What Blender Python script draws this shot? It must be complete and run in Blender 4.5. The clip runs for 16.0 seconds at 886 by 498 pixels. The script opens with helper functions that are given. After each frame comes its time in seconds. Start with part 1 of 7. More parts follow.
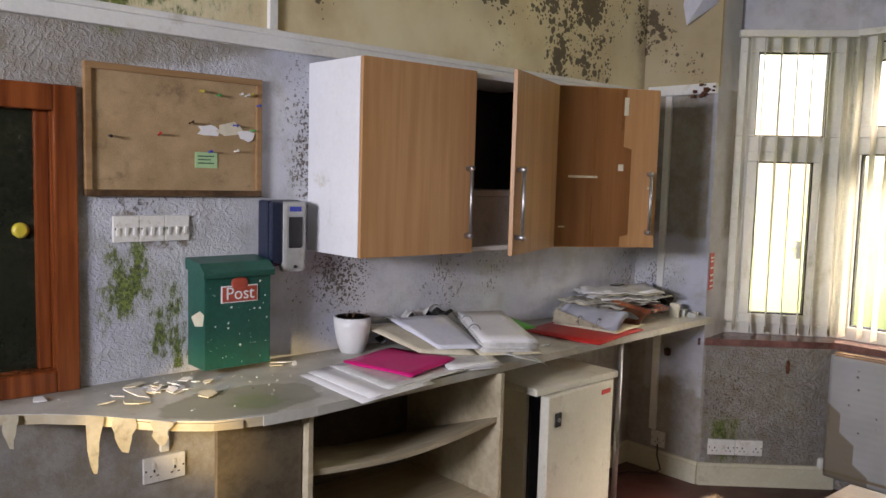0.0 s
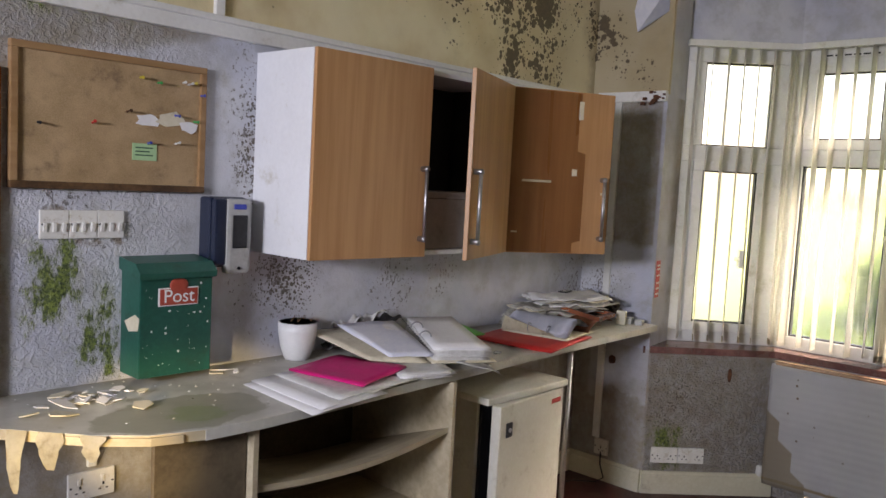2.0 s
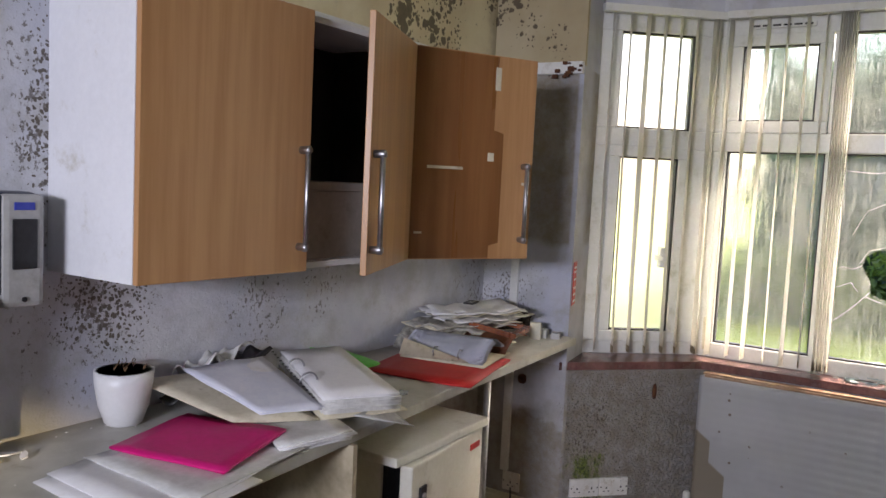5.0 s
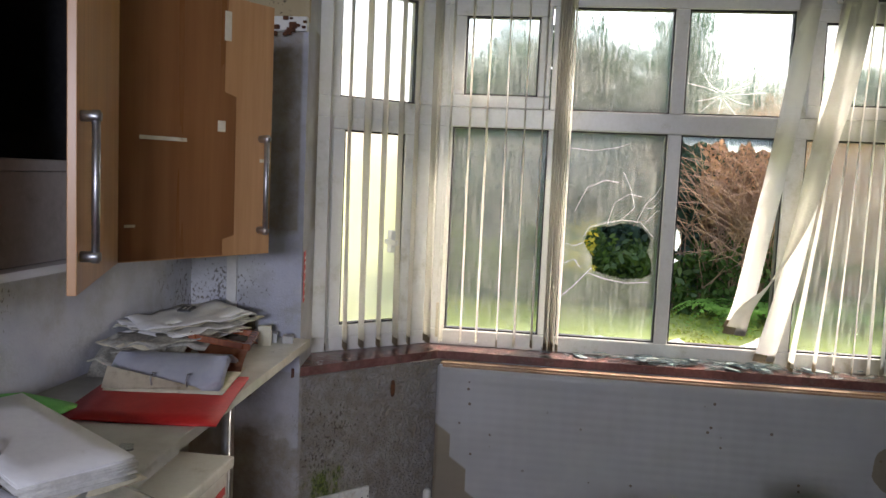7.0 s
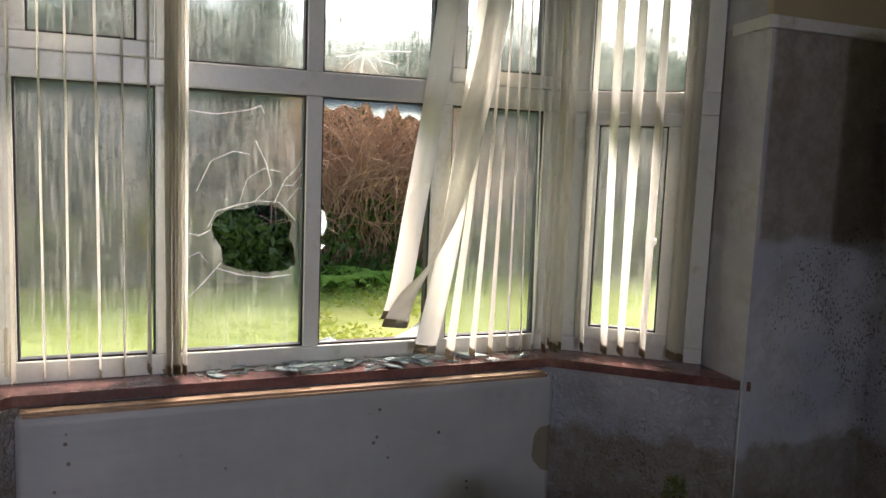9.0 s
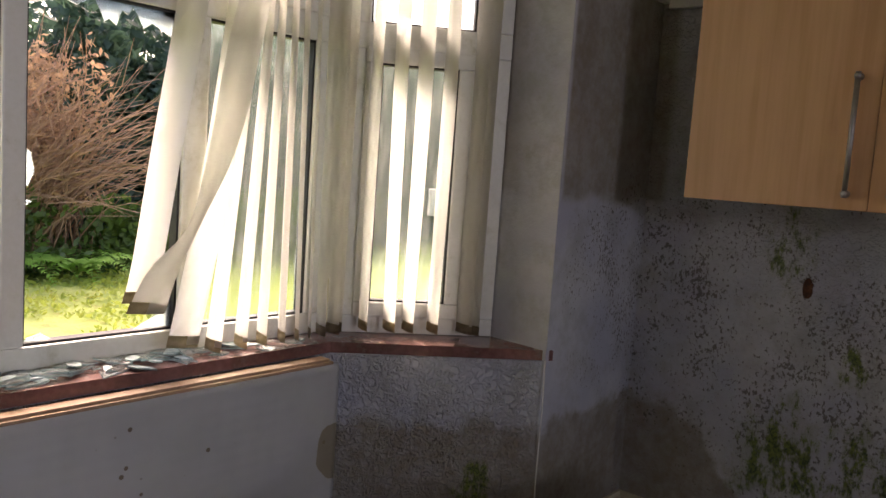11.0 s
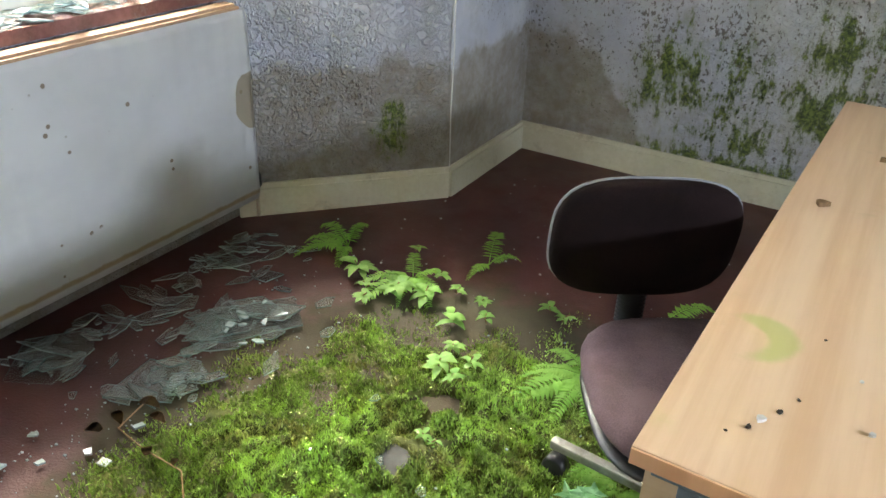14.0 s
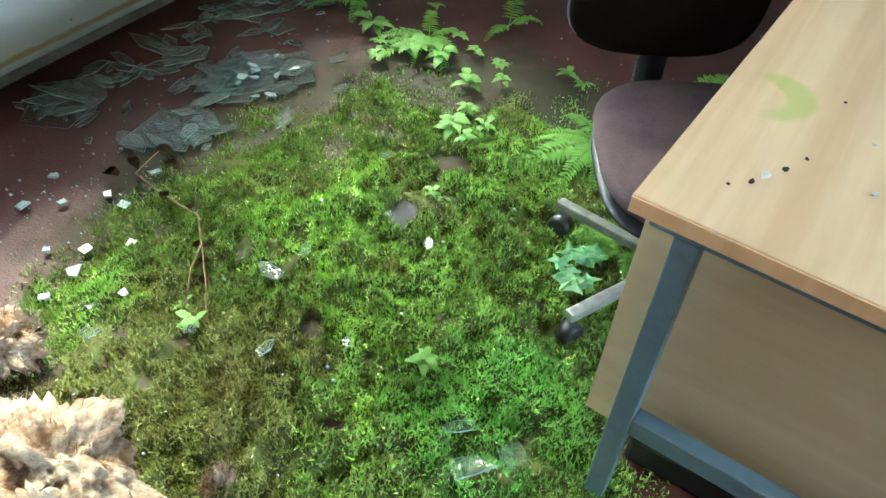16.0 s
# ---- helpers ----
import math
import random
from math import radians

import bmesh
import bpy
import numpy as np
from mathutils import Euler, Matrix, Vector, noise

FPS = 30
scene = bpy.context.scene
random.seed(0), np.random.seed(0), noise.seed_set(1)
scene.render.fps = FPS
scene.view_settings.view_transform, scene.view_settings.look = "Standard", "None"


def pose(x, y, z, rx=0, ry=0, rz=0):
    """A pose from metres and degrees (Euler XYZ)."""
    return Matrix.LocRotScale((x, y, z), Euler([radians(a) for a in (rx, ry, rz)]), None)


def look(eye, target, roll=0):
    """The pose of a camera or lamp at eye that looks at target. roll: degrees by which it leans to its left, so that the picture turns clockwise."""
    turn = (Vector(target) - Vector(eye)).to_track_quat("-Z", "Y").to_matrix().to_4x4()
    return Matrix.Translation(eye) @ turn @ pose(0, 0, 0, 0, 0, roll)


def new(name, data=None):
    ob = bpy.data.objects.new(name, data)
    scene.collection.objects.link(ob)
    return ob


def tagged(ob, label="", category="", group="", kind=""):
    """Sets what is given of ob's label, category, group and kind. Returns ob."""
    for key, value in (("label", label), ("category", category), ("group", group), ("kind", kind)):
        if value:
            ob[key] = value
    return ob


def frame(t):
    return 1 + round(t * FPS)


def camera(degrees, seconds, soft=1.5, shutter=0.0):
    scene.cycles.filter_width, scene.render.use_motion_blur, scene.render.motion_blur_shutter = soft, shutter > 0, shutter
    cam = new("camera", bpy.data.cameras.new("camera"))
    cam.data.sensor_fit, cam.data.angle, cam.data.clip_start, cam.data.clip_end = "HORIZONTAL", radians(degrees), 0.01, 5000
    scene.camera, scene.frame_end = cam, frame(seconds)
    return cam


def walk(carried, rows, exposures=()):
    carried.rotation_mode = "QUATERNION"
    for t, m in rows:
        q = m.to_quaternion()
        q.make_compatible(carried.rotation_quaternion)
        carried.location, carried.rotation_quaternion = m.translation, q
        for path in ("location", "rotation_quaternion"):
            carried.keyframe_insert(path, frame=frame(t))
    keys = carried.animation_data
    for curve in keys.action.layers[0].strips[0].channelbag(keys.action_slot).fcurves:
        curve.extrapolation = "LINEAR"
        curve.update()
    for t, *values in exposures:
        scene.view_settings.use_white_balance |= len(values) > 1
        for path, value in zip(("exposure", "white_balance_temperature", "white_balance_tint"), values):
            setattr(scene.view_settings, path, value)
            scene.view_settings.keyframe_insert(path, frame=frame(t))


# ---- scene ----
cam = camera(58.2, 16.0)
METRES, EYE, TILT, LEAN, TURN = 3.36, 1.584, 0.0, 0.0, -43.7
PATH = [
    (0, (0.263, 0.377, 1.656), (1.604, 1.849, 1.473), 1.6),
    (0.5, (0.267, 0.376, 1.659), (1.622, 1.836, 1.475), 2.0),
    (1, (0.27, 0.391, 1.656), (1.656, 1.822, 1.475), 2.4),
    (1.5, (0.279, 0.445, 1.654), (1.705, 1.836, 1.475), 2.7),
    (2, (0.283, 0.527, 1.645), (1.75, 1.875, 1.476), 3.1),
    (2.5, (0.34, 0.554, 1.655), (1.849, 1.856, 1.484), 3.4),
    (3, (0.473, 0.588, 1.661), (1.968, 1.907, 1.506), 4.1),
    (3.2, (0.516, 0.608, 1.658), (2.012, 1.927, 1.506), 4.3),
    (5.3, (0.851, 1.206, 1.622), (2.584, 2.193, 1.465), 2.6),
    (5.5, (0.877, 1.232, 1.623), (2.642, 2.161, 1.48), 2.5),
    (6, (0.95, 1.394, 1.614), (2.84, 2.033, 1.482), 2.1),
    (6.5, (1.015, 1.537, 1.604), (2.971, 1.926, 1.452), 2.0),
    (7, (1.177, 1.62, 1.607), (3.152, 1.877, 1.423), 2.6),
    (7.5, (1.355, 1.715, 1.607), (3.347, 1.768, 1.434), 2.9),
    (8, (1.547, 1.86, 1.622), (3.525, 1.611, 1.466), 1.4),
    (8.5, (1.683, 1.855, 1.602), (3.607, 1.339, 1.419), 1.1),
    (9, (1.909, 1.794, 1.627), (3.738, 1.019, 1.398), 2.2),
    (9.5, (2.085, 1.758, 1.641), (3.819, 0.795, 1.384), 3.7),
    (9.7, (2.183, 1.769, 1.634), (3.867, 0.721, 1.377), 4.1),
    (11.8, (2.83, 1.996, 1.357), (3.894, 0.32, 1.114), 2.8),
    (12, (2.832, 2.009, 1.363), (3.861, 0.321, 1.068), 2.5),
    (12.5, (2.822, 2.02, 1.369), (3.804, 0.339, 0.908), 2.1),
    (13, (2.824, 2.034, 1.355), (3.749, 0.381, 0.714), 2.3),
    (13.5, (2.82, 2.036, 1.337), (3.705, 0.436, 0.527), 2.2),
    (14, (2.807, 2.045, 1.323), (3.666, 0.515, 0.363), 2.5),
    (14.5, (2.798, 2.045, 1.311), (3.622, 0.614, 0.183), 2.9),
    (15, (2.788, 2.05, 1.302), (3.57, 0.696, 0.056), 3.5),
    (15.5, (2.784, 2.051, 1.294), (3.519, 0.769, -0.052), 4.3),
    (16, (2.785, 2.051, 1.288), (3.487, 0.818, -0.121), 4.6),
]
walk(cam, [(t, look(eye, target, roll)) for t, eye, target, roll in PATH],
     [(0.0, 2.48, 8300, 21), (3.0, 2.3, 7950, 21), (5.5, 2.32, 7650, 22), (6.5, 2.1, 7500, 21), (7.0, 1.93, 7450, 20), (8.0, 1.66, 7450, 21), (9.5, 1.52, 7550, 23), (12.0, 2.5, 8400, 29), (13.0, 3.35, 8500, 26), (14.5, 3.95, 6700, 3), (16.0, 3.92, 6300, -5)])

# ---- light ----
world = bpy.data.worlds.new("sky")
scene.world = world
world.use_nodes = True
wn = world.node_tree
sky = wn.nodes.new("ShaderNodeTexSky")
sky.sky_type = "NISHITA"
sky.sun_disc = False
sky.sun_elevation, sky.sun_rotation = radians(47), radians(130)
sky.dust_density, sky.air_density = 3.0, 1.0
wn.nodes["Background"].inputs["Strength"].default_value = 0.15
wn.links.new(sky.outputs[0], wn.nodes["Background"].inputs["Color"])
sun = new("sun", bpy.data.lights.new("sun", "SUN"))
sun.data.energy, sun.data.angle, sun.data.color = 1.5, radians(22), (1.0, 0.96, 0.89)
sun.matrix_world = look((5.22, -4.38, 7.31), (0, 0, 0))
# unseen area lamp added in an assumed doorway, for light from behind the walk
back = new("added_west_light", bpy.data.lights.new("added_west_light", "AREA"))
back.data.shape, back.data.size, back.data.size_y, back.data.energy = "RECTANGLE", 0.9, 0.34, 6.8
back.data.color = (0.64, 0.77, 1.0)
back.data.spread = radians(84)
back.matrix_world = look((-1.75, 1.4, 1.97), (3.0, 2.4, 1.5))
# a warm beam that falls on the worktop's end
beam = new("warm_beam", bpy.data.lights.new("warm_beam", "SPOT"))
beam.data.energy, beam.data.spot_size, beam.data.spot_blend, beam.data.shadow_soft_size = 70, radians(11), 0.5, 0.04
beam.data.color = (1.0, 0.86, 0.45)
beam.matrix_world = look((-0.9, 0.9, 1.25), (1.16, 2.56, 0.86))


# ---- materials ----
class Nodes:
    """Short hand for one node material."""

    def __init__(self, name, mat=None):
        self.mat = mat or bpy.data.materials.new(name)
        self.mat.use_nodes = True
        self.tree = self.mat.node_tree
        self.bsdf = self.tree.nodes["Principled BSDF"]
        self.pos = self.add("ShaderNodeNewGeometry").outputs["Position"]
        self.obj = self.add("ShaderNodeTexCoord").outputs["Object"]

    def add(self, kind):
        return self.tree.nodes.new(kind)

    def put(self, socket, value):
        if hasattr(value, "links"):
            self.tree.links.new(value, socket)
        else:
            socket.default_value = value

    def math(self, op, a, b=0.0, clamp=False):
        n = self.add("ShaderNodeMath")
        n.operation, n.use_clamp = op, clamp
        self.put(n.inputs[0], a), self.put(n.inputs[1], b)
        return n.outputs[0]

    def noise(self, scale, detail=4.0, rough=0.55, space=None, stretch=None):
        n = self.add("ShaderNodeTexNoise")
        n.inputs["Scale"].default_value, n.inputs["Detail"].default_value, n.inputs["Roughness"].default_value = scale, detail, rough
        v = space or self.pos
        if stretch:
            m = self.add("ShaderNodeVectorMath")
            m.operation = "MULTIPLY"
            self.put(m.inputs[0], v)
            m.inputs[1].default_value = stretch
            v = m.outputs[0]
        self.put(n.inputs["Vector"], v)
        return n.outputs["Fac"]

    def cells(self, scale, space=None, feature="F1"):
        n = self.add("ShaderNodeTexVoronoi")
        n.feature = feature
        n.inputs["Scale"].default_value = scale
        self.put(n.inputs["Vector"], space or self.pos)
        return n.outputs["Distance"]

    def step(self, v, lo, hi):
        n = self.add("ShaderNodeMapRange")
        n.clamp, n.interpolation_type = True, "SMOOTHSTEP"
        self.put(n.inputs["Value"], v)
        n.inputs["From Min"].default_value, n.inputs["From Max"].default_value = lo, hi
        return n.outputs["Result"]

    def mix(self, fac, a, b):
        n = self.add("ShaderNodeMix")
        n.data_type = "RGBA"
        self.put(n.inputs["Factor"], fac)
        for socket, c in ((n.inputs[6], a), (n.inputs[7], b)):
            self.put(socket, c if hasattr(c, "links") else (*c[:3], 1.0))
        return n.outputs[2]

    def axis(self, i):
        n = self.add("ShaderNodeSeparateXYZ")
        self.put(n.inputs[0], self.pos)
        return n.outputs[i]

    def near(self, centre, inner, outer, flat=(1, 1, 1)):
        """1 within inner metres of a place, 0 past outer."""
        n = self.add("ShaderNodeVectorMath")
        n.operation = "SUBTRACT"
        self.put(n.inputs[0], self.pos)
        n.inputs[1].default_value = centre
        m = self.add("ShaderNodeVectorMath")
        m.operation = "MULTIPLY"
        self.put(m.inputs[0], n.outputs[0])
        m.inputs[1].default_value = flat
        d = self.add("ShaderNodeVectorMath")
        d.operation = "LENGTH"
        self.put(d.inputs[0], m.outputs[0])
        n = self.add("ShaderNodeMapRange")
        n.clamp, n.interpolation_type = True, "SMOOTHSTEP"
        self.put(n.inputs["Value"], d.outputs["Value"])
        n.inputs["From Min"].default_value, n.inputs["From Max"].default_value = inner, outer
        n.inputs["To Min"].default_value, n.inputs["To Max"].default_value = 1, 0
        return n.outputs["Result"]

    def bump(self, height, strength=0.3, distance=0.01):
        n = self.add("ShaderNodeBump")
        n.inputs["Strength"].default_value, n.inputs["Distance"].default_value = strength, distance
        self.put(n.inputs["Height"], height)
        self.put(self.bsdf.inputs["Normal"], n.outputs[0])

    def done(self, color, rough=0.6, metal=0.0):
        self.put(self.bsdf.inputs["Base Color"], color if hasattr(color, "links") else (*color, 1.0))
        self.put(self.bsdf.inputs["Roughness"], rough)
        self.put(self.bsdf.inputs["Metallic"], metal)
        return self.mat


def plain(name, a, b, rough=0.5, metal=0.0, big=3.0, fine=60.0, relief=0.15, dirt=None, amount=0.35, space="pos", stretch=None):
    """A surface of two tones at two scales, with fine relief and patches of dirt."""
    n = Nodes(name)
    sp = n.pos if space == "pos" else n.obj
    f = n.math("ADD", n.math("MULTIPLY", n.noise(big, 5, 0.6, sp, stretch), 0.65), n.math("MULTIPLY", n.noise(fine, 3, 0.6, sp, stretch), 0.35))
    c = n.mix(n.step(f, 0.35, 0.65), a, b)
    r = rough
    if dirt:
        d = n.math("MULTIPLY", n.step(n.noise(big * 2.3, 8, 0.7, sp), 0.62 - amount * 0.3, 0.78), 0.85)
        c = n.mix(d, c, dirt)
        r = n.math("ADD", n.math("MULTIPLY", d, 0.25), rough, True)
    n.bump(n.noise(fine * 2, 4, 0.6, sp), relief, 0.002)
    return n.done(c, r, metal)


def wood(name, a, b, rough=0.42, along="z", space="pos", dirt=None, scale=1.0):
    """Straight-grained wood or a print of it."""
    n = Nodes(name)
    sp = n.pos if space == "pos" else n.obj
    st = {"x": (0.05, 1, 1), "y": (1, 0.05, 1), "z": (1, 1, 0.05)}[along]
    g = n.noise(38 * scale, 5, 0.6, sp, st)
    w = n.noise(9 * scale, 3, 0.5, sp, st)
    f = n.math("ADD", n.math("MULTIPLY", g, 0.5), n.math("MULTIPLY", w, 0.5))
    c = n.mix(n.step(f, 0.36, 0.66), a, b)
    if dirt:
        c = n.mix(n.math("MULTIPLY", n.step(n.noise(6, 8, 0.7, sp), 0.56, 0.78), 0.7), c, dirt)
    n.bump(g, 0.06, 0.002)
    return n.done(c, n.math("ADD", n.math("MULTIPLY", w, 0.2), rough - 0.1), 0.0)


def wall_paint():
    """Old embossed paper, painted: pale below the rail, cream above, with damp, painted-in shade, black mould and green
    algae.
    """
    n = Nodes("mouldy_wall")
    z, x, y = n.axis(2), n.axis(0), n.axis(1)
    wob = n.math("MULTIPLY", n.math("SUBTRACT", n.noise(5.0, 6, 0.65), 0.5), 0.35)
    big = n.noise(2.1, 5, 0.6)
    fine = n.noise(45, 5, 0.65)
    north = n.step(y, 2.9, 2.95)
    south = n.step(y, -1.0, -1.05)
    mul, mx, add = (lambda a, b: n.math("MULTIPLY", a, b)), (lambda a, b: n.math("MAXIMUM", a, b)), (lambda a, b: n.math("ADD", a, b))
    pale = n.mix(n.step(big, 0.35, 0.68), (0.47, 0.49, 0.58), (0.62, 0.63, 0.67))
    pale = n.mix(mul(n.step(n.noise(6, 8, 0.74), 0.44, 0.66), 0.5), pale, (0.34, 0.345, 0.34))
    cream = n.mix(n.step(big, 0.35, 0.65), (0.66, 0.54, 0.32), (0.80, 0.72, 0.50))
    above = mul(n.step(z, 2.165, 2.175), n.step(x, 4.24, 4.21))
    c = n.mix(above, pale, cream)
    # brown damp zones with uneven light and shade painted in, also on the piers
    low = n.step(add(add(z, wob), mul(n.step(x, 4.0, 3.2), south)), 0.56, 0.50)
    # shade and dirt under the worktop, painted as one brown
    low = mx(low, mul(north, n.step(add(z, mul(wob, 0.3)), 0.95, 0.90)))
    low = mx(low, mul(north, n.step(add(x, mul(wob, 0.2)), 1.14, 1.11)))
    # slanting band above the notice board, its shadow painted in
    low = mx(low, mul(north, mul(n.step(add(n.math("SUBTRACT", z, mul(x, 0.25)), mul(wob, 0.3)), 1.62, 1.68), n.step(z, 2.15, 2.14))))
    low = mx(low, mul(n.step(y, 1.8, 1.9), mul(n.step(x, 4.195, 4.205), n.step(z, 0.80, 0.79))))
    pier = mul(n.step(x, 4.1, 4.15), mul(n.step(add(z, mul(wob, 0.35)), 1.33, 1.38), n.step(z, 2.17, 2.16)))
    pier = mul(pier, n.math("ADD", n.step(y, 2.585, 2.60), n.step(y, -0.46, -0.48), True))
    brown = n.mix(n.noise(14, 5, 0.7), (0.17, 0.135, 0.085), (0.31, 0.26, 0.175))
    c = n.mix(mul(mx(low, pier), n.math("ADD", mul(n.step(n.noise(17, 7, 0.72), 0.3, 0.7), 0.35), 0.52)), c, brown)
    # browner above the rail by the corner and on the pier
    corner_brown = mul(above, n.step(add(x, mul(wob, 0.6)), 4.10, 4.19))
    c = n.mix(mul(corner_brown, 0.6), c, (0.26, 0.20, 0.12))
    stain = n.step(n.noise(3.4, 8, 0.72), 0.56, 0.74)
    c = n.mix(mul(stain, 0.42), c, (0.33, 0.28, 0.18))
    # rusty brown water marks round the switches
    rust = n.near((1.27, 3.03, 1.49), 0.0, 0.16, (1, 1, 2.2))
    rust = mx(rust, mx(n.near((1.36, 3.03, 1.39), 0.0, 0.10, (1, 1, 2)), n.near((1.45, 3.03, 1.40), 0.0, 0.06)))
    rust = n.step(add(rust, mul(n.math("SUBTRACT", n.noise(24, 6, 0.7), 0.5), 1.9)), 0.62, 1.0)
    c = n.mix(mul(rust, 0.75), c, (0.16, 0.10, 0.04))
    # black mould: round colonies of many sizes that thin out towards the cluster's edge
    m = n.near((3.62, 3.03, 2.42), 0.0, 0.62, (1, 1, 0.9))
    for place, r, k in (((2.95, 3.03, 2.55), 0.42, 0.75), ((2.55, 3.03, 2.62), 0.25, 0.6), ((3.28, 3.03, 2.27), 0.26, 0.6), ((4.2, 2.75, 2.26), 0.24, 0.55), ((4.2, 2.95, 2.5), 0.30, 0.8), ((2.0, 3.03, 2.28), 0.14, 0.6)):
        m = mx(m, mul(n.near(place, 0.0, r), k))
    warp = n.add("ShaderNodeVectorMath")
    warp.operation = "MULTIPLY_ADD"
    nz = n.add("ShaderNodeTexNoise")
    nz.inputs["Scale"].default_value = 28
    n.put(nz.inputs["Vector"], n.pos)
    n.put(warp.inputs[0], nz.outputs["Color"])
    warp.inputs[1].default_value = (0.03, 0.03, 0.03)
    n.put(warp.inputs[2], n.pos)
    patch = mul(n.math("SUBTRACT", n.noise(5.5, 3, 0.6), 0.5), 1.7)
    size = add(mul(m, 0.62), mul(patch, n.step(m, 0.0, 0.25)))
    blot = mx(n.step(n.math("SUBTRACT", size, n.cells(21, warp.outputs[0])), 0.02, 0.12), n.step(n.math("SUBTRACT", size, n.cells(47, warp.outputs[0])), 0.06, 0.14))
    m1 = mul(blot, n.step(m, 0.02, 0.10))
    c = n.mix(mul(n.step(m, 0.15, 0.75), 0.38), c, (0.36, 0.27, 0.14))
    # small flecks of mould low on the walls
    f = n.near((1.93, 3.03, 1.78), 0.0, 0.42, (3.4, 1, 0.8))
    for place, r in (((2.10, 3.03, 1.22), 0.30), ((2.68, 3.03, 1.20), 0.20), ((3.0, 3.03, 1.22), 0.16), ((1.35, 3.03, 1.53), 0.25), ((4.2, 2.95, 1.05), 0.40), ((4.0, -1.11, 1.0), 0.75), ((3.4, -1.11, 0.75), 0.9), ((2.8, -1.11, 0.8), 0.7), ((4.2, -0.9, 1.1), 0.5), ((4.5, -0.15, 0.45), 0.22), ((4.35, 2.43, 0.5), 0.35)):
        f = mx(f, n.near(place, 0.0, r))
    small = add(n.noise(85, 4, 0.6, None, (1, 1, 0.75)), mul(n.noise(7, 3, 0.6), 0.4))
    m2 = mul(n.step(add(small, mul(f, 0.10)), 0.83, 0.92), n.step(f, 0.03, 0.2))
    dense = mx(n.near((2.13, 3.03, 1.24), 0.05, 0.25), n.near((1.95, 3.03, 1.75), 0.05, 0.36, (3.4, 1, 0.8)))
    m3 = mul(n.step(n.math("SUBTRACT", add(mul(dense, 0.55), mul(patch, 0.30)), n.cells(75, warp.outputs[0])), 0.05, 0.14), n.step(dense, 0.02, 0.2))
    dark = n.mix(n.noise(33, 4, 0.6), (0.022, 0.018, 0.012), (0.13, 0.085, 0.045))
    c = n.mix(mx(mx(mul(m1, 0.9), mul(m2, 0.75)), mul(m3, 0.9)), c, dark)
    # algae: a thin yellow-green film with dense feathery growth in it
    g = n.near((3.57, -1.11, 0.42), 0.0, 0.34, (1.3, 1, 0.8))
    for place, r in (((3.30, -1.11, 0.36), 0.40), ((3.02, -1.11, 0.38), 0.36), ((3.62, -1.11, 1.2), 0.20), ((3.0, -1.11, 0.62), 0.30), ((3.35, -1.11, 0.85), 0.14), ((2.75, -1.11, 0.7), 0.4), ((1.25, 3.03, 1.24), 0.26), ((1.40, 3.03, 1.08), 0.22), ((4.3, 2.47, 0.28), 0.24), ((4.35, -0.28, 0.3), 0.15)):
        g = mx(g, n.near(place, 0.0, r, (1.4, 1.4, 0.85)))
    g = mx(g, mul(n.near((1.25, 3.03, 2.36), 0.0, 0.5, (0.8, 1, 1.3)), 1.2))
    g = mx(g, mul(mul(south, n.step(add(z, mul(wob, 0.4)), 0.26, 0.13)), mul(n.step(x, 3.75, 3.6), 0.85)))
    runs = add(n.noise(20, 9, 0.74, None, (1, 1, 0.45)), mul(n.noise(5, 3, 0.6), 0.35))
    veil = mul(n.step(add(runs, mul(g, 0.20)), 0.70, 0.92), n.step(g, 0.0, 0.25))
    gm = mul(n.step(add(runs, mul(g, 0.22)), 0.80, 0.90), n.step(g, 0.05, 0.3))
    c = n.mix(mul(veil, 0.55), c, (0.27, 0.29, 0.10))
    c = n.mix(mul(gm, 0.9), c, n.mix(n.step(n.noise(70, 6, 0.75), 0.38, 0.62), (0.020, 0.045, 0.006), (0.20, 0.27, 0.04)))
    # pressed paper: wriggling ridges, worn smooth on most of the wall
    worm = n.step(n.math("ABSOLUTE", n.math("SUBTRACT", n.noise(40, 3, 0.55), 0.5)), 0.11, 0.0)
    bay = mul(n.step(x, 4.205, 4.215), n.step(z, 0.80, 0.79))
    rich = mx(mul(bay, 1.5), mx(mul(south, 0.7), mul(mul(north, n.step(x, 1.75, 1.6)), mul(n.step(z, 0.93, 0.95), 0.28))))
    rich = mul(mx(rich, 0.06), n.step(z, 2.16, 2.10))
    grain = add(mul(fine, 0.30), mul(n.noise(140, 3, 0.6), 0.12))
    n.bump(add(mul(worm, rich), add(grain, mul(gm, 0.35))), 0.8, 0.008)
    return n.done(c, add(mul(stain, 0.2), 0.55))


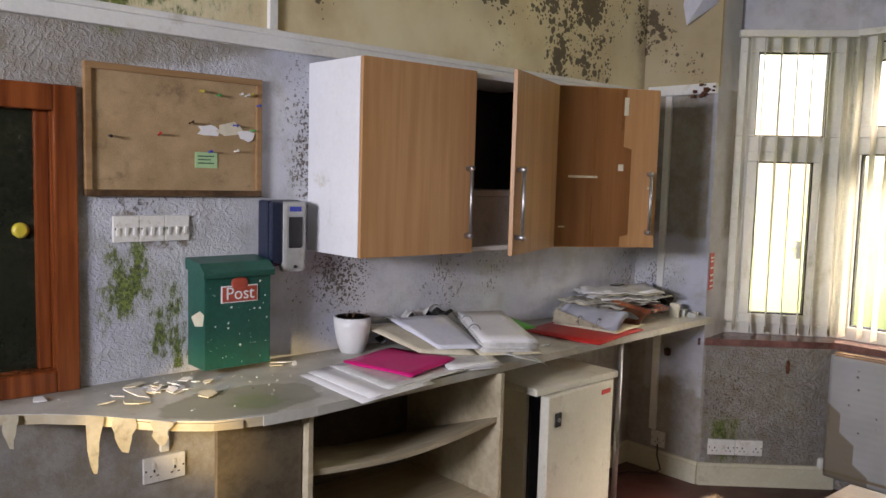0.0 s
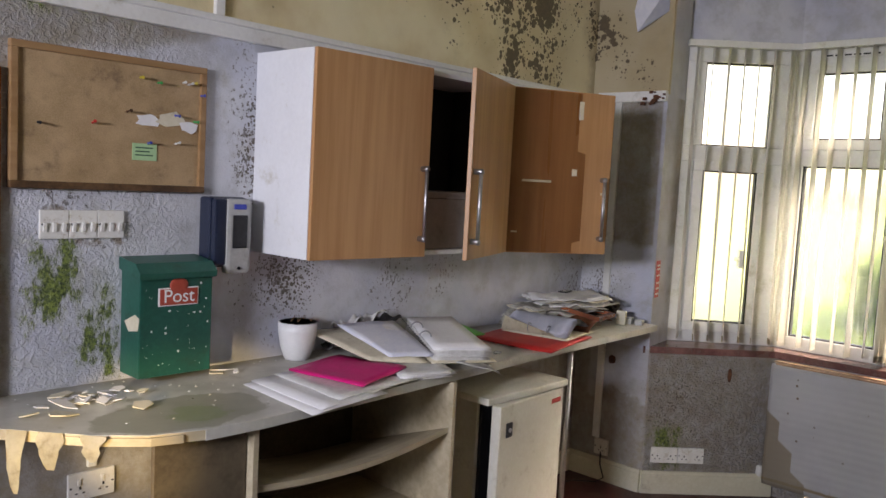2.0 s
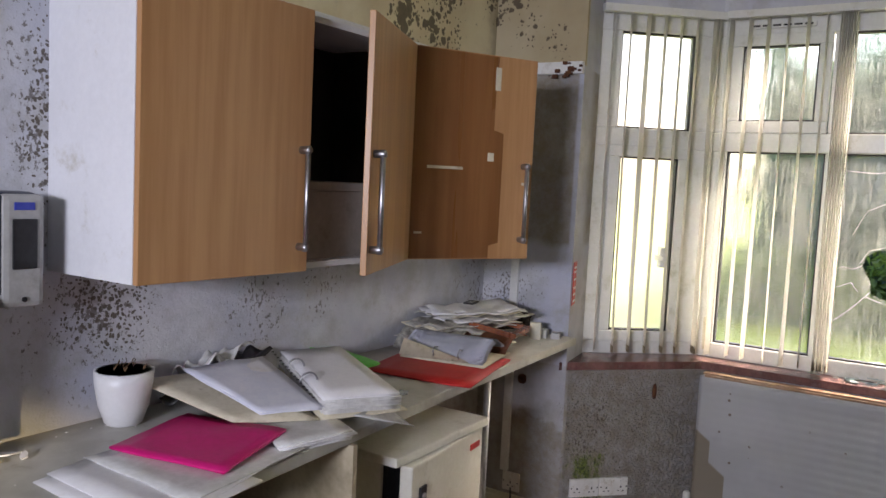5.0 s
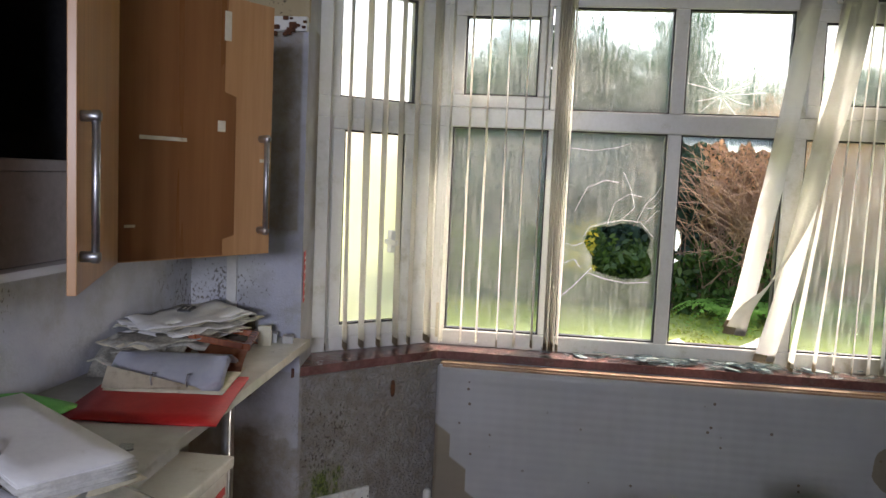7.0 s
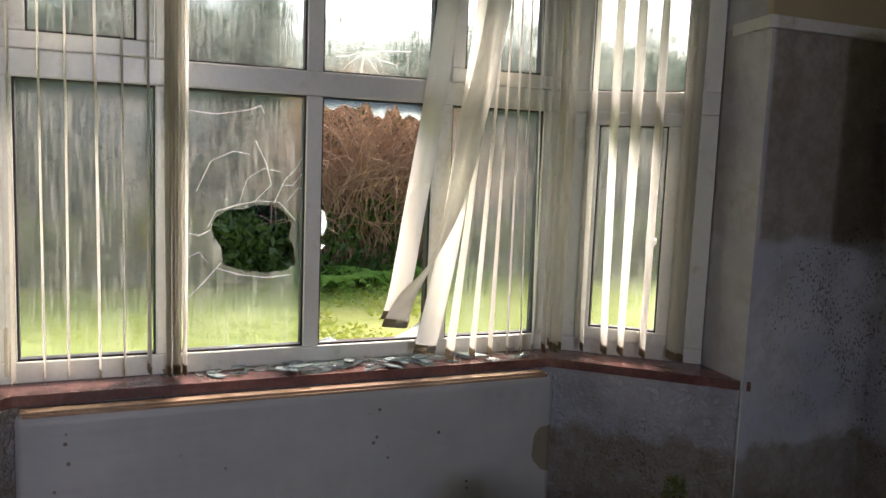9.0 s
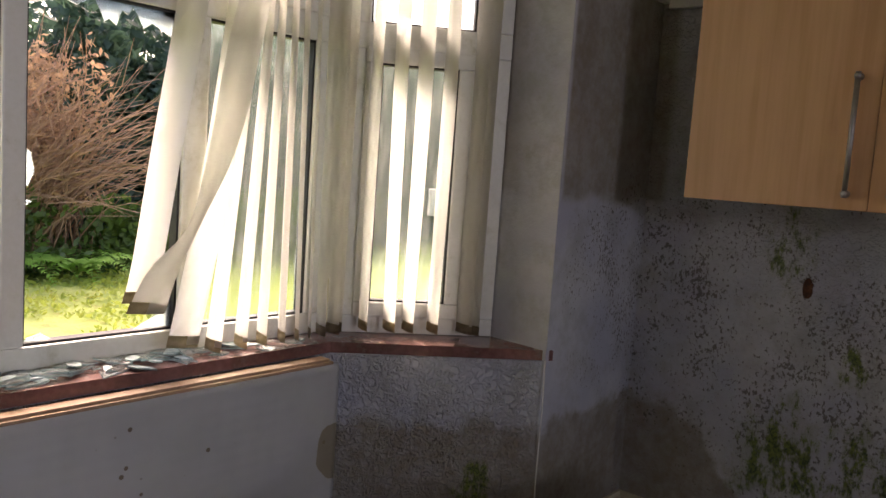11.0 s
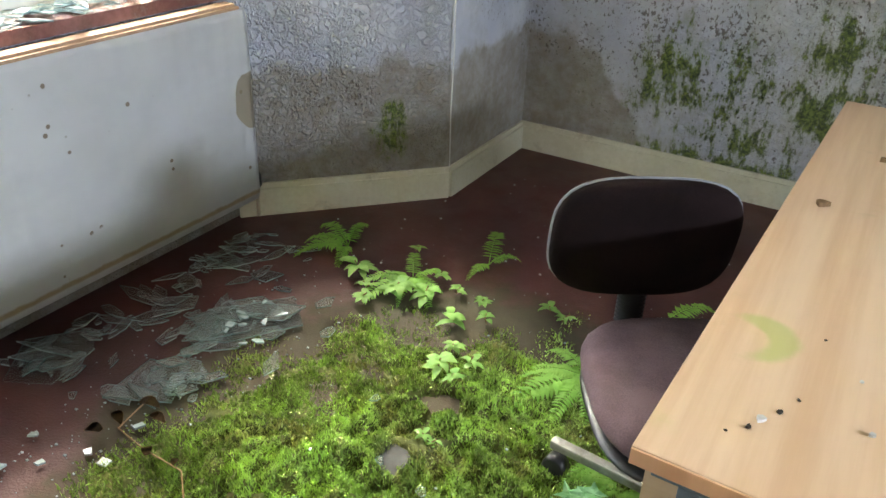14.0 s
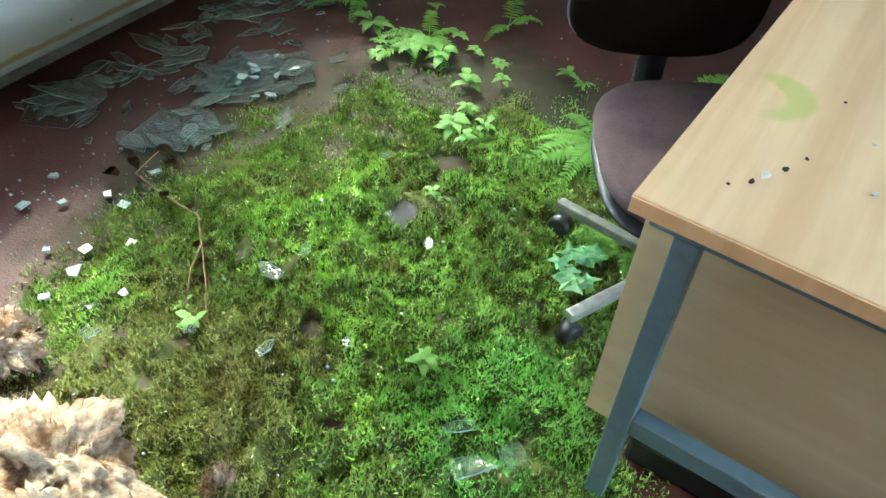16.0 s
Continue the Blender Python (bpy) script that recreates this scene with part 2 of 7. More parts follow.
def glass(name, rough, tint=(0.9, 0.95, 0.93), grime=0.0, milk=0.0, clear=1.0, wet=0.0):
    """Glass; milk is the share of light that a film of wet or dirt scatters, wet the depth of runs and drops."""
    n = Nodes(name)
    n.bsdf.inputs["Transmission Weight"].default_value = clear
    n.bsdf.inputs["IOR"].default_value = 1.12 if rough > 0.05 else 1.3
    runs = n.step(n.noise(60, 3, 0.6, None, (1, 1, 0.12)), 0.35, 0.7)
    if wet:
        thin = n.step(n.noise(95, 4, 0.65, None, (1, 1, 0.07)), 0.50, 0.66)
        drops = n.math("MULTIPLY", n.step(n.cells(95), 0.30, 0.12), n.step(n.noise(9, 4, 0.6, None, (1, 1, 0.5)), 0.46, 0.60))
        runs = n.math("MAXIMUM", n.math("MULTIPLY", runs, 0.5), thin)
        n.bump(n.math("ADD", runs, drops), wet, 0.004)
    r = n.math("ADD", n.math("MULTIPLY", runs, grime), rough)
    mat = n.done(tint, r)
    if milk:
        t = n.add("ShaderNodeBsdfTranslucent")
        t.inputs["Color"].default_value = (0.96, 0.97, 0.95, 1)
        m = n.add("ShaderNodeMixShader")
        film = n.math("ADD", n.math("MULTIPLY", n.step(n.noise(7, 5, 0.6), 0.3, 0.7), milk * 0.6), milk * 0.6)
        if wet:
            film = n.math("ADD", film, n.math("MULTIPLY", n.math("MAXIMUM", thin, drops), 0.07), True)
        n.put(m.inputs[0], film)
        n.put(m.inputs[1], n.bsdf.outputs[0])
        n.put(m.inputs[2], t.outputs[0])
        n.put(n.tree.nodes["Material Output"].inputs["Surface"], m.outputs[0])
    return mat


WALL = wall_paint()
CEIL = plain("ceiling_paint", (0.62, 0.58, 0.48), (0.72, 0.70, 0.62), 0.7, dirt=(0.35, 0.30, 0.2))
def wet_floor():
    """Dark red floor covering, wet, with a film of dark soil where the moss grows."""
    n = Nodes("wet_red_floor")
    c = n.mix(n.step(n.noise(2.4, 6, 0.65), 0.35, 0.65), (0.044, 0.010, 0.009), (0.085, 0.020, 0.017))
    c = n.mix(n.math("MULTIPLY", n.step(n.noise(210, 3, 0.6), 0.5, 0.7), 0.22), c, (0.14, 0.05, 0.04))
    soil = n.math("ADD", n.near((3.55, 0.95, 0.0), 0.45, 1.25, (1.25, 1, 1)), n.math("MULTIPLY", n.math("SUBTRACT", n.noise(5, 7, 0.7), 0.5), 1.1))
    soil = n.step(soil, 0.30, 0.62)
    c = n.mix(n.math("MULTIPLY", soil, 0.85), c, n.mix(n.noise(26, 5, 0.7), (0.028, 0.026, 0.014), (0.075, 0.070, 0.035)))
    dust = n.step(n.noise(3.3, 8, 0.75), 0.58, 0.75)
    c = n.mix(n.math("MULTIPLY", dust, 0.25), c, (0.13, 0.11, 0.10))
    n.bump(n.math("ADD", n.noise(160, 3, 0.6), n.math("MULTIPLY", n.noise(18, 4, 0.6), 0.8)), 0.45, 0.004)
    return n.done(c, n.math("ADD", n.math("MULTIPLY", n.noise(7, 4, 0.6), 0.5), n.math("ADD", n.math("MULTIPLY", soil, 0.4), 0.22)))


CARPET = wet_floor()
CREAM = plain("cream_gloss", (0.62, 0.58, 0.44), (0.72, 0.69, 0.56), 0.4, dirt=(0.25, 0.2, 0.12), amount=0.2)
WHITE_PAINT = plain("white_gloss", (0.70, 0.70, 0.68), (0.8, 0.8, 0.78), 0.35, dirt=(0.38, 0.33, 0.24), amount=0.25)
UPVC = plain("upvc", (0.72, 0.72, 0.66), (0.8, 0.8, 0.76), 0.3, dirt=(0.42, 0.40, 0.26), amount=0.3)
GASKET = plain("rubber_gasket", (0.015, 0.015, 0.015), (0.03, 0.03, 0.03), 0.6)
SILL = plain("red_brown_sill", (0.15, 0.062, 0.058), (0.26, 0.13, 0.115), 0.16, dirt=(0.075, 0.05, 0.04), amount=0.7, big=5)
BEECH = wood("beech_front", (0.44, 0.22, 0.095), (0.56, 0.31, 0.15), 0.38)
CABWHITE = plain("white_melamine", (0.70, 0.71, 0.74), (0.76, 0.77, 0.8), 0.35, dirt=(0.5, 0.47, 0.4), amount=0.1)
CHROME = plain("chrome", (0.36, 0.36, 0.38), (0.50, 0.50, 0.52), 0.40, 1.0)


def worn_top():
    """Pale laminate, grimy, with brown water marks, a grey worn area and a little algae, darker towards the wall."""
    n = Nodes("worn_worktop")
    c = n.mix(n.step(n.noise(4, 6, 0.6), 0.35, 0.65), (0.46, 0.45, 0.40), (0.64, 0.63, 0.58))
    wob = n.math("MULTIPLY", n.math("SUBTRACT", n.noise(6, 6, 0.65), 0.5), 1.0)
    worn = n.step(n.math("ADD", n.near((1.45, 2.58, 0.94), 0.10, 0.40, (1, 1.6, 1)), wob), 0.45, 0.55)
    c = n.mix(n.math("MULTIPLY", worn, 0.7), c, (0.27, 0.26, 0.18))
    c = n.mix(n.math("MULTIPLY", n.step(n.noise(11, 8, 0.72), 0.55, 0.72), 0.6), c, (0.28, 0.23, 0.15))
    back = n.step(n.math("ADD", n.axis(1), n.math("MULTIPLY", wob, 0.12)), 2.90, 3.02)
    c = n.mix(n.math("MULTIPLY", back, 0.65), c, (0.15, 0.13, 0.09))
    alga = n.step(n.math("ADD", n.near((1.48, 2.55, 0.94), 0.02, 0.16), n.math("MULTIPLY", n.math("SUBTRACT", n.noise(20, 5, 0.7), 0.5), 1.4)), 0.45, 0.75)
    c = n.mix(n.math("MULTIPLY", alga, 0.5), c, (0.20, 0.27, 0.09))
    n.bump(n.noise(90, 4, 0.6), 0.15, 0.002)
    return n.done(c, n.math("ADD", n.math("MULTIPLY", n.noise(9, 5, 0.6), 0.45), 0.15))


COUNTER = worn_top()
CHIP = wood("raw_chipboard", (0.44, 0.36, 0.24), (0.58, 0.50, 0.36), 0.6, "x", dirt=(0.2, 0.16, 0.09))
FRIDGEWHITE = plain("fridge_enamel", (0.66, 0.63, 0.54), (0.74, 0.72, 0.64), 0.35, dirt=(0.34, 0.28, 0.18), amount=0.3)
# black plastic, and the painted shade inside the wall cabinets
DARK = plain("black_plastic_and_shade", (0.012, 0.012, 0.014), (0.03, 0.03, 0.034), 0.4)
def rusty_enamel():
    """White enamel with rust along the foot, rust pimples and two buff patches of painted-in light."""
    n = Nodes("radiator_enamel")
    z = n.axis(2)
    c = n.mix(n.step(n.noise(3, 4, 0.6), 0.35, 0.65), (0.76, 0.76, 0.77), (0.83, 0.83, 0.84))
    wob = n.math("MULTIPLY", n.math("SUBTRACT", n.noise(16, 5, 0.65), 0.5), 0.05)
    foot = n.math("MULTIPLY", n.step(n.math("ADD", z, n.math("MULTIPLY", wob, 0.35)), 0.138, 0.128), n.step(z, 0.112, 0.122))
    drip = n.math("MULTIPLY", n.step(n.noise(30, 4, 0.6, None, (1, 1, 0.10)), 0.60, 0.70), n.step(n.math("ADD", z, n.math("MULTIPLY", wob, 2.0)), 0.19, 0.125))
    foot = n.math("MAXIMUM", foot, n.math("MULTIPLY", n.math("MULTIPLY", drip, n.step(z, 0.105, 0.115)), 0.6))
    c = n.mix(n.math("MULTIPLY", foot, 0.8), c, n.mix(n.noise(30, 4, 0.6), (0.32, 0.17, 0.05), (0.58, 0.44, 0.22)))
    dots = n.math("MULTIPLY", n.step(n.cells(16), 0.13, 0.08), n.step(n.noise(5, 2, 0.5), 0.52, 0.56))
    c = n.mix(n.math("MULTIPLY", dots, 0.8), c, (0.22, 0.13, 0.06))
    # saw-edged corner and chip: uneven light painted as buff patches
    y = n.axis(1)
    saw = n.math("MULTIPLY", n.math("FRACT", n.math("MULTIPLY", y, 13.0)), 0.10)
    edge = n.math("ADD", n.math("ADD", z, saw), n.math("MULTIPLY", n.math("SUBTRACT", 2.07, y), 2.0))
    corner = n.step(edge, 0.60, 0.585)
    chip = n.step(n.math("ADD", n.near((4.64, 0.14, 0.46), 0.05, 0.10, (1, 1, 0.8)), n.math("MULTIPLY", n.math("SUBTRACT", n.noise(13, 3, 0.5), 0.5), 0.8)), 0.45, 0.5)
    bare = n.math("MAXIMUM", corner, chip)
    c = n.mix(n.math("MULTIPLY", bare, 0.8), c, (0.42, 0.34, 0.22))
    n.bump(n.noise(40, 3, 0.5), 0.08, 0.002)
    return n.done(c, 0.36)


RADWHITE = rusty_enamel()
def stained_desk():
    """Beech print with a ring of green algae and dirt."""
    m = wood("beech_desk_top", (0.62, 0.40, 0.25), (0.74, 0.53, 0.36), 0.4, "y", dirt=(0.50, 0.36, 0.21))
    n = Nodes("", m)
    src = n.bsdf.inputs["Base Color"].links[0].from_socket
    wob = n.math("MULTIPLY", n.math("SUBTRACT", n.noise(14, 5, 0.6), 0.5), 0.5)
    ring = n.math("SUBTRACT", n.near((2.876, 1.015, 0.695), 0.02, 0.085), n.near((2.892, 1.022, 0.695), 0.015, 0.062))
    edge = n.math("MULTIPLY", n.near((2.94, 1.27, 0.695), 0.0, 0.10), 0.25)
    k = n.step(n.math("ADD", n.math("MAXIMUM", ring, edge), wob), 0.18, 0.55)
    n.put(n.bsdf.inputs["Base Color"], n.mix(n.math("MULTIPLY", k, 0.5), src, (0.33, 0.46, 0.06)))
    return m


DESKTOP = stained_desk()
STEELBLUE = plain("blue_grey_steel", (0.10, 0.155, 0.20), (0.14, 0.20, 0.25), 0.38, dirt=(0.10, 0.10, 0.09))
FABRIC = plain("plum_fabric", (0.085, 0.05, 0.058), (0.16, 0.10, 0.112), 0.9, big=9, fine=320, relief=0.6)
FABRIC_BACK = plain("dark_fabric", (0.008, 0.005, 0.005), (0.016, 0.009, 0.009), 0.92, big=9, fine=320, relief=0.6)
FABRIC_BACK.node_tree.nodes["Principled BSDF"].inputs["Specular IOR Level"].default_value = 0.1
REDWOOD = wood("red_stained_wood", (0.13, 0.028, 0.008), (0.32, 0.085, 0.025), 0.24, dirt=(0.05, 0.02, 0.01))
FROST = glass("wet_dirty_glass", 0.12, (0.86, 0.985, 0.97), 0.06, 0.024, wet=0.22)
FROSTSIDE = glass("misted_glass", 0.30, (0.99, 0.99, 0.95), 0.03, 0.16)

BEECH_PALE = wood("pale_beech_front", (0.66, 0.36, 0.19), (0.78, 0.47, 0.27), 0.4)
DESKPANEL = wood("desk_end_panel", (0.55, 0.40, 0.25), (0.64, 0.49, 0.32), 0.5, "x")
# darker than the chipboard: shade under the worktop put into the colour
DARKBOARD = plain("shaded_brown_board", (0.10, 0.075, 0.05), (0.17, 0.13, 0.085), 0.6, dirt=(0.05, 0.04, 0.025), amount=0.5)
REDPLASTIC = plain("red_plastic", (0.55, 0.035, 0.03), (0.62, 0.06, 0.045), 0.4)
PAPER = plain("white_paper", (0.74, 0.73, 0.74), (0.82, 0.81, 0.82), 0.65, dirt=(0.58, 0.54, 0.46), amount=0.1)
PAPER_OLD = plain("stained_paper", (0.60, 0.54, 0.40), (0.72, 0.66, 0.52), 0.7, dirt=(0.36, 0.28, 0.17), amount=0.35, big=9)
DUSTY = plain("dusty_brown_paint", (0.34, 0.20, 0.12), (0.48, 0.33, 0.22), 0.6, dirt=(0.2, 0.12, 0.07))
RIM = plain("grey_plastic_rim", (0.16, 0.17, 0.19), (0.24, 0.25, 0.27), 0.5)
STEELGREY = plain("scuffed_steel", (0.25, 0.25, 0.24), (0.42, 0.42, 0.40), 0.45, 0.6, dirt=(0.12, 0.11, 0.08))
BLACKGLASS = plain("dark_glass", (0.010, 0.013, 0.008), (0.022, 0.024, 0.015), 0.18, dirt=(0.05, 0.05, 0.035), amount=0.4)
YELLOW = plain("yellow_plastic", (0.62, 0.48, 0.05), (0.70, 0.56, 0.08), 0.4)
SOCKETWHITE = plain("socket_plastic", (0.72, 0.71, 0.67), (0.80, 0.79, 0.76), 0.35, dirt=(0.35, 0.26, 0.14), amount=0.3, big=14)
FILM = wood("brown_film", (0.22, 0.088, 0.030), (0.29, 0.125, 0.048), 0.3)
RUST = plain("rust", (0.06, 0.022, 0.010), (0.14, 0.05, 0.02), 0.85, big=30)

CORK = plain("cork", (0.34, 0.22, 0.11), (0.50, 0.34, 0.19), 0.85, big=6, fine=240, relief=0.5, dirt=(0.16, 0.10, 0.06), amount=0.45)
BOARDWOOD = wood("board_frame_wood", (0.30, 0.16, 0.07), (0.40, 0.24, 0.12), 0.45, "x")
FRAMEDARK = plain("damp_frame_wood", (0.05, 0.025, 0.012), (0.16, 0.085, 0.04), 0.5, big=9)
GREENPLASTIC = plain("green_plastic", (0.02, 0.30, 0.08), (0.03, 0.38, 0.10), 0.35)
BLUEPLASTIC = plain("blue_plastic", (0.03, 0.05, 0.35), (0.05, 0.08, 0.45), 0.35)
GREENNOTE = plain("green_note", (0.36, 0.58, 0.30), (0.44, 0.66, 0.38), 0.7)
INK = plain("ink", (0.04, 0.10, 0.06), (0.06, 0.14, 0.08), 0.7)
GREENMETAL = plain("green_metal", (0.004, 0.075, 0.055), (0.008, 0.11, 0.08), 0.4, big=5, dirt=(0.03, 0.06, 0.04), amount=0.3)
LABELRED = plain("label_red", (0.36, 0.045, 0.025), (0.46, 0.08, 0.05), 0.5)
NAVY = plain("navy_plastic", (0.012, 0.018, 0.04), (0.02, 0.03, 0.06), 0.3)
GREYPLASTIC = plain("grey_plastic", (0.38, 0.38, 0.37), (0.48, 0.48, 0.47), 0.4, dirt=(0.2, 0.18, 0.14))
PAPERWHITE = plain("white_pot", (0.72, 0.72, 0.73), (0.78, 0.78, 0.79), 0.35)
PAPERBLUE = plain("cool_white_paper", (0.66, 0.68, 0.78), (0.76, 0.77, 0.84), 0.6, big=8)
PAPERGREY = plain("page_edges", (0.52, 0.51, 0.49), (0.66, 0.65, 0.63), 0.75, big=40)
NEWSPRINT = plain("newsprint", (0.30, 0.29, 0.26), (0.62, 0.59, 0.52), 0.8, big=26, fine=140, dirt=(0.2, 0.15, 0.09), amount=0.3)
WALLET = plain("clear_plastic_wallet", (0.60, 0.60, 0.58), (0.74, 0.74, 0.73), 0.12, big=12)
PINK = plain("pink_card", (0.62, 0.006, 0.15), (0.72, 0.012, 0.20), 0.45, big=6)
REDCARD = plain("red_card", (0.50, 0.016, 0.014), (0.60, 0.03, 0.025), 0.5, big=6)
GREENCARD = plain("green_card", (0.06, 0.50, 0.05), (0.12, 0.60, 0.10), 0.5, big=6)
TAN = plain("tan_card", (0.30, 0.11, 0.05), (0.42, 0.17, 0.09), 0.6, big=6, dirt=(0.14, 0.06, 0.04))
SOIL = plain("dark_soil", (0.018, 0.014, 0.009), (0.05, 0.036, 0.02), 0.9, big=24, relief=1.0)
DEADLEAF = plain("dead_leaf", (0.15, 0.08, 0.035), (0.30, 0.18, 0.08), 0.8, big=20)
SLAT = plain("blind_fabric", (0.78, 0.77, 0.74), (0.86, 0.85, 0.82), 0.8, big=3, fine=200, dirt=(0.42, 0.36, 0.24), amount=0.3)
WEIGHT = plain("stained_hem", (0.40, 0.34, 0.22), (0.55, 0.49, 0.36), 0.8, big=12)
MOULD = plain("black_mould", (0.02, 0.022, 0.015), (0.05, 0.05, 0.035), 0.9)
SHARD = glass("green_edged_glass", 0.03, (0.90, 0.98, 0.98), 0.05, 0.085, 0.97)

CRACK = glass("crack_edge", 0.3, (0.95, 0.97, 0.96), 0.1, 0.75)
# highlights along the shards' edges, painted as a pale colour
SHARDEDGE = plain("glass_edge_highlight", (0.14, 0.24, 0.24), (0.50, 0.64, 0.64), 0.2, big=12)
SHARDWHITE = plain("frosted_chip", (0.28, 0.36, 0.37), (0.46, 0.55, 0.56), 0.22, big=40)
MOSSBED = plain("moss_bed", (0.045, 0.060, 0.014), (0.13, 0.155, 0.035), 0.95, big=7, fine=120, relief=1.0, dirt=(0.10, 0.075, 0.035), amount=0.6)


def moss_green():
    """Moss in lime, olive, deep green and brown patches, every shoot a little different."""
    n = Nodes("moss_shoots")
    geo = n.add("ShaderNodeNewGeometry")
    each = geo.outputs["Random Per Island"]
    c = n.mix(n.step(n.noise(4.2, 5, 0.6), 0.40, 0.60), (0.25, 0.40, 0.065), (0.46, 0.72, 0.15))
    c = n.mix(n.math("MULTIPLY", n.step(n.noise(19, 4, 0.65), 0.45, 0.62), 0.65), c, (0.085, 0.14, 0.018))
    c = n.mix(n.math("MULTIPLY", n.step(n.noise(5.5, 6, 0.65), 0.52, 0.64), 0.75), c, (0.31, 0.235, 0.085))
    old = n.math("ADD", n.near((3.60, 1.58, 0.02), 0.1, 0.48), n.math("MULTIPLY", n.math("SUBTRACT", n.noise(9, 6, 0.7), 0.5), 2.0))
    c = n.mix(n.math("MULTIPLY", n.step(old, 0.35, 0.8), 0.7), c, (0.33, 0.28, 0.09))
    young = n.math("ADD", n.near((3.08, 1.25, 0.02), 0.05, 0.40), n.math("MULTIPLY", n.math("SUBTRACT", n.noise(11, 5, 0.65), 0.5), 1.6))
    c = n.mix(n.math("MULTIPLY", n.step(young, 0.40, 0.9), 0.75), c, (0.30, 0.68, 0.15))
    c = n.mix(n.math("MULTIPLY", n.step(each, 0.35, 0.0), 0.65), c, (0.06, 0.09, 0.015))
    c = n.mix(n.math("MULTIPLY", n.step(each, 0.80, 1.0), 0.45), c, (0.72, 0.86, 0.34))
    return n.done(c, 0.75)


MOSS = moss_green()
FERN = plain("fern_green", (0.11, 0.28, 0.035), (0.27, 0.50, 0.10), 0.6, big=10, fine=60)
WEED = plain("weed_green", (0.12, 0.29, 0.05), (0.25, 0.46, 0.11), 0.55, big=14)
IVY = plain("ivy_green", (0.16, 0.42, 0.16), (0.32, 0.60, 0.32), 0.4, big=30)
DRYSTEM = plain("dry_stem", (0.16, 0.09, 0.04), (0.28, 0.18, 0.09), 0.8, big=20)
SLATE = plain("wet_slate", (0.022, 0.022, 0.024), (0.05, 0.047, 0.047), 0.75, big=20, dirt=(0.08, 0.05, 0.04))
WOOL = plain("insulation_wool", (0.17, 0.08, 0.03), (0.46, 0.38, 0.29), 0.95, big=15, fine=110, relief=1.0, dirt=(0.13, 0.06, 0.025), amount=0.6)
HEDGE = plain("hedge_leaf", (0.034, 0.080, 0.060), (0.075, 0.14, 0.105), 0.55, big=1.5, fine=12)
IVYDARK = plain("dark_ivy", (0.04, 0.09, 0.025), (0.11, 0.19, 0.05), 0.4, big=2, fine=20)
BRAMBLE = plain("bramble_stem", (0.32, 0.19, 0.125), (0.56, 0.37, 0.26), 0.8, big=4)
RUSSET = plain("russet_leaf", (0.40, 0.24, 0.15), (0.60, 0.42, 0.28), 0.7, big=2, fine=20)
YELLOWLEAF = plain("yellow_leaf", (0.35, 0.30, 0.03), (0.5, 0.42, 0.06), 0.6)
LAWNLEAF = plain("lawn_blade", (0.30, 0.40, 0.07), (0.52, 0.56, 0.17), 0.7, big=2, fine=25, dirt=(0.34, 0.17, 0.05), amount=0.5)

def leafy(mat, share, tint):
    """Lets a share of the light through a leaf or a fabric."""
    t = mat.node_tree
    tl = t.nodes.new("ShaderNodeBsdfTranslucent")
    tl.inputs["Color"].default_value = (*tint, 1)
    mx = t.nodes.new("ShaderNodeMixShader")
    mx.inputs[0].default_value = share
    t.links.new(t.nodes["Principled BSDF"].outputs[0], mx.inputs[1])
    t.links.new(tl.outputs[0], mx.inputs[2])
    t.links.new(mx.outputs[0], t.nodes["Material Output"].inputs["Surface"])


for leaf, share, tint in ((SLAT, 0.80, (0.95, 0.94, 0.90)), (RUSSET, 0.5, (0.62, 0.40, 0.24)), (HEDGE, 0.4, (0.10, 0.19, 0.12)), (IVYDARK, 0.4, (0.16, 0.30, 0.06)), (YELLOWLEAF, 0.5, (0.6, 0.55, 0.08)), (LAWNLEAF, 0.45, (0.45, 0.52, 0.10)), (FERN, 0.35, (0.30, 0.60, 0.10)), (WEED, 0.3, (0.3, 0.6, 0.15))):
    leafy(leaf, share, tint)


# ---- building blocks ----
def box(bm, x0, y0, z0, x1, y1, z1, bevel=0.0):
    r = bmesh.ops.create_cube(bm, size=1.0)
    vs = r["verts"]
    for v in vs:
        v.co = Vector(((x0 + x1) / 2 + v.co.x * (x1 - x0), (y0 + y1) / 2 + v.co.y * (y1 - y0), (z0 + z1) / 2 + v.co.z * (z1 - z0)))
    if bevel:
        es = list({e for v in vs for e in v.link_edges})
        bmesh.ops.bevel(bm, geom=es, offset=bevel, segments=2, affect="EDGES", profile=0.6)
    return bm


def boxed(*a, **k):
    return box(bmesh.new(), *a, **k)


def prism(points, z0, z1, bm=None):
    """An upright solid over a plan."""
    bm = bm or bmesh.new()
    lo = [bm.verts.new((x, y, z0)) for x, y in points]
    hi = [bm.verts.new((x, y, z1)) for x, y in points]
    n = len(points)
    faces = [bm.faces.new(lo[::-1]), bm.faces.new(hi)]
    for i in range(n):
        faces.append(bm.faces.new((lo[i], lo[(i + 1) % n], hi[(i + 1) % n], hi[i])))
    bmesh.ops.recalc_face_normals(bm, faces=faces)
    return bm


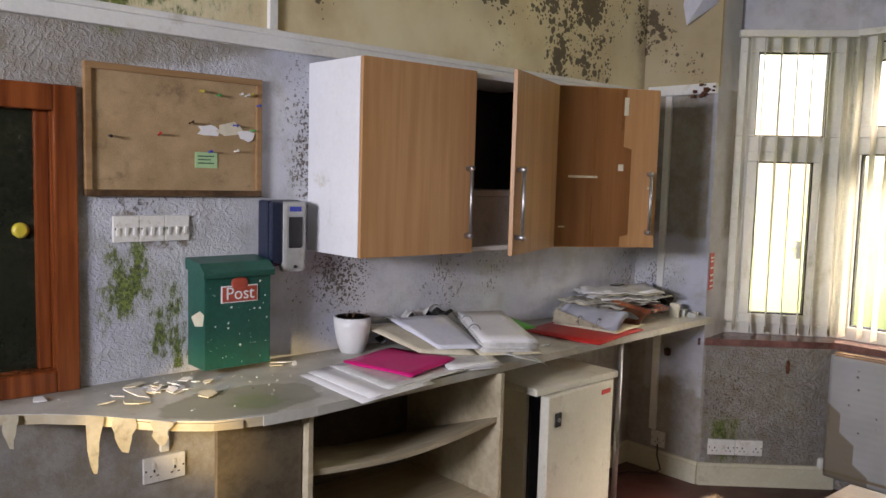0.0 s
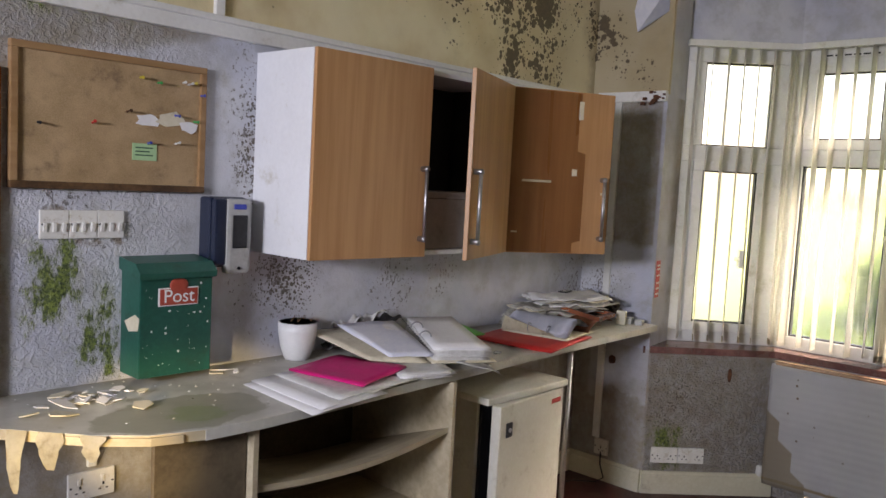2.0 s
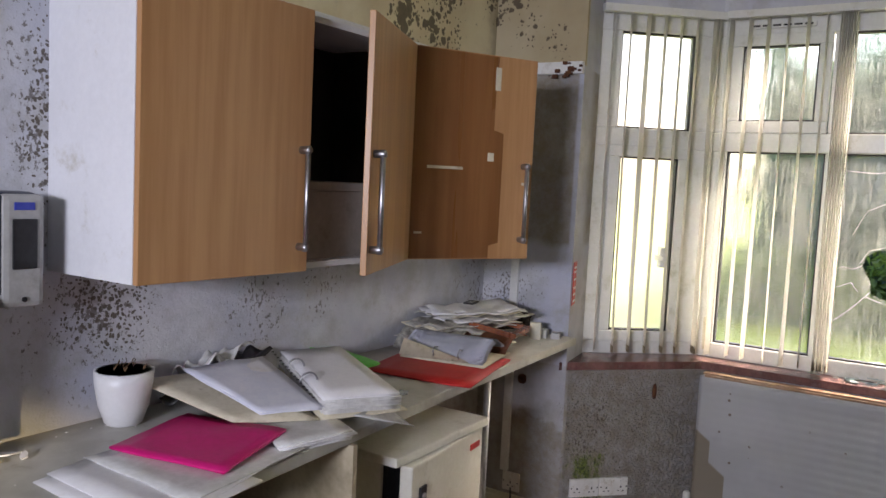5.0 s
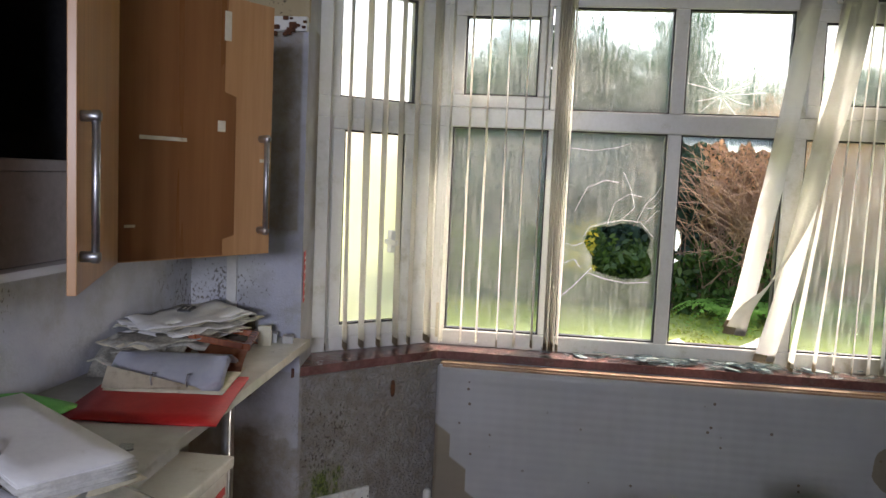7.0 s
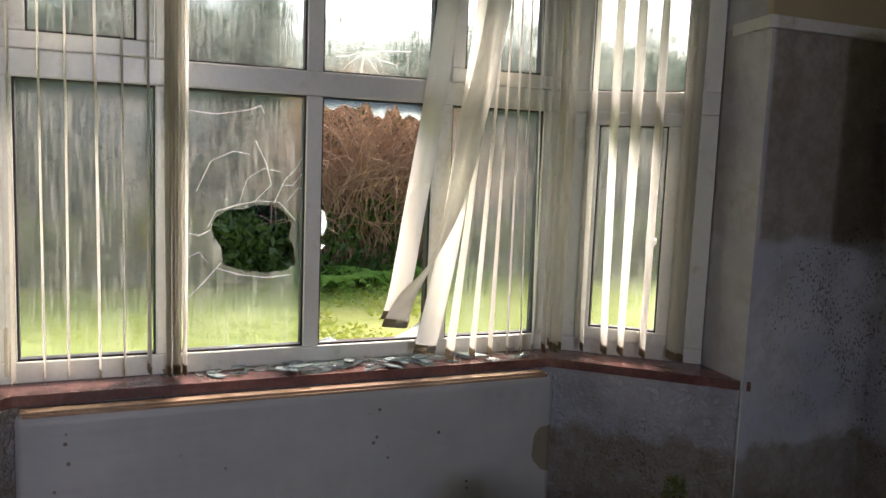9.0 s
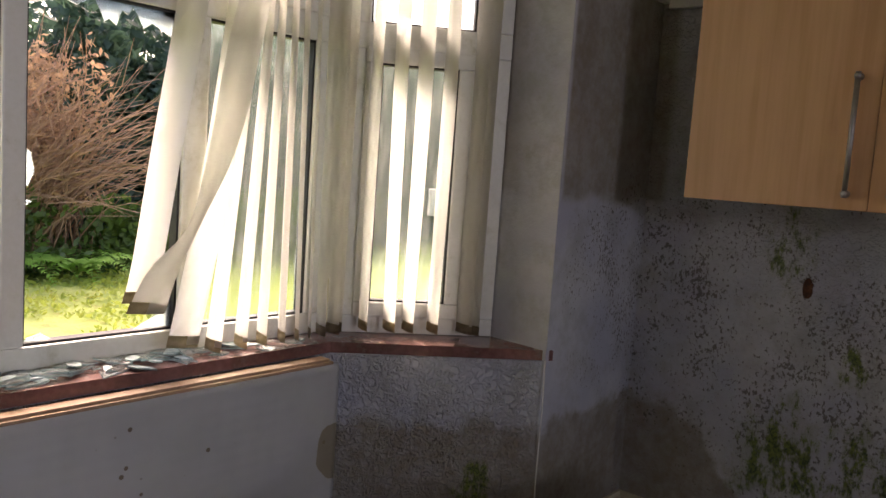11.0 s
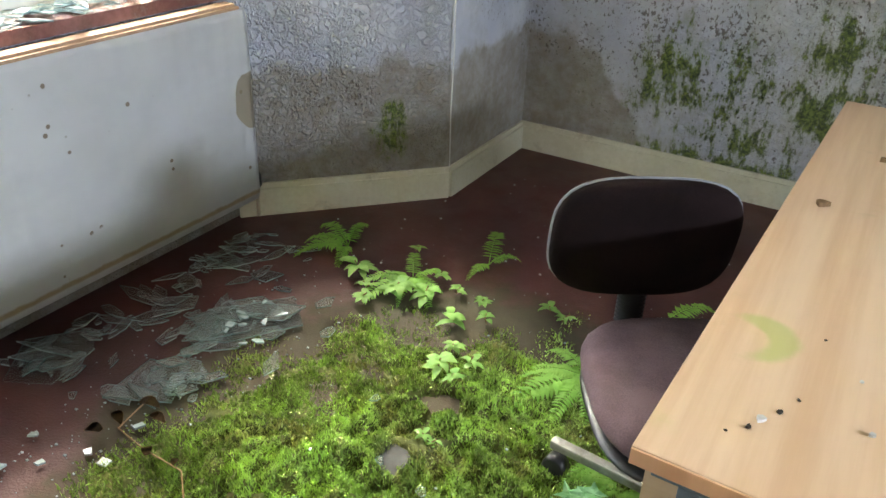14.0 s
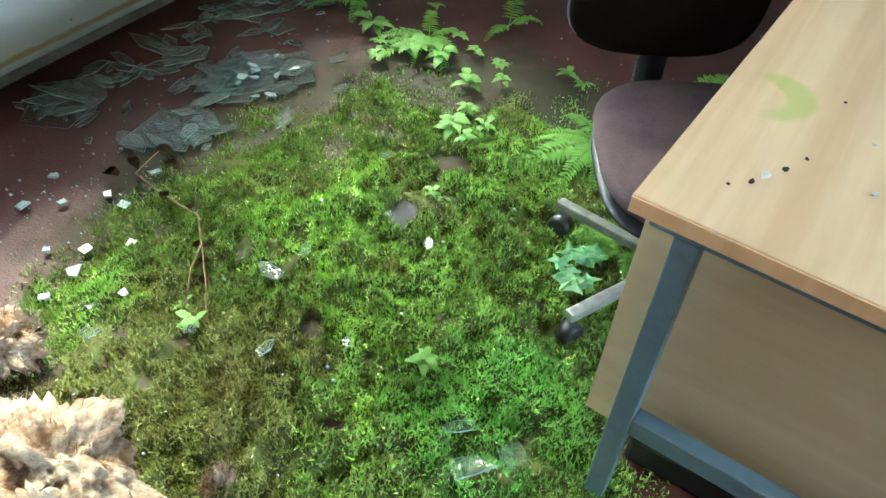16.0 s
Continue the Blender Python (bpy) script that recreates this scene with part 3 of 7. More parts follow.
def tube(path, radius, sides=10, bm=None, caps=True):
    """A round bar along a path; radius may be a number or one for each place."""
    bm = bm or bmesh.new()
    path = [Vector(p) for p in path]
    rings = []
    side = None
    for i, p in enumerate(path):
        d = (path[min(i + 1, len(path) - 1)] - path[max(i - 1, 0)]).normalized()
        if side is None:
            side = d.orthogonal().normalized()
        side = (side - d * side.dot(d)).normalized()
        up = d.cross(side)
        r = radius[i] if isinstance(radius, (list, tuple)) else radius
        rings.append([bm.verts.new(p + (side * math.cos(a) + up * math.sin(a)) * r) for a in (2 * math.pi * k / sides for k in range(sides))])
    for a, b in zip(rings, rings[1:]):
        for k in range(sides):
            f = bm.faces.new((a[k], a[(k + 1) % sides], b[(k + 1) % sides], b[k]))
            f.smooth = True
    if caps:
        bm.faces.new(rings[0][::-1]), bm.faces.new(rings[-1])
    return bm


def moved(bm, m):
    bmesh.ops.transform(bm, matrix=m, verts=bm.verts)
    return bm


def mesh_of(name, bm, material):
    me = bpy.data.meshes.new(name)
    bm.normal_update()
    bm.to_mesh(me)
    bm.free()
    me.materials.append(material)
    return me


def part(name, bm, material, parent=None, label=""):
    ob = new(name, mesh_of(name, bm, material))
    if parent:
        ob.parent = parent
    return tagged(ob, label)


def solid(name, bm, material, label, category, group="", kind=""):
    """A thing of one mesh."""
    return tagged(part(name, bm, material), label, category, group, kind)


def thing(name, label, category, group="", kind="", at=None):
    ob = new(name)
    ob.empty_display_size = 0.1
    if at is not None:
        ob.matrix_world = at
    return tagged(ob, label, category, group, kind)


# ---- the room ----
H = 2.75
NORTH, SOUTH, PIER, WEST = 3.03, -1.11, 4.20, -1.60
WIN_X, WIN_A, WIN_B = 4.90, 2.15, 0.0  # the front window's plane and its two corners
bm = bmesh.new()
box(bm, WEST - 0.2, SOUTH - 0.2, -0.12, 5.1, NORTH + 0.2, 0.0)
solid("floor", bm, CARPET, "dark red wet floor with moss and broken glass", "floor", kind="structure")
solid("ceiling", boxed(WEST - 0.2, SOUTH - 0.2, H, 5.15, NORTH + 0.2, H + 0.12), CEIL, "stained cream ceiling", "ceiling", kind="structure")
HX0, HX1, HZ0, HZ1 = 0.25, 1.10, 0.94, 1.903  # serving hatch
bm = bmesh.new()
box(bm, WEST - 0.2, NORTH, 0, HX0, NORTH + 0.2, H)
box(bm, HX1, NORTH, 0, PIER + 0.5, NORTH + 0.2, H)
box(bm, HX0, NORTH, 0, HX1, NORTH + 0.2, HZ0)
box(bm, HX0, NORTH, HZ1, HX1, NORTH + 0.2, H)
solid("wall_north", bm, WALL, "pale embossed wallpaper with black mould and green algae", "wall", kind="structure")
solid("wall_south", boxed(WEST - 0.2, SOUTH - 0.2, 0, PIER + 0.5, SOUTH, H), WALL, "damp embossed wallpaper covered in mould and green algae", "wall", kind="structure")
# unseen west wall; its opening is assumed, for the added lamp
bm = bmesh.new()
box(bm, WEST - 0.2, SOUTH, 0, WEST, 0.95, H)
box(bm, WEST - 0.2, 1.95, 0, WEST, NORTH, H)
box(bm, WEST - 0.2, 0.95, 2.15, WEST, 1.95, H)
solid("wall_west", bm, WALL, "unseen papered wall with an opening for the added lamp", "wall", kind="structure")
solid("wall_pier_north", prism([(PIER, NORTH), (PIER, 2.57), (4.47, 2.605), (4.56, 2.65), (4.68, 2.76), (4.68, NORTH)], 0, H), WALL, "stained plaster pier beside the bay window", "wall", kind="structure")
solid("wall_pier_south", prism([(PIER, SOUTH), (PIER, -0.45), (4.455, -0.472), (4.54, -0.50), (4.66, -0.64), (4.66, SOUTH)], 0, H), WALL, "stained plaster pier beside the bay window", "wall", kind="structure")
BAY_IN = [(PIER, 2.57), (4.74, 2.05), (4.74, 0.135), (PIER, -0.45)]
BAY_OUT = [(4.47, -0.60), (5.02, -0.02), (5.02, 2.17), (4.50, 2.72)]
solid("wall_bay", prism(BAY_IN + BAY_OUT, 0, 0.775), WALL, "embossed papered wall under the bay window", "wall", kind="structure")
solid("wall_bay_head", prism([(4.50, 2.64), (4.86, 2.14), (4.86, 0.01), (4.47, -0.52)] + BAY_OUT, 2.47, H), WALL, "plastered wall over the bay window", "wall", kind="structure")
solid("window_sill", prism([(PIER - 0.01, 2.60), (4.72, 2.085), (4.72, 0.10), (PIER - 0.01, -0.48), (4.46, -0.53), (4.95, -0.02), (4.95, 2.17), (4.49, 2.65)], 0.775, 0.812), SILL, "worn red-brown sill of the bay window", "sill", kind="structure")


def skirting(points, h=0.125, d=0.018):
    bm = bmesh.new()
    for (x0, y0), (x1, y1) in zip(points, points[1:]):
        a, b = Vector((x0, y0)), Vector((x1, y1))
        n = Vector((-(b - a).y, (b - a).x)).normalized() * d
        t = (b - a).normalized() * d * 0.5
        prism([a, b, b + n, a + n], 0.0, h - 0.02, bm)
        prism([a, b, b + n * 0.6, a + n * 0.6], h - 0.02, h, bm)
    return bm


solid("baseboard", skirting([(4.735, 2.055), (PIER, 2.565)]), CREAM, "cream skirting board under the bay", "baseboard", kind="structure")
solid("baseboard", skirting([(PIER, 2.565), (PIER, NORTH)]), CREAM, "cream skirting board", "baseboard", kind="structure")
solid("baseboard", skirting([(PIER, NORTH), (WEST, NORTH)]), CREAM, "cream skirting board", "baseboard", kind="structure")
solid("baseboard", skirting([(PIER, -0.45), (4.735, 0.14)]), CREAM, "cream skirting board under the bay", "baseboard", kind="structure")
solid("baseboard", skirting([(PIER, SOUTH), (PIER, -0.45)]), CREAM, "cream skirting board", "baseboard", kind="structure")
solid("baseboard", skirting([(WEST, SOUTH), (PIER, SOUTH)]), CREAM, "cream skirting board", "baseboard", kind="structure")


# ---- bay window ----
def window_run(name, origin, way, length, bars, panes, label):
    """A upvc window of one straight run. s runs along way; bars: (s0, s1, z0, z1); panes: (s0, s1, z0, z1, opening, material)."""
    o, w = Vector((*origin, 0)), Vector((*way, 0)).normalized()
    n = Vector((w.y, -w.x, 0))
    m = Matrix(((w.x, n.x, 0, o.x), (w.y, n.y, 0, o.y), (0, 0, 1, 0), (0, 0, 0, 1)))
    win = thing(name, label, "window", kind="structure")
    for s0, s1, z0, z1 in bars:
        part("window_frame", moved(boxed(s0, -0.035, z0, s1, 0.035, z1, bevel=0.006), m), UPVC, win)
    for s0, s1, z0, z1, opening, material in panes:
        if opening:
            g = 0.055
            bm = bmesh.new()
            box(bm, s0 - g, 0.012, z0 - g, s1 + g, 0.05, z0, 0.006)
            box(bm, s0 - g, 0.012, z1, s1 + g, 0.05, z1 + g, 0.006)
            box(bm, s0 - g, 0.012, z0, s0, 0.05, z1, 0.006)
            box(bm, s1, 0.012, z0, s1 + g, 0.05, z1, 0.006)
            part("sash", moved(bm, m), UPVC, win)
        bm = bmesh.new()
        y0, y1 = (0.004, 0.040) if opening else (-0.02, 0.020)
        k = 0.007
        box(bm, s0 - 0.001, y0, z0 - 0.001, s1 + 0.001, y1, z0 + k)
        box(bm, s0 - 0.001, y0, z1 - k, s1 + 0.001, y1, z1 + 0.001)
        box(bm, s0 - 0.001, y0, z0 + k, s0 + k, y1, z1 - k)
        box(bm, s1 - k, y0, z0 + k, s1 + 0.001, y1, z1 - k)
        part("gasket", moved(bm, m), GASKET, win)
        if material:
            pane = part("pane", moved(boxed(s0 - 0.004, 0.0, z0 - 0.004, s1 + 0.004, 0.004, z1 + 0.004), m), material, win)
            pane.visible_shadow = False
    return win, m


LOW0, LOW1, UP0, UP1, FZ0, FZ1 = 0.885, 1.835, 1.925, 2.385, 0.812, 2.47
# the front run goes from its north corner to the south; s = WIN_A - y
bars = [(0.0, 2.15, FZ0, LOW0), (0.0, 2.15, LOW1, UP0), (0.0, 2.15, UP1, FZ1)]
for s0, s1 in ((0.0, 0.07), (0.51, 0.59), (1.04, 1.10), (1.55, 1.63), (2.05, 2.15)):
    bars += [(s0, s1, LOW0, LOW1), (s0, s1, UP0, UP1)]
panes = [(0.07, 0.51, LOW0, LOW1, False, FROST), (0.59, 1.04, LOW0, LOW1, False, None), (1.10, 1.55, LOW0, LOW1, False, None), (1.63, 2.05, LOW0, LOW1, False, FROST),
         (0.115, 0.45, 1.98, 2.335, True, FROST), (0.59, 1.04, UP0, UP1, False, FROST), (1.10, 1.55, UP0, UP1, False, FROST), (1.67, 2.02, 1.98, 2.335, True, FROST)]
front_window, FRONT = window_run("window_1", (WIN_X, WIN_A), (0, -1), 2.15, bars, panes, "white upvc bay window with wet dirty glass, two panes broken")
CL = 0.64
for name, origin, way, lo, up in (("window_2", (4.50, 2.64), (0.645, -0.764), (0.135, 0.435), (0.115, 0.49)), ("window_3", (WIN_X, WIN_B), (-0.645, -0.764), (0.17, 0.45), (0.125, 0.505))):
    misted = FROSTSIDE if name == "window_2" else FROST
    bars = [(0, CL, FZ0, 0.875), (0, CL, 1.835, 1.925), (0, CL, UP1, FZ1)]
    for s0, s1 in ((0.0, lo[0] - 0.05), (lo[1] + 0.05, CL)):
        bars.append((s0, s1, 0.875, 1.835))
    for s0, s1 in ((0.0, up[0]), (up[1], CL)):
        bars.append((s0, s1, 1.925, UP1))
    window_run(name, origin, way, CL, bars, [(*lo, 0.93, 1.785, True, misted), (*up, 1.925, UP1, False, misted)], "narrow upvc side window of the bay, misted glass")

# ---- outside ----
GRASS = plain("rough_lawn", (0.26, 0.34, 0.07), (0.44, 0.50, 0.15), 0.9, big=1.5, fine=40, relief=0.8, dirt=(0.25, 0.15, 0.05))
bm = bmesh.new()
bmesh.ops.create_grid(bm, x_segments=60, y_segments=60, size=1.0)
for v in bm.verts:
    v.co = Vector((5.02 + (v.co.x + 1) ** 2 * 100, v.co.y * abs(v.co.y) * 300, -0.25))
    if 6 < v.co.x < 40:
        v.co.z += 0.12 * noise.noise(v.co * 0.7)
solid("ground", bm, GRASS, "rough lawn with fallen leaves outside the window", "lawn", kind="structure")

# ---- wall units on the north wall ----
HINGE = 3.035


def handle(parent, x, y, z0, z1, n=(0, -1), label="chrome bar handle"):
    """A bar handle on two square stand-offs; n is the way out from the door."""
    bm = tube([(x + n[0] * 0.027, y + n[1] * 0.027, z0), (x + n[0] * 0.027, y + n[1] * 0.027, z1)], 0.008, 10)
    for z in (z0 + 0.012, z1 - 0.012):
        tube([(x, y, z), (x, y - 0.030, z), (x, y - 0.037, z), (x, y - 0.037, z)], [0.011, 0.011, 0.008, 0.001], 12, bm)
    return part("handle", bm, CHROME, parent, label)


def leaf_door(parent, width, z0, z1, handle_at, hz, material, label):
    """A door in its own place: hinge at the origin, leaf along +x (or -x if width < 0), front towards -y."""
    d = part("door", boxed(min(0, width), -0.018, z0, max(0, width), 0.0, z1, bevel=0.002), material, parent, label)
    handle(d, handle_at, -0.018, *hz)
    return d


def wall_unit(name, x0, x1, y0, y1, z0, z1, label, inside):
    """An open-fronted carcass: sides, top, bottom, back and a shelf."""
    u = thing(name, label, "cabinet", "wall cabinets")
    t = 0.018
    part("side_panel", boxed(x0, y0, z0, x0 + t, y1, z1, bevel=0.001), CABWHITE, u)
    part("side_panel", boxed(x1 - t, y0, z0, x1, y1, z1, bevel=0.001), CABWHITE, u)
    part("top_panel", boxed(x0 + t, y0, z1 - t, x1 - t, y1, z1), CABWHITE, u)
    part("bottom_panel", boxed(x0 + t, y0, z0, x1 - t, y1, z0 + t), CABWHITE, u)
    # black sheets and back put the shade inside the white carcass into colour
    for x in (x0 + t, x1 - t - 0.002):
        part("lining", boxed(x, y0 + 0.02, z0 + t, x + 0.002, y1 - 0.007, z1 - t), inside, u, "black sheet for the shade inside")
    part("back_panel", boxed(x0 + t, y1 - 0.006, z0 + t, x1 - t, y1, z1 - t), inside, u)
    return u


CZ0, CZ1, CY = 1.351, 2.071, 2.70
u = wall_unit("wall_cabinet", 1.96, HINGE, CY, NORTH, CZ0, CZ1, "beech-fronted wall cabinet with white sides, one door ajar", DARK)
d = leaf_door(u, 0.535, CZ0, CZ1, 0.50, (1.41, 1.70), BEECH, "closed beech door")
d.matrix_world = pose(1.962, CY, 0, 0, 0, -3)
d = leaf_door(u, -0.53, CZ0, CZ1, -0.495, (1.41, 1.70), BEECH, "half-open beech door with peeling edge")
d.matrix_world = pose(HINGE - 0.002, CY, 0, 0, 0, 22)
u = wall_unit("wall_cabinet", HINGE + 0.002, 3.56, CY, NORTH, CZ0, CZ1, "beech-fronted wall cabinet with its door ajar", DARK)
d = leaf_door(u, 0.495, CZ0, CZ1, 0.455, (1.41, 1.70), BEECH, "open beech door with strips of old tape")
d.matrix_world = pose(HINGE + 0.006, CY, 0, 0, 0, -29)
# step-edged sheet of darker brown over the hinge side of the door
film = prism([(0.004, CZ0 + 0.004), (0.322, CZ0 + 0.004), (0.322, 1.40), (0.362, 1.41), (0.362, 1.80), (0.322, 1.81), (0.322, 1.93), (0.33, CZ1 - 0.004), (0.004, CZ1 - 0.004)], 0, 0.0012)
film = part("film", moved(film, pose(0, -0.0182, 0, 90)), FILM, d, "thin darker brown sheet over part of the front")
for x0, z0, x1, z1 in ((0.06, 1.665, 0.20, 1.675), (0.30, 1.70, 0.325, 1.73), (0.318, 1.95, 0.34, 2.03), (0.45, 1.62, 0.47, 1.63), (0.02, 1.44, 0.05, 1.447)):
    part("tape", boxed(x0, -0.0208, z0, x1, -0.0194, z1), PAPER_OLD, d, "strip of old tape")
# block added for the pale grey lower part inside; its lid is assumed
store = thing("grey_block", "grey block added in the lower part of the open cabinet", "box")
part("body", boxed(2.52, 2.74, CZ0 + 0.019, 3.0, 2.98, 1.575, bevel=0.003), GREYPLASTIC, store)
part("lid", boxed(2.514, 2.734, 1.576, 3.006, 2.986, 1.602, bevel=0.004), GREYPLASTIC, store)

# ---- worktop and what stands under it ----
CT = 0.94
plan = [(0.80, 3.03), (0.80, 2.88), (0.93, 2.80), (1.03, 2.71), (1.10, 2.62), (1.17, 2.54), (1.28, 2.45), (1.42, 2.41), (1.60, 2.40), (2.95, 2.475), (2.95, 3.03)]
def worktop(plan, edge, z, label):
    """A slab with a laminate skin and a band along its front edge."""
    w = thing("worktop", label, "worktop", "worktops")
    part("board", prism(plan, z - 0.03, z - 0.002), CHIP, w)
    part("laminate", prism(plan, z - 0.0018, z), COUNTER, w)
    bm = bmesh.new()
    for (x0, y0), (x1, y1) in zip(edge, edge[1:]):
        d = Vector((x1 - x0, y1 - y0)).normalized()
        n = Vector((d.y, -d.x)) * 0.003
        prism([(x0, y0), (x1, y1), (x1 + n.x, y1 + n.y), (x0 + n.x, y0 + n.y)], z - 0.031, z - 0.0005, bm)
    part("edge_band", bm, COUNTER, w, "pale front edge band")
    return w


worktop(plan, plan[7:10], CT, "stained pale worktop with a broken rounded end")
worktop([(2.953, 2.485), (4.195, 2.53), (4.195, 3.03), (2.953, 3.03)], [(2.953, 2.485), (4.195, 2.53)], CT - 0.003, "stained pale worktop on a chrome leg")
shelf_unit = thing("base_unit", "open chipboard base unit with a sagging shelf", "cabinet")
for x in (1.59, 2.455):
    part("side_panel", boxed(x, 2.43, 0, x + 0.018, 3.0, CT - 0.034, bevel=0.001), CHIP, shelf_unit)
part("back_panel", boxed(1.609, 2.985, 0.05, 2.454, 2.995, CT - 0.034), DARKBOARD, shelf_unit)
part("bottom_panel", boxed(1.609, 2.44, 0.39, 2.454, 2.984, 0.408), CHIP, shelf_unit)
bm = bmesh.new()
pts = 14
ring = []
for i in range(pts + 1):
    u = i / pts
    x = 1.609 + u * 0.845
    zf = 0.70 + 0.015 * u - 0.035 * math.sin(math.pi * u)
    zb = 0.62 - 0.10 * u - 0.03 * math.sin(math.pi * u)
    ring.append([bm.verts.new(p) for p in ((x, 2.445, zf), (x, 2.445, zf + 0.02), (x, 2.98, zb + 0.02), (x, 2.98, zb))])
for p, q in zip(ring, ring[1:]):
    for k in range(4):
        bm.faces.new((p[k], p[(k + 1) % 4], q[(k + 1) % 4], q[k]))
bm.faces.new(ring[0][::-1]), bm.faces.new(ring[-1])
bmesh.ops.recalc_face_normals(bm, faces=bm.faces)
part("shelf", bm, CHIP, shelf_unit, "sagging loose shelf")
end_board = solid("end_board", boxed(1.30, 2.46, 0, 1.585, 2.478, CT - 0.034, bevel=0.001), DARKBOARD, "stained brown board under the worktop, shade in its colour", "board")
fridge = thing("fridge", "small cream under-counter fridge with its door ajar", "fridge")
part("body", boxed(2.72, 2.53, 0.02, 3.24, 2.98, 0.765, bevel=0.006), FRIDGEWHITE, fridge)
part("top_board", boxed(2.69, 2.45, 0.77, 3.25, 2.99, 0.80, bevel=0.006), FRIDGEWHITE, fridge, "stained loose top")
part("seal", boxed(2.735, 2.515, 0.04, 3.225, 2.53, 0.755), DARK, fridge)
for x in (2.75, 3.18):
    part("foot", boxed(x, 2.6, 0.0, x + 0.03, 2.63, 0.02), DARK, fridge)
d = part("door", boxed(-0.50, -0.045, 0.03, 0.0, 0.0, 0.765, bevel=0.008), FRIDGEWHITE, fridge)
d.matrix_world = pose(3.235, 2.51, 0, 0, 0, 4.5)
part("lock", boxed(-0.455, -0.052, 0.63, -0.415, -0.044, 0.69, bevel=0.003), DARK, d, "black lock plate")
part("lock_barrel", tube([(-0.435, -0.056, 0.66), (-0.435, -0.05, 0.66)], 0.010, 12), CHROME, d)
part("badge", boxed(-0.10, -0.048, 0.705, -0.03, -0.044, 0.725), REDPLASTIC, d, "red badge")
solid("table_leg", tube([(3.365, 2.525, 0), (3.365, 2.525, CT - 0.036)], 0.013), CHROME, "chrome tube leg under the worktop", "leg")
# laminate that has peeled and hangs from the worktop's broken end
for i, (x, y, w, h) in enumerate(((1.04, 2.69, 0.05, 0.17), (1.10, 2.62, 0.07, 0.10), (1.17, 2.53, 0.06, 0.07), (0.86, 2.84, 0.05, 0.10))):
    bm = bmesh.new()
    rows = 7
    rnd = random.Random(i)
    t = Vector((0.62, -0.78, 0))
    out = Vector((-0.78, -0.62, 0))
    prev = None
    for k in range(rows + 1):
        u = k / rows
        c = Vector((x, y, CT + 0.002 - h * u)) + out * (0.006 + 0.012 * math.sin(u * 3))
        hw = w / 2 * (1 - 0.75 * u ** 2) * (1 + rnd.uniform(-0.2, 0.2))
        cur = [bm.verts.new(c - t * hw), bm.verts.new(c + t * hw)]
        if prev:
            bm.faces.new((prev[0], prev[1], cur[1], cur[0]))
        prev = cur
    bmesh.ops.solidify(bm, geom=bm.faces, thickness=0.0015)
    solid("laminate_strip", bm, PAPER_OLD, "torn strip of laminate hanging from the worktop", "debris", "laminate strips")
bm = prism([(1.10, 2.628), (1.17, 2.541), (1.28, 2.451), (1.36, 2.424), (1.36, 2.418), (1.28, 2.442), (1.165, 2.533), (1.092, 2.622)], CT - 0.028, CT - 0.006)
solid("worktop_edge", bm, CHIP, "bare chipboard core at the worktop's broken edge", "edge")


# ---- radiator ----
def radiator():
    r = thing("radiator", "large white panel radiator, rusty along its foot", "radiator")
    bm = bmesh.new()
    y0, y1, z0, z1 = 0.13, 2.07, 0.09, 0.762
    ny, nz = 96, 84
    grid = []
    for j in range(nz + 1):
        row = []
        v = j / nz
        for i in range(ny + 1):
            u = i / ny
            edge = min(v, 1 - v) * nz / 3
            rib = 0.0013 * (math.sin(v * math.pi * 18) ** 2) * min(1, edge)
            dent = 0.0018 * max(0, math.sin(u * math.pi * 58)) * min(1, edge)
            rim = 0.012 * (1 - min(1, min(v, 1 - v) * 18)) ** 2
            row.append(bm.verts.new((4.637 + rim - rib * 0.7 - dent, y0 + u * (y1 - y0), z0 + v * (z1 - z0))))
        grid.append(row)
    for a, b in zip(grid, grid[1:]):
        for i in range(ny):
            f = bm.faces.new((a[i], b[i], b[i + 1], a[i + 1]))
            f.smooth = True
    bmesh.ops.solidify(bm, geom=bm.faces, thickness=-0.012)
    part("front_panel", bm, RADWHITE, r)
    part("back_panel", boxed(4.685, y0 + 0.01, z0, 4.70, y1 - 0.01, z1, bevel=0.004), RADWHITE, r)
    for y in (y0 + 0.002, y1 - 0.012):
        part("end_cap", boxed(4.652, y, z0 + 0.01, 4.698, y + 0.01, z1 - 0.004, bevel=0.002), RADWHITE, r)
    part("top_grille", boxed(4.645, y0 + 0.02, z1 - 0.006, 4.70, y1 - 0.02, z1 + 0.004, bevel=0.002), DUSTY, r, "dust-brown top grille")
    for y, s in ((y0 - 0.03, -1), (y1 + 0.03, 1)):
        v = part("valve", tube([(4.68, y, 0.0), (4.68, y, 0.12), (4.68, y - s * 0.04, 0.125)], 0.009, 8), CREAM, r, "valve with a painted pipe")
        part("valve_cap", tube([(4.68, y, 0.115), (4.68, y, 0.125), (4.68, y, 0.165), (4.68, y, 0.175)], [0.012, 0.020, 0.018, 0.010], 12), UPVC if s > 0 else DARK, v)
    return r


radiator()
# copper-brown batten between radiator and sill
solid("batten", boxed(4.655, 0.16, 0.766, 4.70, 2.06, 0.7745, bevel=0.001), DUSTY, "dusty wooden batten under the sill", "trim", kind="structure")


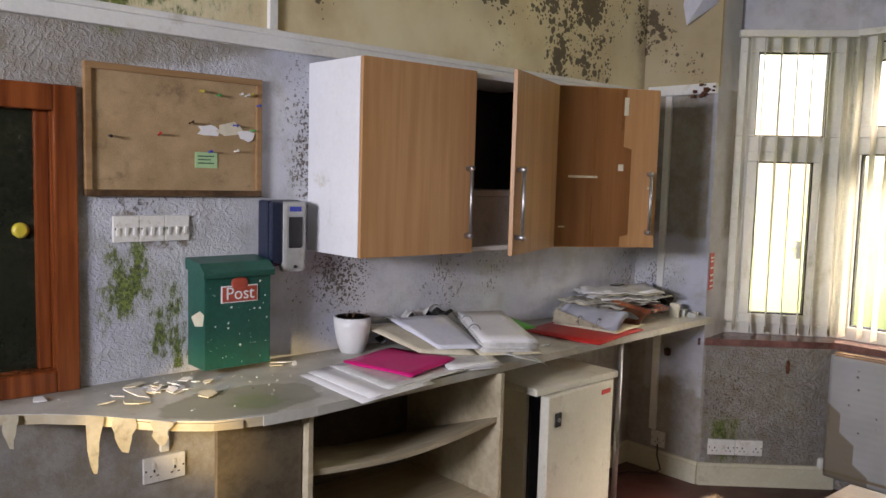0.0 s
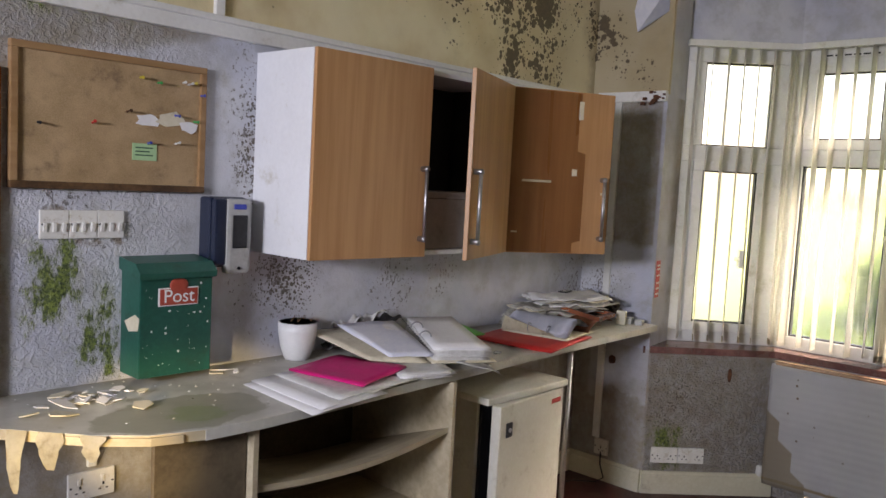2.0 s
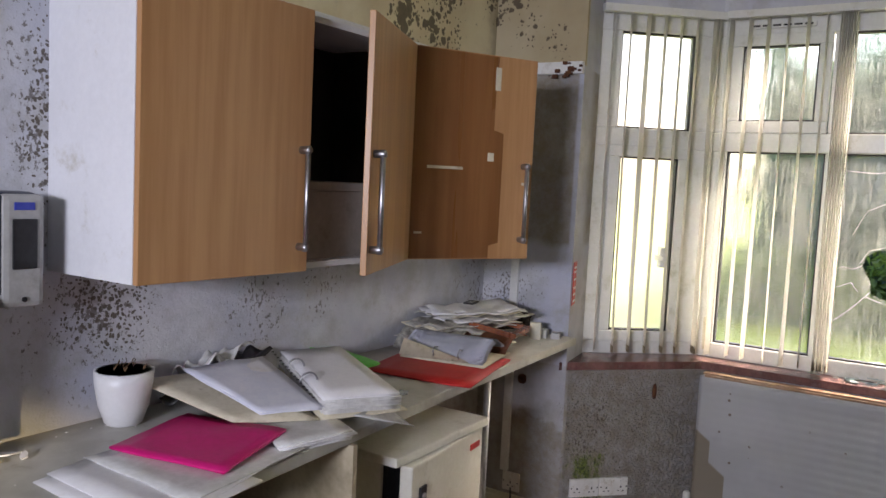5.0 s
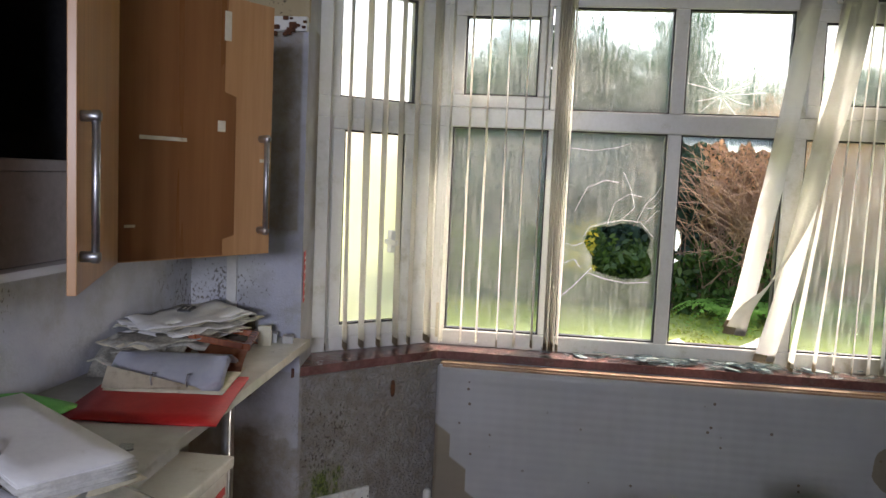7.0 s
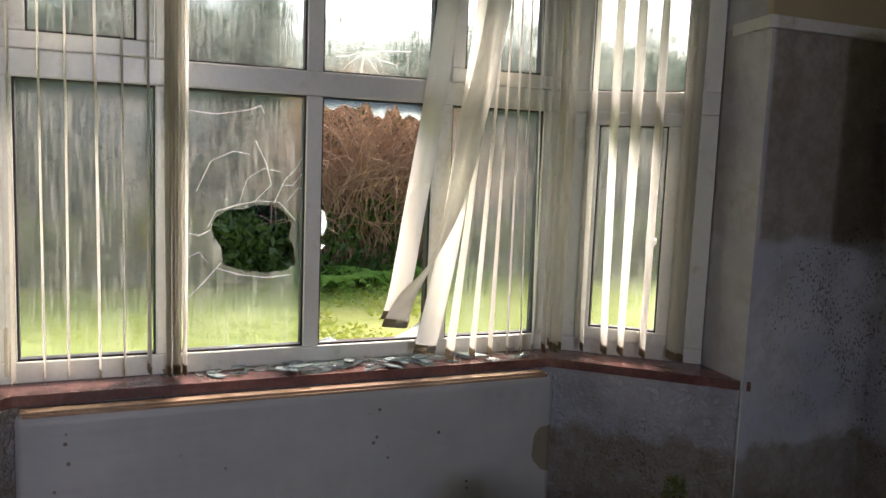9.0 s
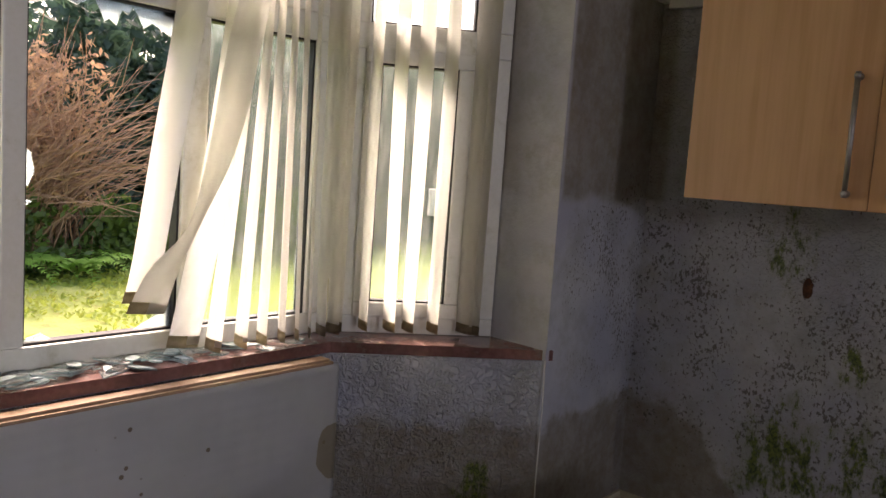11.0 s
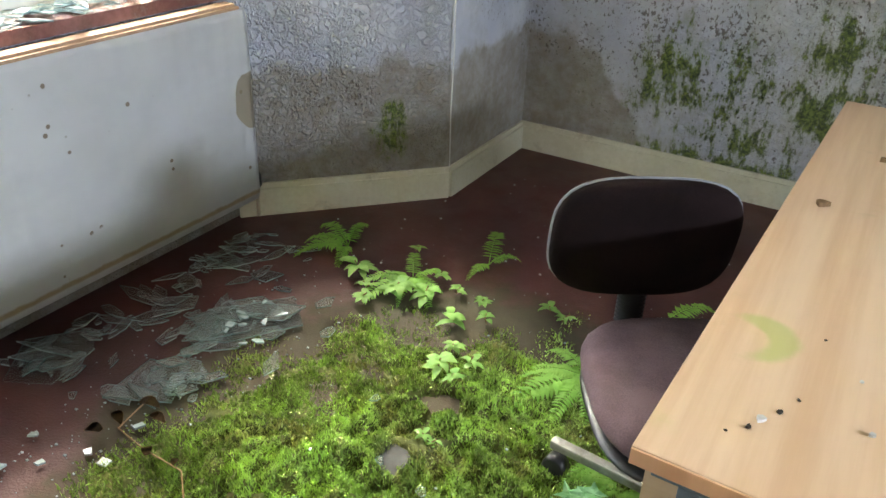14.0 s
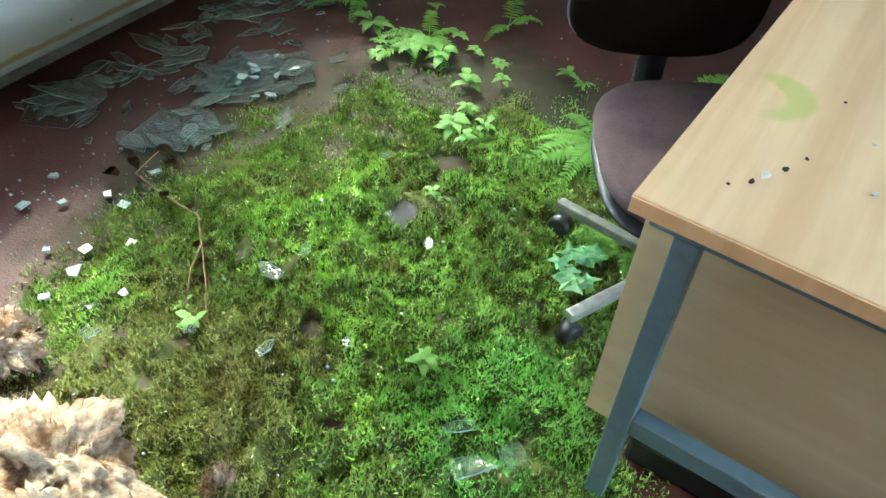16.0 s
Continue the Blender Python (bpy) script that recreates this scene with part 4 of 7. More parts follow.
# ---- south wall unit ----
cab = wall_unit("wall_cabinet", 2.715, 3.872, SOUTH, -0.74, 1.388, 2.15, "beech-fronted wall cabinet with closed doors", DARK)
d = leaf_door(cab, 0.576, 1.388, 2.15, 0.515, (1.425, 1.80), BEECH_PALE, "closed pale beech door")
d.matrix_world = pose(3.870, -0.74, 0, 0, 0, 180)
d = leaf_door(cab, -0.576, 1.388, 2.15, -0.515, (1.425, 1.80), BEECH_PALE, "closed pale beech door")
d.matrix_world = pose(2.717, -0.74, 0, 0, 0, 180)


# ---- desk ----
DT = 0.695
desk = thing("desk", "beech office desk on a blue-grey steel frame", "desk", at=pose(2.952, 1.325, 0, 0, 0, -1.9))
part("desktop", boxed(-0.80, -1.60, DT - 0.025, 0, 0, DT, bevel=0.003), DESKTOP, desk)
part("edge_strip", boxed(-0.80, 0.0005, DT - 0.024, -0.001, 0.003, DT - 0.002), BEECH_PALE, desk)
for y in (-0.055, -1.545):
    for x in (-0.072, -0.735):
        part("leg", boxed(x - 0.0175, y - 0.0175, 0.0, x + 0.0175, y + 0.0175, DT - 0.066, bevel=0.003), STEELBLUE, desk)
    part("top_rail", boxed(-0.78, y - 0.018, DT - 0.066, -0.02, y + 0.018, DT - 0.026, bevel=0.003), STEELBLUE, desk)
    part("low_rail", boxed(-0.717, y - 0.015, 0.215, -0.090, y + 0.015, 0.255, bevel=0.003), STEELBLUE, desk)
part("side_rail", boxed(-0.088, -1.526, DT - 0.064, -0.053, -0.074, DT - 0.028, bevel=0.003), STEELBLUE, desk)
part("side_rail", boxed(-0.755, -1.526, DT - 0.064, -0.72, -0.074, DT - 0.028, bevel=0.003), STEELBLUE, desk)
part("end_panel", boxed(-0.70, -0.128, 0.13, 0.002, -0.110, DT - 0.027, bevel=0.001), DESKPANEL, desk)
solid("box", boxed(2.28, 0.90, 0.0, 2.865, 1.185, 0.07, bevel=0.01), DARK, "black box on the floor under the desk", "box")


# ---- office chair ----
def pillow(w, h, d, nu=22, nv=14, power=2.6, bulge=0.5):
    """A padded slab with a rounded-rectangle outline, thickness along y."""
    bm = bmesh.new()
    rings = []
    for j in range(nv + 1):
        a = math.pi * j / nv - math.pi / 2
        r, y = max(math.cos(a), 0.0) ** bulge, math.sin(a)
        ring = []
        for i in range(nu * 2):
            t = 2 * math.pi * i / (nu * 2)
            c, s = math.cos(t), math.sin(t)
            k = (abs(c) ** power + abs(s) ** power) ** (-1 / power)
            q = 0.001 + r
            ring.append(bm.verts.new((w / 2 * c * k * q, d / 2 * y, h / 2 * s * k * q)))
        rings.append(ring)
    for a, b in zip(rings, rings[1:]):
        for i in range(len(a)):
            f = bm.faces.new((a[i], a[(i + 1) % len(a)], b[(i + 1) % len(a)], b[i]))
            f.smooth = True
    bm.faces.new(rings[0][::-1]), bm.faces.new(rings[-1])
    bmesh.ops.recalc_face_normals(bm, faces=bm.faces)
    return bm


chair = thing("office_chair", "swivel office chair with dusty plum fabric seat", "chair", at=pose(2.958, 0.747, 0, 0, 0, 32))
seat = pillow(0.41, 0.42, 0.085, power=3.2, bulge=0.35)
part("seat", moved(seat, pose(0.032, 0.05, 0.425, 90)), FABRIC, chair, "plum fabric seat, dusty")
part("seat_shell", moved(pillow(0.40, 0.41, 0.03, power=3.2, bulge=0.3), pose(0.032, 0.05, 0.375, 90)), DARK, chair)
bk = moved(pillow(0.365, 0.275, 0.06, power=3.2, bulge=0.35), pose(0.107, -0.17, 0.614, -10))
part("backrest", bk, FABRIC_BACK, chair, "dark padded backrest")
part("backrest_rim", moved(pillow(0.371, 0.281, 0.022, power=3.2, bulge=0.3), pose(0.107, -0.179, 0.614, -10)), RIM, chair, "grey plastic rim")
spine = tube([(0.09, -0.08, 0.36), (0.10, -0.18, 0.37), (0.10, -0.215, 0.42), (0.107, -0.215, 0.60)], 0.016, 10)
part("back_stem", spine, DARK, chair)
bm = bmesh.new()
path, rad = [], []
for i in range(33):
    path.append((0.10, -0.205, 0.40 + i * 0.005)), rad.append(0.030 if i % 2 else 0.024)
part("bellows", tube(path, rad, 14), DARK, chair, "black ribbed sleeve")
part("gas_column", tube([(0, 0, 0.08), (0, 0, 0.36)], 0.022, 12), DARK, chair)
for k in range(5):
    a = 2 * math.pi * k / 5 + radians(-38)
    c, s = math.cos(a), math.sin(a)
    leg = moved(box(bmesh.new(), 0.02, -0.0125, 0.077, 0.292, 0.0125, 0.10, bevel=0.005), pose(0, 0, 0, 0, 0, math.degrees(a)))
    leg = part("base_leg", leg, STEELGREY, chair, "scuffed steel star leg")
    cx, cy = c * 0.276, s * 0.276
    part("caster", tube([(cx - s * 0.018, cy + c * 0.018, 0.028), (cx - s * 0.016, cy + c * 0.016, 0.028), (cx + s * 0.016, cy - c * 0.016, 0.028), (cx + s * 0.018, cy - c * 0.018, 0.028)], [0.022, 0.028, 0.028, 0.022], 16), DARK, leg, "black twin caster")


# ---- the hatch at the north wall ----
hatch = thing("window_4", "red-brown varnished frame of a serving hatch with dark glass", "window", kind="structure")
part("window_frame", boxed(HX1 - 0.07, NORTH - 0.025, HZ0, HX1, NORTH + 0.10, HZ1, bevel=0.006), REDWOOD, hatch)
part("window_frame", boxed(HX0, NORTH - 0.025, HZ0, HX0 + 0.07, NORTH + 0.10, HZ1, bevel=0.006), REDWOOD, hatch)
part("window_frame", boxed(HX0 + 0.07, NORTH - 0.023, HZ1 - 0.08, HX1 - 0.07, NORTH + 0.10, HZ1, bevel=0.006), REDWOOD, hatch)
part("window_frame", boxed(HX0 + 0.07, NORTH - 0.023, HZ0, HX1 - 0.07, NORTH + 0.10, HZ0 + 0.07, bevel=0.006), REDWOOD, hatch)
part("sash", boxed(HX1 - 0.11, NORTH + 0.03, HZ0 + 0.07, HX1 - 0.07, NORTH + 0.07, HZ1 - 0.08, bevel=0.005), REDWOOD, hatch)
part("pane", boxed(HX0 + 0.07, NORTH + 0.05, HZ0 + 0.07, HX1 - 0.11, NORTH + 0.056, HZ1 - 0.08), BLACKGLASS, hatch, "dark dusty glass")
part("knob", tube([(0.948, NORTH + 0.052, 1.452), (0.948, NORTH + 0.035, 1.452), (0.948, NORTH + 0.03, 1.452)], [0.024, 0.024, 0.015], 16), YELLOW, hatch, "yellow round knob")
# unseen board added to close the opening behind the opaque pane
solid("hatch_backing", boxed(HX0 - 0.1, NORTH + 0.2, HZ0 - 0.1, HX1 + 0.1, NORTH + 0.23, HZ1 + 0.1), DARKBOARD, "unseen dark boarding added to close the hatch", "board", kind="structure")

# ---- rails and conduit ----
RZ0, RZ1 = 2.10, 2.165
bm = bmesh.new()
box(bm, WEST, NORTH - 0.03, RZ0, PIER, NORTH, RZ1, 0.006)
box(bm, WEST, NORTH - 0.045, RZ1 - 0.018, PIER, NORTH, RZ1 + 0.004, 0.004)
solid("picture_rail_north", bm, WHITE_PAINT, "white painted picture rail", "trim", kind="structure")
bm = bmesh.new()
box(bm, PIER - 0.03, 2.57, RZ0 + 0.03, PIER, NORTH - 0.046, RZ1 + 0.02, 0.005)
solid("picture_rail_pier_north", bm, WHITE_PAINT, "flaking white picture rail", "trim", kind="structure")
bm = bmesh.new()
box(bm, PIER - 0.03, SOUTH, RZ0 + 0.04, PIER, -0.44, RZ1 + 0.02, 0.005)
solid("picture_rail_pier_south", bm, WHITE_PAINT, "white picture rail", "trim", kind="structure")
solid("picture_rail_reveal", prism([(PIER - 0.03, -0.44), (PIER - 0.02, -0.415), (4.45, -0.475), (4.45, -0.505), (PIER, -0.45)], RZ0 + 0.04, RZ1 + 0.02), WHITE_PAINT, "white picture rail", "trim", kind="structure")
solid("picture_rail_south", boxed(WEST, SOUTH, RZ0 + 0.015, PIER - 0.031, SOUTH + 0.026, RZ1 + 0.018, bevel=0.005), WHITE_PAINT, "white picture rail", "trim", kind="structure")
solid("trunking", boxed(1.775, NORTH - 0.022, RZ1 + 0.005, 1.81, NORTH, H, bevel=0.003), WHITE_PAINT, "white plastic cable trunking", "trunking")
solid("trunking", boxed(PIER - 0.018, 2.835, 0.24, PIER, 2.875, RZ0 + 0.03, bevel=0.003), WHITE_PAINT, "white plastic cable trunking", "trunking")
solid("trunking", boxed(1.365, NORTH - 0.016, 0.67, 1.395, NORTH, CT - 0.034, bevel=0.003), WHITE_PAINT, "white plastic cable trunking", "trunking")


def socket(name, m, w, h, rockers, label, category="socket", holes=True, group=""):
    """A face plate in its own place: centred, front towards -y."""
    s = thing(name, label, category, group, at=m)
    part("face_plate", boxed(-w / 2, -0.012, -h / 2, w / 2, 0.0, h / 2, bevel=0.003), SOCKETWHITE, s)
    for i in range(rockers):
        x = -w / 2 + (i + 0.5) * w / rockers
        if holes:
            part("rocker", boxed(x - 0.009, -0.016, 0.006, x + 0.003, -0.0125, 0.028, bevel=0.002), SOCKETWHITE, s)
            bm = box(bmesh.new(), x - 0.003, -0.0135, -0.008, x + 0.003, -0.0122, 0.002)
            for dx in (-0.012, 0.012):
                box(bm, x + dx - 0.004, -0.0135, -0.022, x + dx + 0.004, -0.0122, -0.018)
            part("pin_hole", bm, DARK, s)
        else:
            part("rocker", moved(boxed(-0.006, -0.006, -0.014, 0.006, 0.0, 0.014, bevel=0.002), pose(x, -0.012, -0.008, 8)), SOCKETWHITE, s)
    for x in (-w / 2 + 0.008, w / 2 - 0.008):
        part("screw", tube([(x, -0.0125, 0.0), (x, -0.0135, 0.0)], 0.0035, 8), DARK, s)
    return s


for i, x in enumerate((1.254, 1.341, 1.428)):
    socket("light_switch", pose(x, NORTH, 1.452, 0, 0, 0), 0.086, 0.088, 3 if i < 2 else 3, "grubby white three-gang light switch", "switch", False, "light switches")
socket("wall_socket", pose(1.38, NORTH, 0.61), 0.15, 0.09, 2, "grubby double wall socket under the worktop", group="sockets")
socket("wall_socket", pose(PIER, 2.815, 0.19, 0, 0, -90), 0.09, 0.09, 1, "single white wall socket with a cable", group="sockets")
for s in (0.126, 0.276):
    socket("wall_socket", pose(PIER + s * 0.72, 2.57 - s * 0.694, 0.215, 0, 0, -43.9), 0.147, 0.087, 2, "white double wall socket over the skirting", group="sockets")
solid("cable", tube([(PIER - 0.02, 2.81, 0.165), (PIER - 0.035, 2.80, 0.10), (PIER - 0.04, 2.77, 0.03), (PIER - 0.07, 2.80, 0.006), (PIER - 0.16, 2.9, 0.006), (PIER - 0.3, 2.93, 0.006)], 0.004, 6), DARK, "thin dark cable trailing to the floor", "cable")
solid("wire", tube([(PIER - 0.006, -0.44, 0.78), (PIER - 0.012, -0.435, 0.6), (PIER - 0.006, -0.44, 0.35), (PIER - 0.012, -0.438, 0.13)], 0.0025, 6), WHITE_PAINT, "thin white wire down the wall's corner", "wire")
# rusty wall marks
for p, n, w, h in (((4.53, 2.25, 0.67), -43.9, 0.022, 0.075), ((3.54, SOUTH, 1.09), 180, 0.035, 0.075), ((PIER, 2.79, 0.70), -90, 0.045, 0.05)):
    bm = moved(pillow(w, h, 0.016, 8, 6), pose(*p, 0, 0, n))
    for v in bm.verts:
        v.co += Vector((noise.noise(v.co * 90), 0, noise.noise(v.co * 70 + Vector((5, 0, 0))))) * 0.006
    solid("rusty_fixing", bm, RUST, "rusted metal fixing in the wall", "fixing", "fixings")
sign = thing("safety_sign", "red and white safety sticker on the pier", "sign")
m = pose(4.235, 2.573, 1.18, 0, 0, 13.2)
part("sign_plate", moved(boxed(-0.028, -0.003, -0.10, 0.05, 0, 0.10), m), REDPLASTIC, sign)
for z in (0.075, 0.055, 0.02, -0.02, -0.05, -0.08):
    part("text_bar", moved(boxed(-0.018, -0.0042, z - 0.006, 0.036, -0.003, z + 0.004), m), PAPER, sign)
bm = bmesh.new()
for i in range(14):
    rnd = random.Random(40 + i)
    y, z, r = 2.572 + rnd.uniform(0, 0.13), 2.145 + rnd.uniform(-0.03, 0.04), rnd.uniform(0.006, 0.016)
    box(bm, PIER - 0.034 - rnd.uniform(0, 0.008), y - r, z - r * 0.7, PIER - 0.026, y + r, z + r * 0.7, 0.003)
solid("broken_plaster", bm, RUST, "broken rotten end of the picture rail", "debris")


bm = bmesh.new()
flap = [bm.verts.new(v) for v in ((PIER - 0.004, 2.60, 2.60), (PIER - 0.004, 2.60, 2.745), (PIER - 0.004, 2.78, 2.745), (PIER - 0.012, 2.80, 2.62), (PIER - 0.035, 2.76, 2.50))]
bm.faces.new(flap)
bmesh.ops.solidify(bm, geom=bm.faces, thickness=0.002)
solid("wallpaper_flap", bm, PAPERBLUE, "flap of white paper torn loose above the rail", "wallpaper")


# ---- on the north wall ----
def cork_board():
    b = thing("cork_board", "worn cork notice board with pins and torn paper", "notice board")
    x0, x1, z0, z1, y = 1.122, 1.746, 1.56, 1.985, NORTH
    part("cork", boxed(x0 + 0.02, y - 0.014, z0 + 0.02, x1 - 0.02, y - 0.004, z1 - 0.02), CORK, b)
    for a in ((x0, z0, x1, z0 + 0.022), (x0, z1 - 0.022, x1, z1), (x0, z0 + 0.022, x0 + 0.022, z1 - 0.022), (x1 - 0.022, z0 + 0.022, x1, z1 - 0.022)):
        foot = a[3] < z0 + 0.03
        part("frame", boxed(a[0], y - 0.026, a[1], a[2], y, a[3], bevel=0.003), FRAMEDARK if foot else BOARDWOOD, b, "damp dark lower frame" if foot else "")
    rnd = random.Random(4)
    for x, z, m in ((1.51, 1.925, YELLOW), (1.57, 1.915, GREENPLASTIC), (1.66, 1.925, SOCKETWHITE), (1.675, 1.92, SOCKETWHITE), (1.69, 1.928, YELLOW), (1.725, 1.89, BLUEPLASTIC), (1.20, 1.755, DARK), (1.36, 1.765, REDPLASTIC), (1.465, 1.81, RUST), (1.70, 1.80, GREENPLASTIC), (1.54, 1.715, BLUEPLASTIC), (1.635, 1.72, SOCKETWHITE), (1.63, 1.815, BLUEPLASTIC)):
        d = Vector((rnd.uniform(-0.2, 0.3), -1, rnd.uniform(-0.1, 0.25)))
        p = Vector((x, y - 0.014, z))
        bm = tube([p, p + d * 0.014], 0.001, 5)
        tube([p + d * 0.010, p + d * 0.014, p + d * 0.024, p + d * 0.030], [0.0045, 0.0025, 0.003, 0.0055], 8, bm)
        part("pin", bm, m, b)
    part("note", boxed(1.49, y - 0.017, 1.66, 1.573, y - 0.0145, 1.715), GREENNOTE, b, "green note")
    for k in range(3):
        part("text_bar", boxed(1.50, y - 0.0182, 1.675 + k * 0.012, 1.56 - 0.012 * (k % 2), y - 0.0172, 1.679 + k * 0.012), INK, b)
    for i, (x, z, r) in enumerate(((1.54, 1.79, 0.05), (1.62, 1.80, 0.055), (1.68, 1.78, 0.04))):
        rn = random.Random(i + 9)
        pts = [(x + r * rn.uniform(0.5, 1.1) * math.cos(t) * 1.1, z + r * rn.uniform(0.3, 0.6) * math.sin(t)) for t in (k * math.pi / 5 for k in range(10))]
        bm = moved(prism(pts, 0, 0.0015), pose(0, y - 0.0145 - 0.002 * i, 0, 90))
        part("torn_paper", bm, PAPER if i != 1 else PAPER_OLD, b, "torn scrap of paper")
    return b


def lettering(word, m, size, material, parent, depth=0.0015):
    cu = bpy.data.curves.new("lettering", "FONT")
    cu.body, cu.size, cu.extrude, cu.align_x = word, size, depth, "CENTER"
    tmp = bpy.data.objects.new("lettering", cu)
    me = bpy.data.meshes.new_from_object(tmp)
    bpy.data.objects.remove(tmp)
    me.transform(m)
    me.materials.append(material)
    ob = new("lettering", me)
    ob.parent = parent
    return ob


def post_box():
    b = thing("post_box", "green metal wall post box with a red label, paint chipped", "post box")
    x0, x1, z0, z1, yf = 1.47, 1.725, 0.965, 1.335, 2.90
    part("body", boxed(x0, yf, z0, x1, NORTH, z1 - 0.03, bevel=0.004), GREENMETAL, b)
    bm = bmesh.new()
    prof = [(NORTH, z1 - 0.028), (yf - 0.012, z1 - 0.05), (yf - 0.016, z1 - 0.03), (yf + 0.02, z1 + 0.0), (NORTH, z1 + 0.012)]
    a = [bm.verts.new((x0 - 0.008, y, z)) for y, z in prof]
    c = [bm.verts.new((x1 + 0.008, y, z)) for y, z in prof]
    bm.faces.new(a[::-1]), bm.faces.new(c)
    for i in range(5):
        bm.faces.new((a[i], a[(i + 1) % 5], c[(i + 1) % 5], c[i]))
    bmesh.ops.recalc_face_normals(bm, faces=bm.faces)
    part("lid", bm, GREENMETAL, b)
    lab = part("label_plate", boxed(1.53, yf - 0.004, 1.195, 1.672, yf, 1.255, bevel=0.002), PAPER, b)
    part("label_field", boxed(1.535, yf - 0.0052, 1.199, 1.667, yf - 0.0042, 1.251), LABELRED, lab, "red label field")
    part("emblem", moved(pillow(0.065, 0.045, 0.008, 12, 6), pose(1.601, yf - 0.003, 1.262)), LABELRED, lab, "red oval emblem")
    lettering("Post", pose(1.601, yf - 0.0056, 1.207, 90), 0.062, PAPER, lab, 0.001)
    for i in range(46):
        rn = random.Random(i + 200)
        x, z, r = rn.uniform(x0 + 0.01, x1 - 0.01), rn.uniform(z0 + 0.01, z1 - 0.06), rn.choice((0.0012, 0.0015, 0.002, 0.004))
        if 1.52 < x < 1.68 and z > 1.18:
            continue
        bm = bmesh.new()
        vs = [bm.verts.new((x + r * rn.uniform(0.6, 1.6) * math.cos(k), yf - 0.0007, z + r * rn.uniform(0.6, 1.6) * math.sin(k))) for k in (0, 1.2, 2.5, 3.8, 5.1)]
        bm.faces.new(vs[::-1])
        part("paint_chip", bm, PAPER, b)
    bm = prism([(0, 0), (0.06, -0.01), (0.09, 0.02), (0.02, 0.05), (-0.01, 0.04)], 0, 0.001)
    part("paint_chip", moved(bm, Matrix(((0, 0, -1, x0 - 0.0005), (1, 0, 0, yf + 0.01), (0, 1, 0, 1.12), (0, 0, 0, 1)))), PAPER_OLD, b, "large bare patch")
    return b


def soap_dispenser():
    s = thing("soap_dispenser", "dark blue and grey wall soap dispenser", "dispenser")
    x0, x1, z0, z1 = 1.742, 1.888, 1.285, 1.55
    part("back_plate", boxed(x0, 2.955, z0 + 0.02, x1, NORTH, z1, bevel=0.012), NAVY, s)
    part("front_cover", boxed(x0 + 0.045, 2.918, z0, x1 - 0.002, 2.956, z1 - 0.004, bevel=0.014), GREYPLASTIC, s, "light grey front cover")
    part("side_cover", boxed(x0 + 0.002, 2.925, z0 + 0.03, x0 + 0.05, 2.956, z1 - 0.004, bevel=0.010), NAVY, s)
    part("viewing_window", boxed(x0 + 0.066, 2.913, z0 + 0.09, x1 - 0.022, 2.92, z1 - 0.06, bevel=0.004), DARK, s, "dark viewing window")
    part("brand_mark", boxed(x0 + 0.07, 2.9145, z1 - 0.04, x1 - 0.028, 2.919, z1 - 0.022, bevel=0.002), BLUEPLASTIC, s)
    part("button", tube([(x0 + 0.094, 2.914, z0 + 0.02), (x0 + 0.094, 2.92, z0 + 0.02)], 0.006, 10), DARK, s)
    return s


cork_board(), post_box(), soap_dispenser()


# ---- on the worktop ----
def sheet(corners, thick=0.0012, n=6, wave=0.0, seed=0, ripple=2.0):
    """A sheet of paper or card over four corners, slightly wavy."""
    a, b, c, d = [Vector(p) for p in corners]
    bm = bmesh.new()
    rows = []
    for i in range(n + 1):
        row = []
        for j in range(n + 1):
            u, v = i / n, j / n
            p = a.lerp(b, u).lerp(d.lerp(c, u), v)
            p.z += wave * (noise.noise((p.x * ripple * 4, p.y * ripple * 4, seed * 7.3)) + 0.5)
            row.append(bm.verts.new(p))
        rows.append(row)
    for r, q in zip(rows, rows[1:]):
        for j in range(n):
            f = bm.faces.new((r[j], r[j + 1], q[j + 1], q[j]))
            f.smooth = True
    bmesh.ops.recalc_face_normals(bm, faces=bm.faces)
    if sum(f.normal.z for f in bm.faces) < 0:
        bmesh.ops.reverse_faces(bm, faces=bm.faces)
    bmesh.ops.solidify(bm, geom=bm.faces, thickness=thick)
    return bm


pot = thing("flower_pot", "white plastic flower pot with a dead plant", "plant pot", at=pose(2.125, 2.948, CT))
part("pot", tube([(0, 0, 0), (0, 0, 0.005), (0, 0, 0.05), (0, 0, 0.11), (0, 0, 0.145), (0, 0, 0.145), (0, 0, 0.115)], [0.042, 0.048, 0.064, 0.074, 0.076, 0.070, 0.067], 28), PAPERWHITE, pot)
part("soil", tube([(0, 0, 0.11), (0, 0, 0.124)], [0.069, 0.066], 20), SOIL, pot)
for i in range(16):
    rn = random.Random(i)
    a, r, h = rn.uniform(0, 6.3), rn.uniform(0.01, 0.05), rn.uniform(0.01, 0.045)
    p = Vector((r * math.cos(a), r * math.sin(a), 0.122))
    part("dead_leaf", sheet([p, p + Vector((0.03, 0.01, h)), p + Vector((0.045, 0.03, h * 0.7)), p + Vector((0.01, 0.03, 0.004))], 0.001, 3, 0.01, i), DEADLEAF, pot)

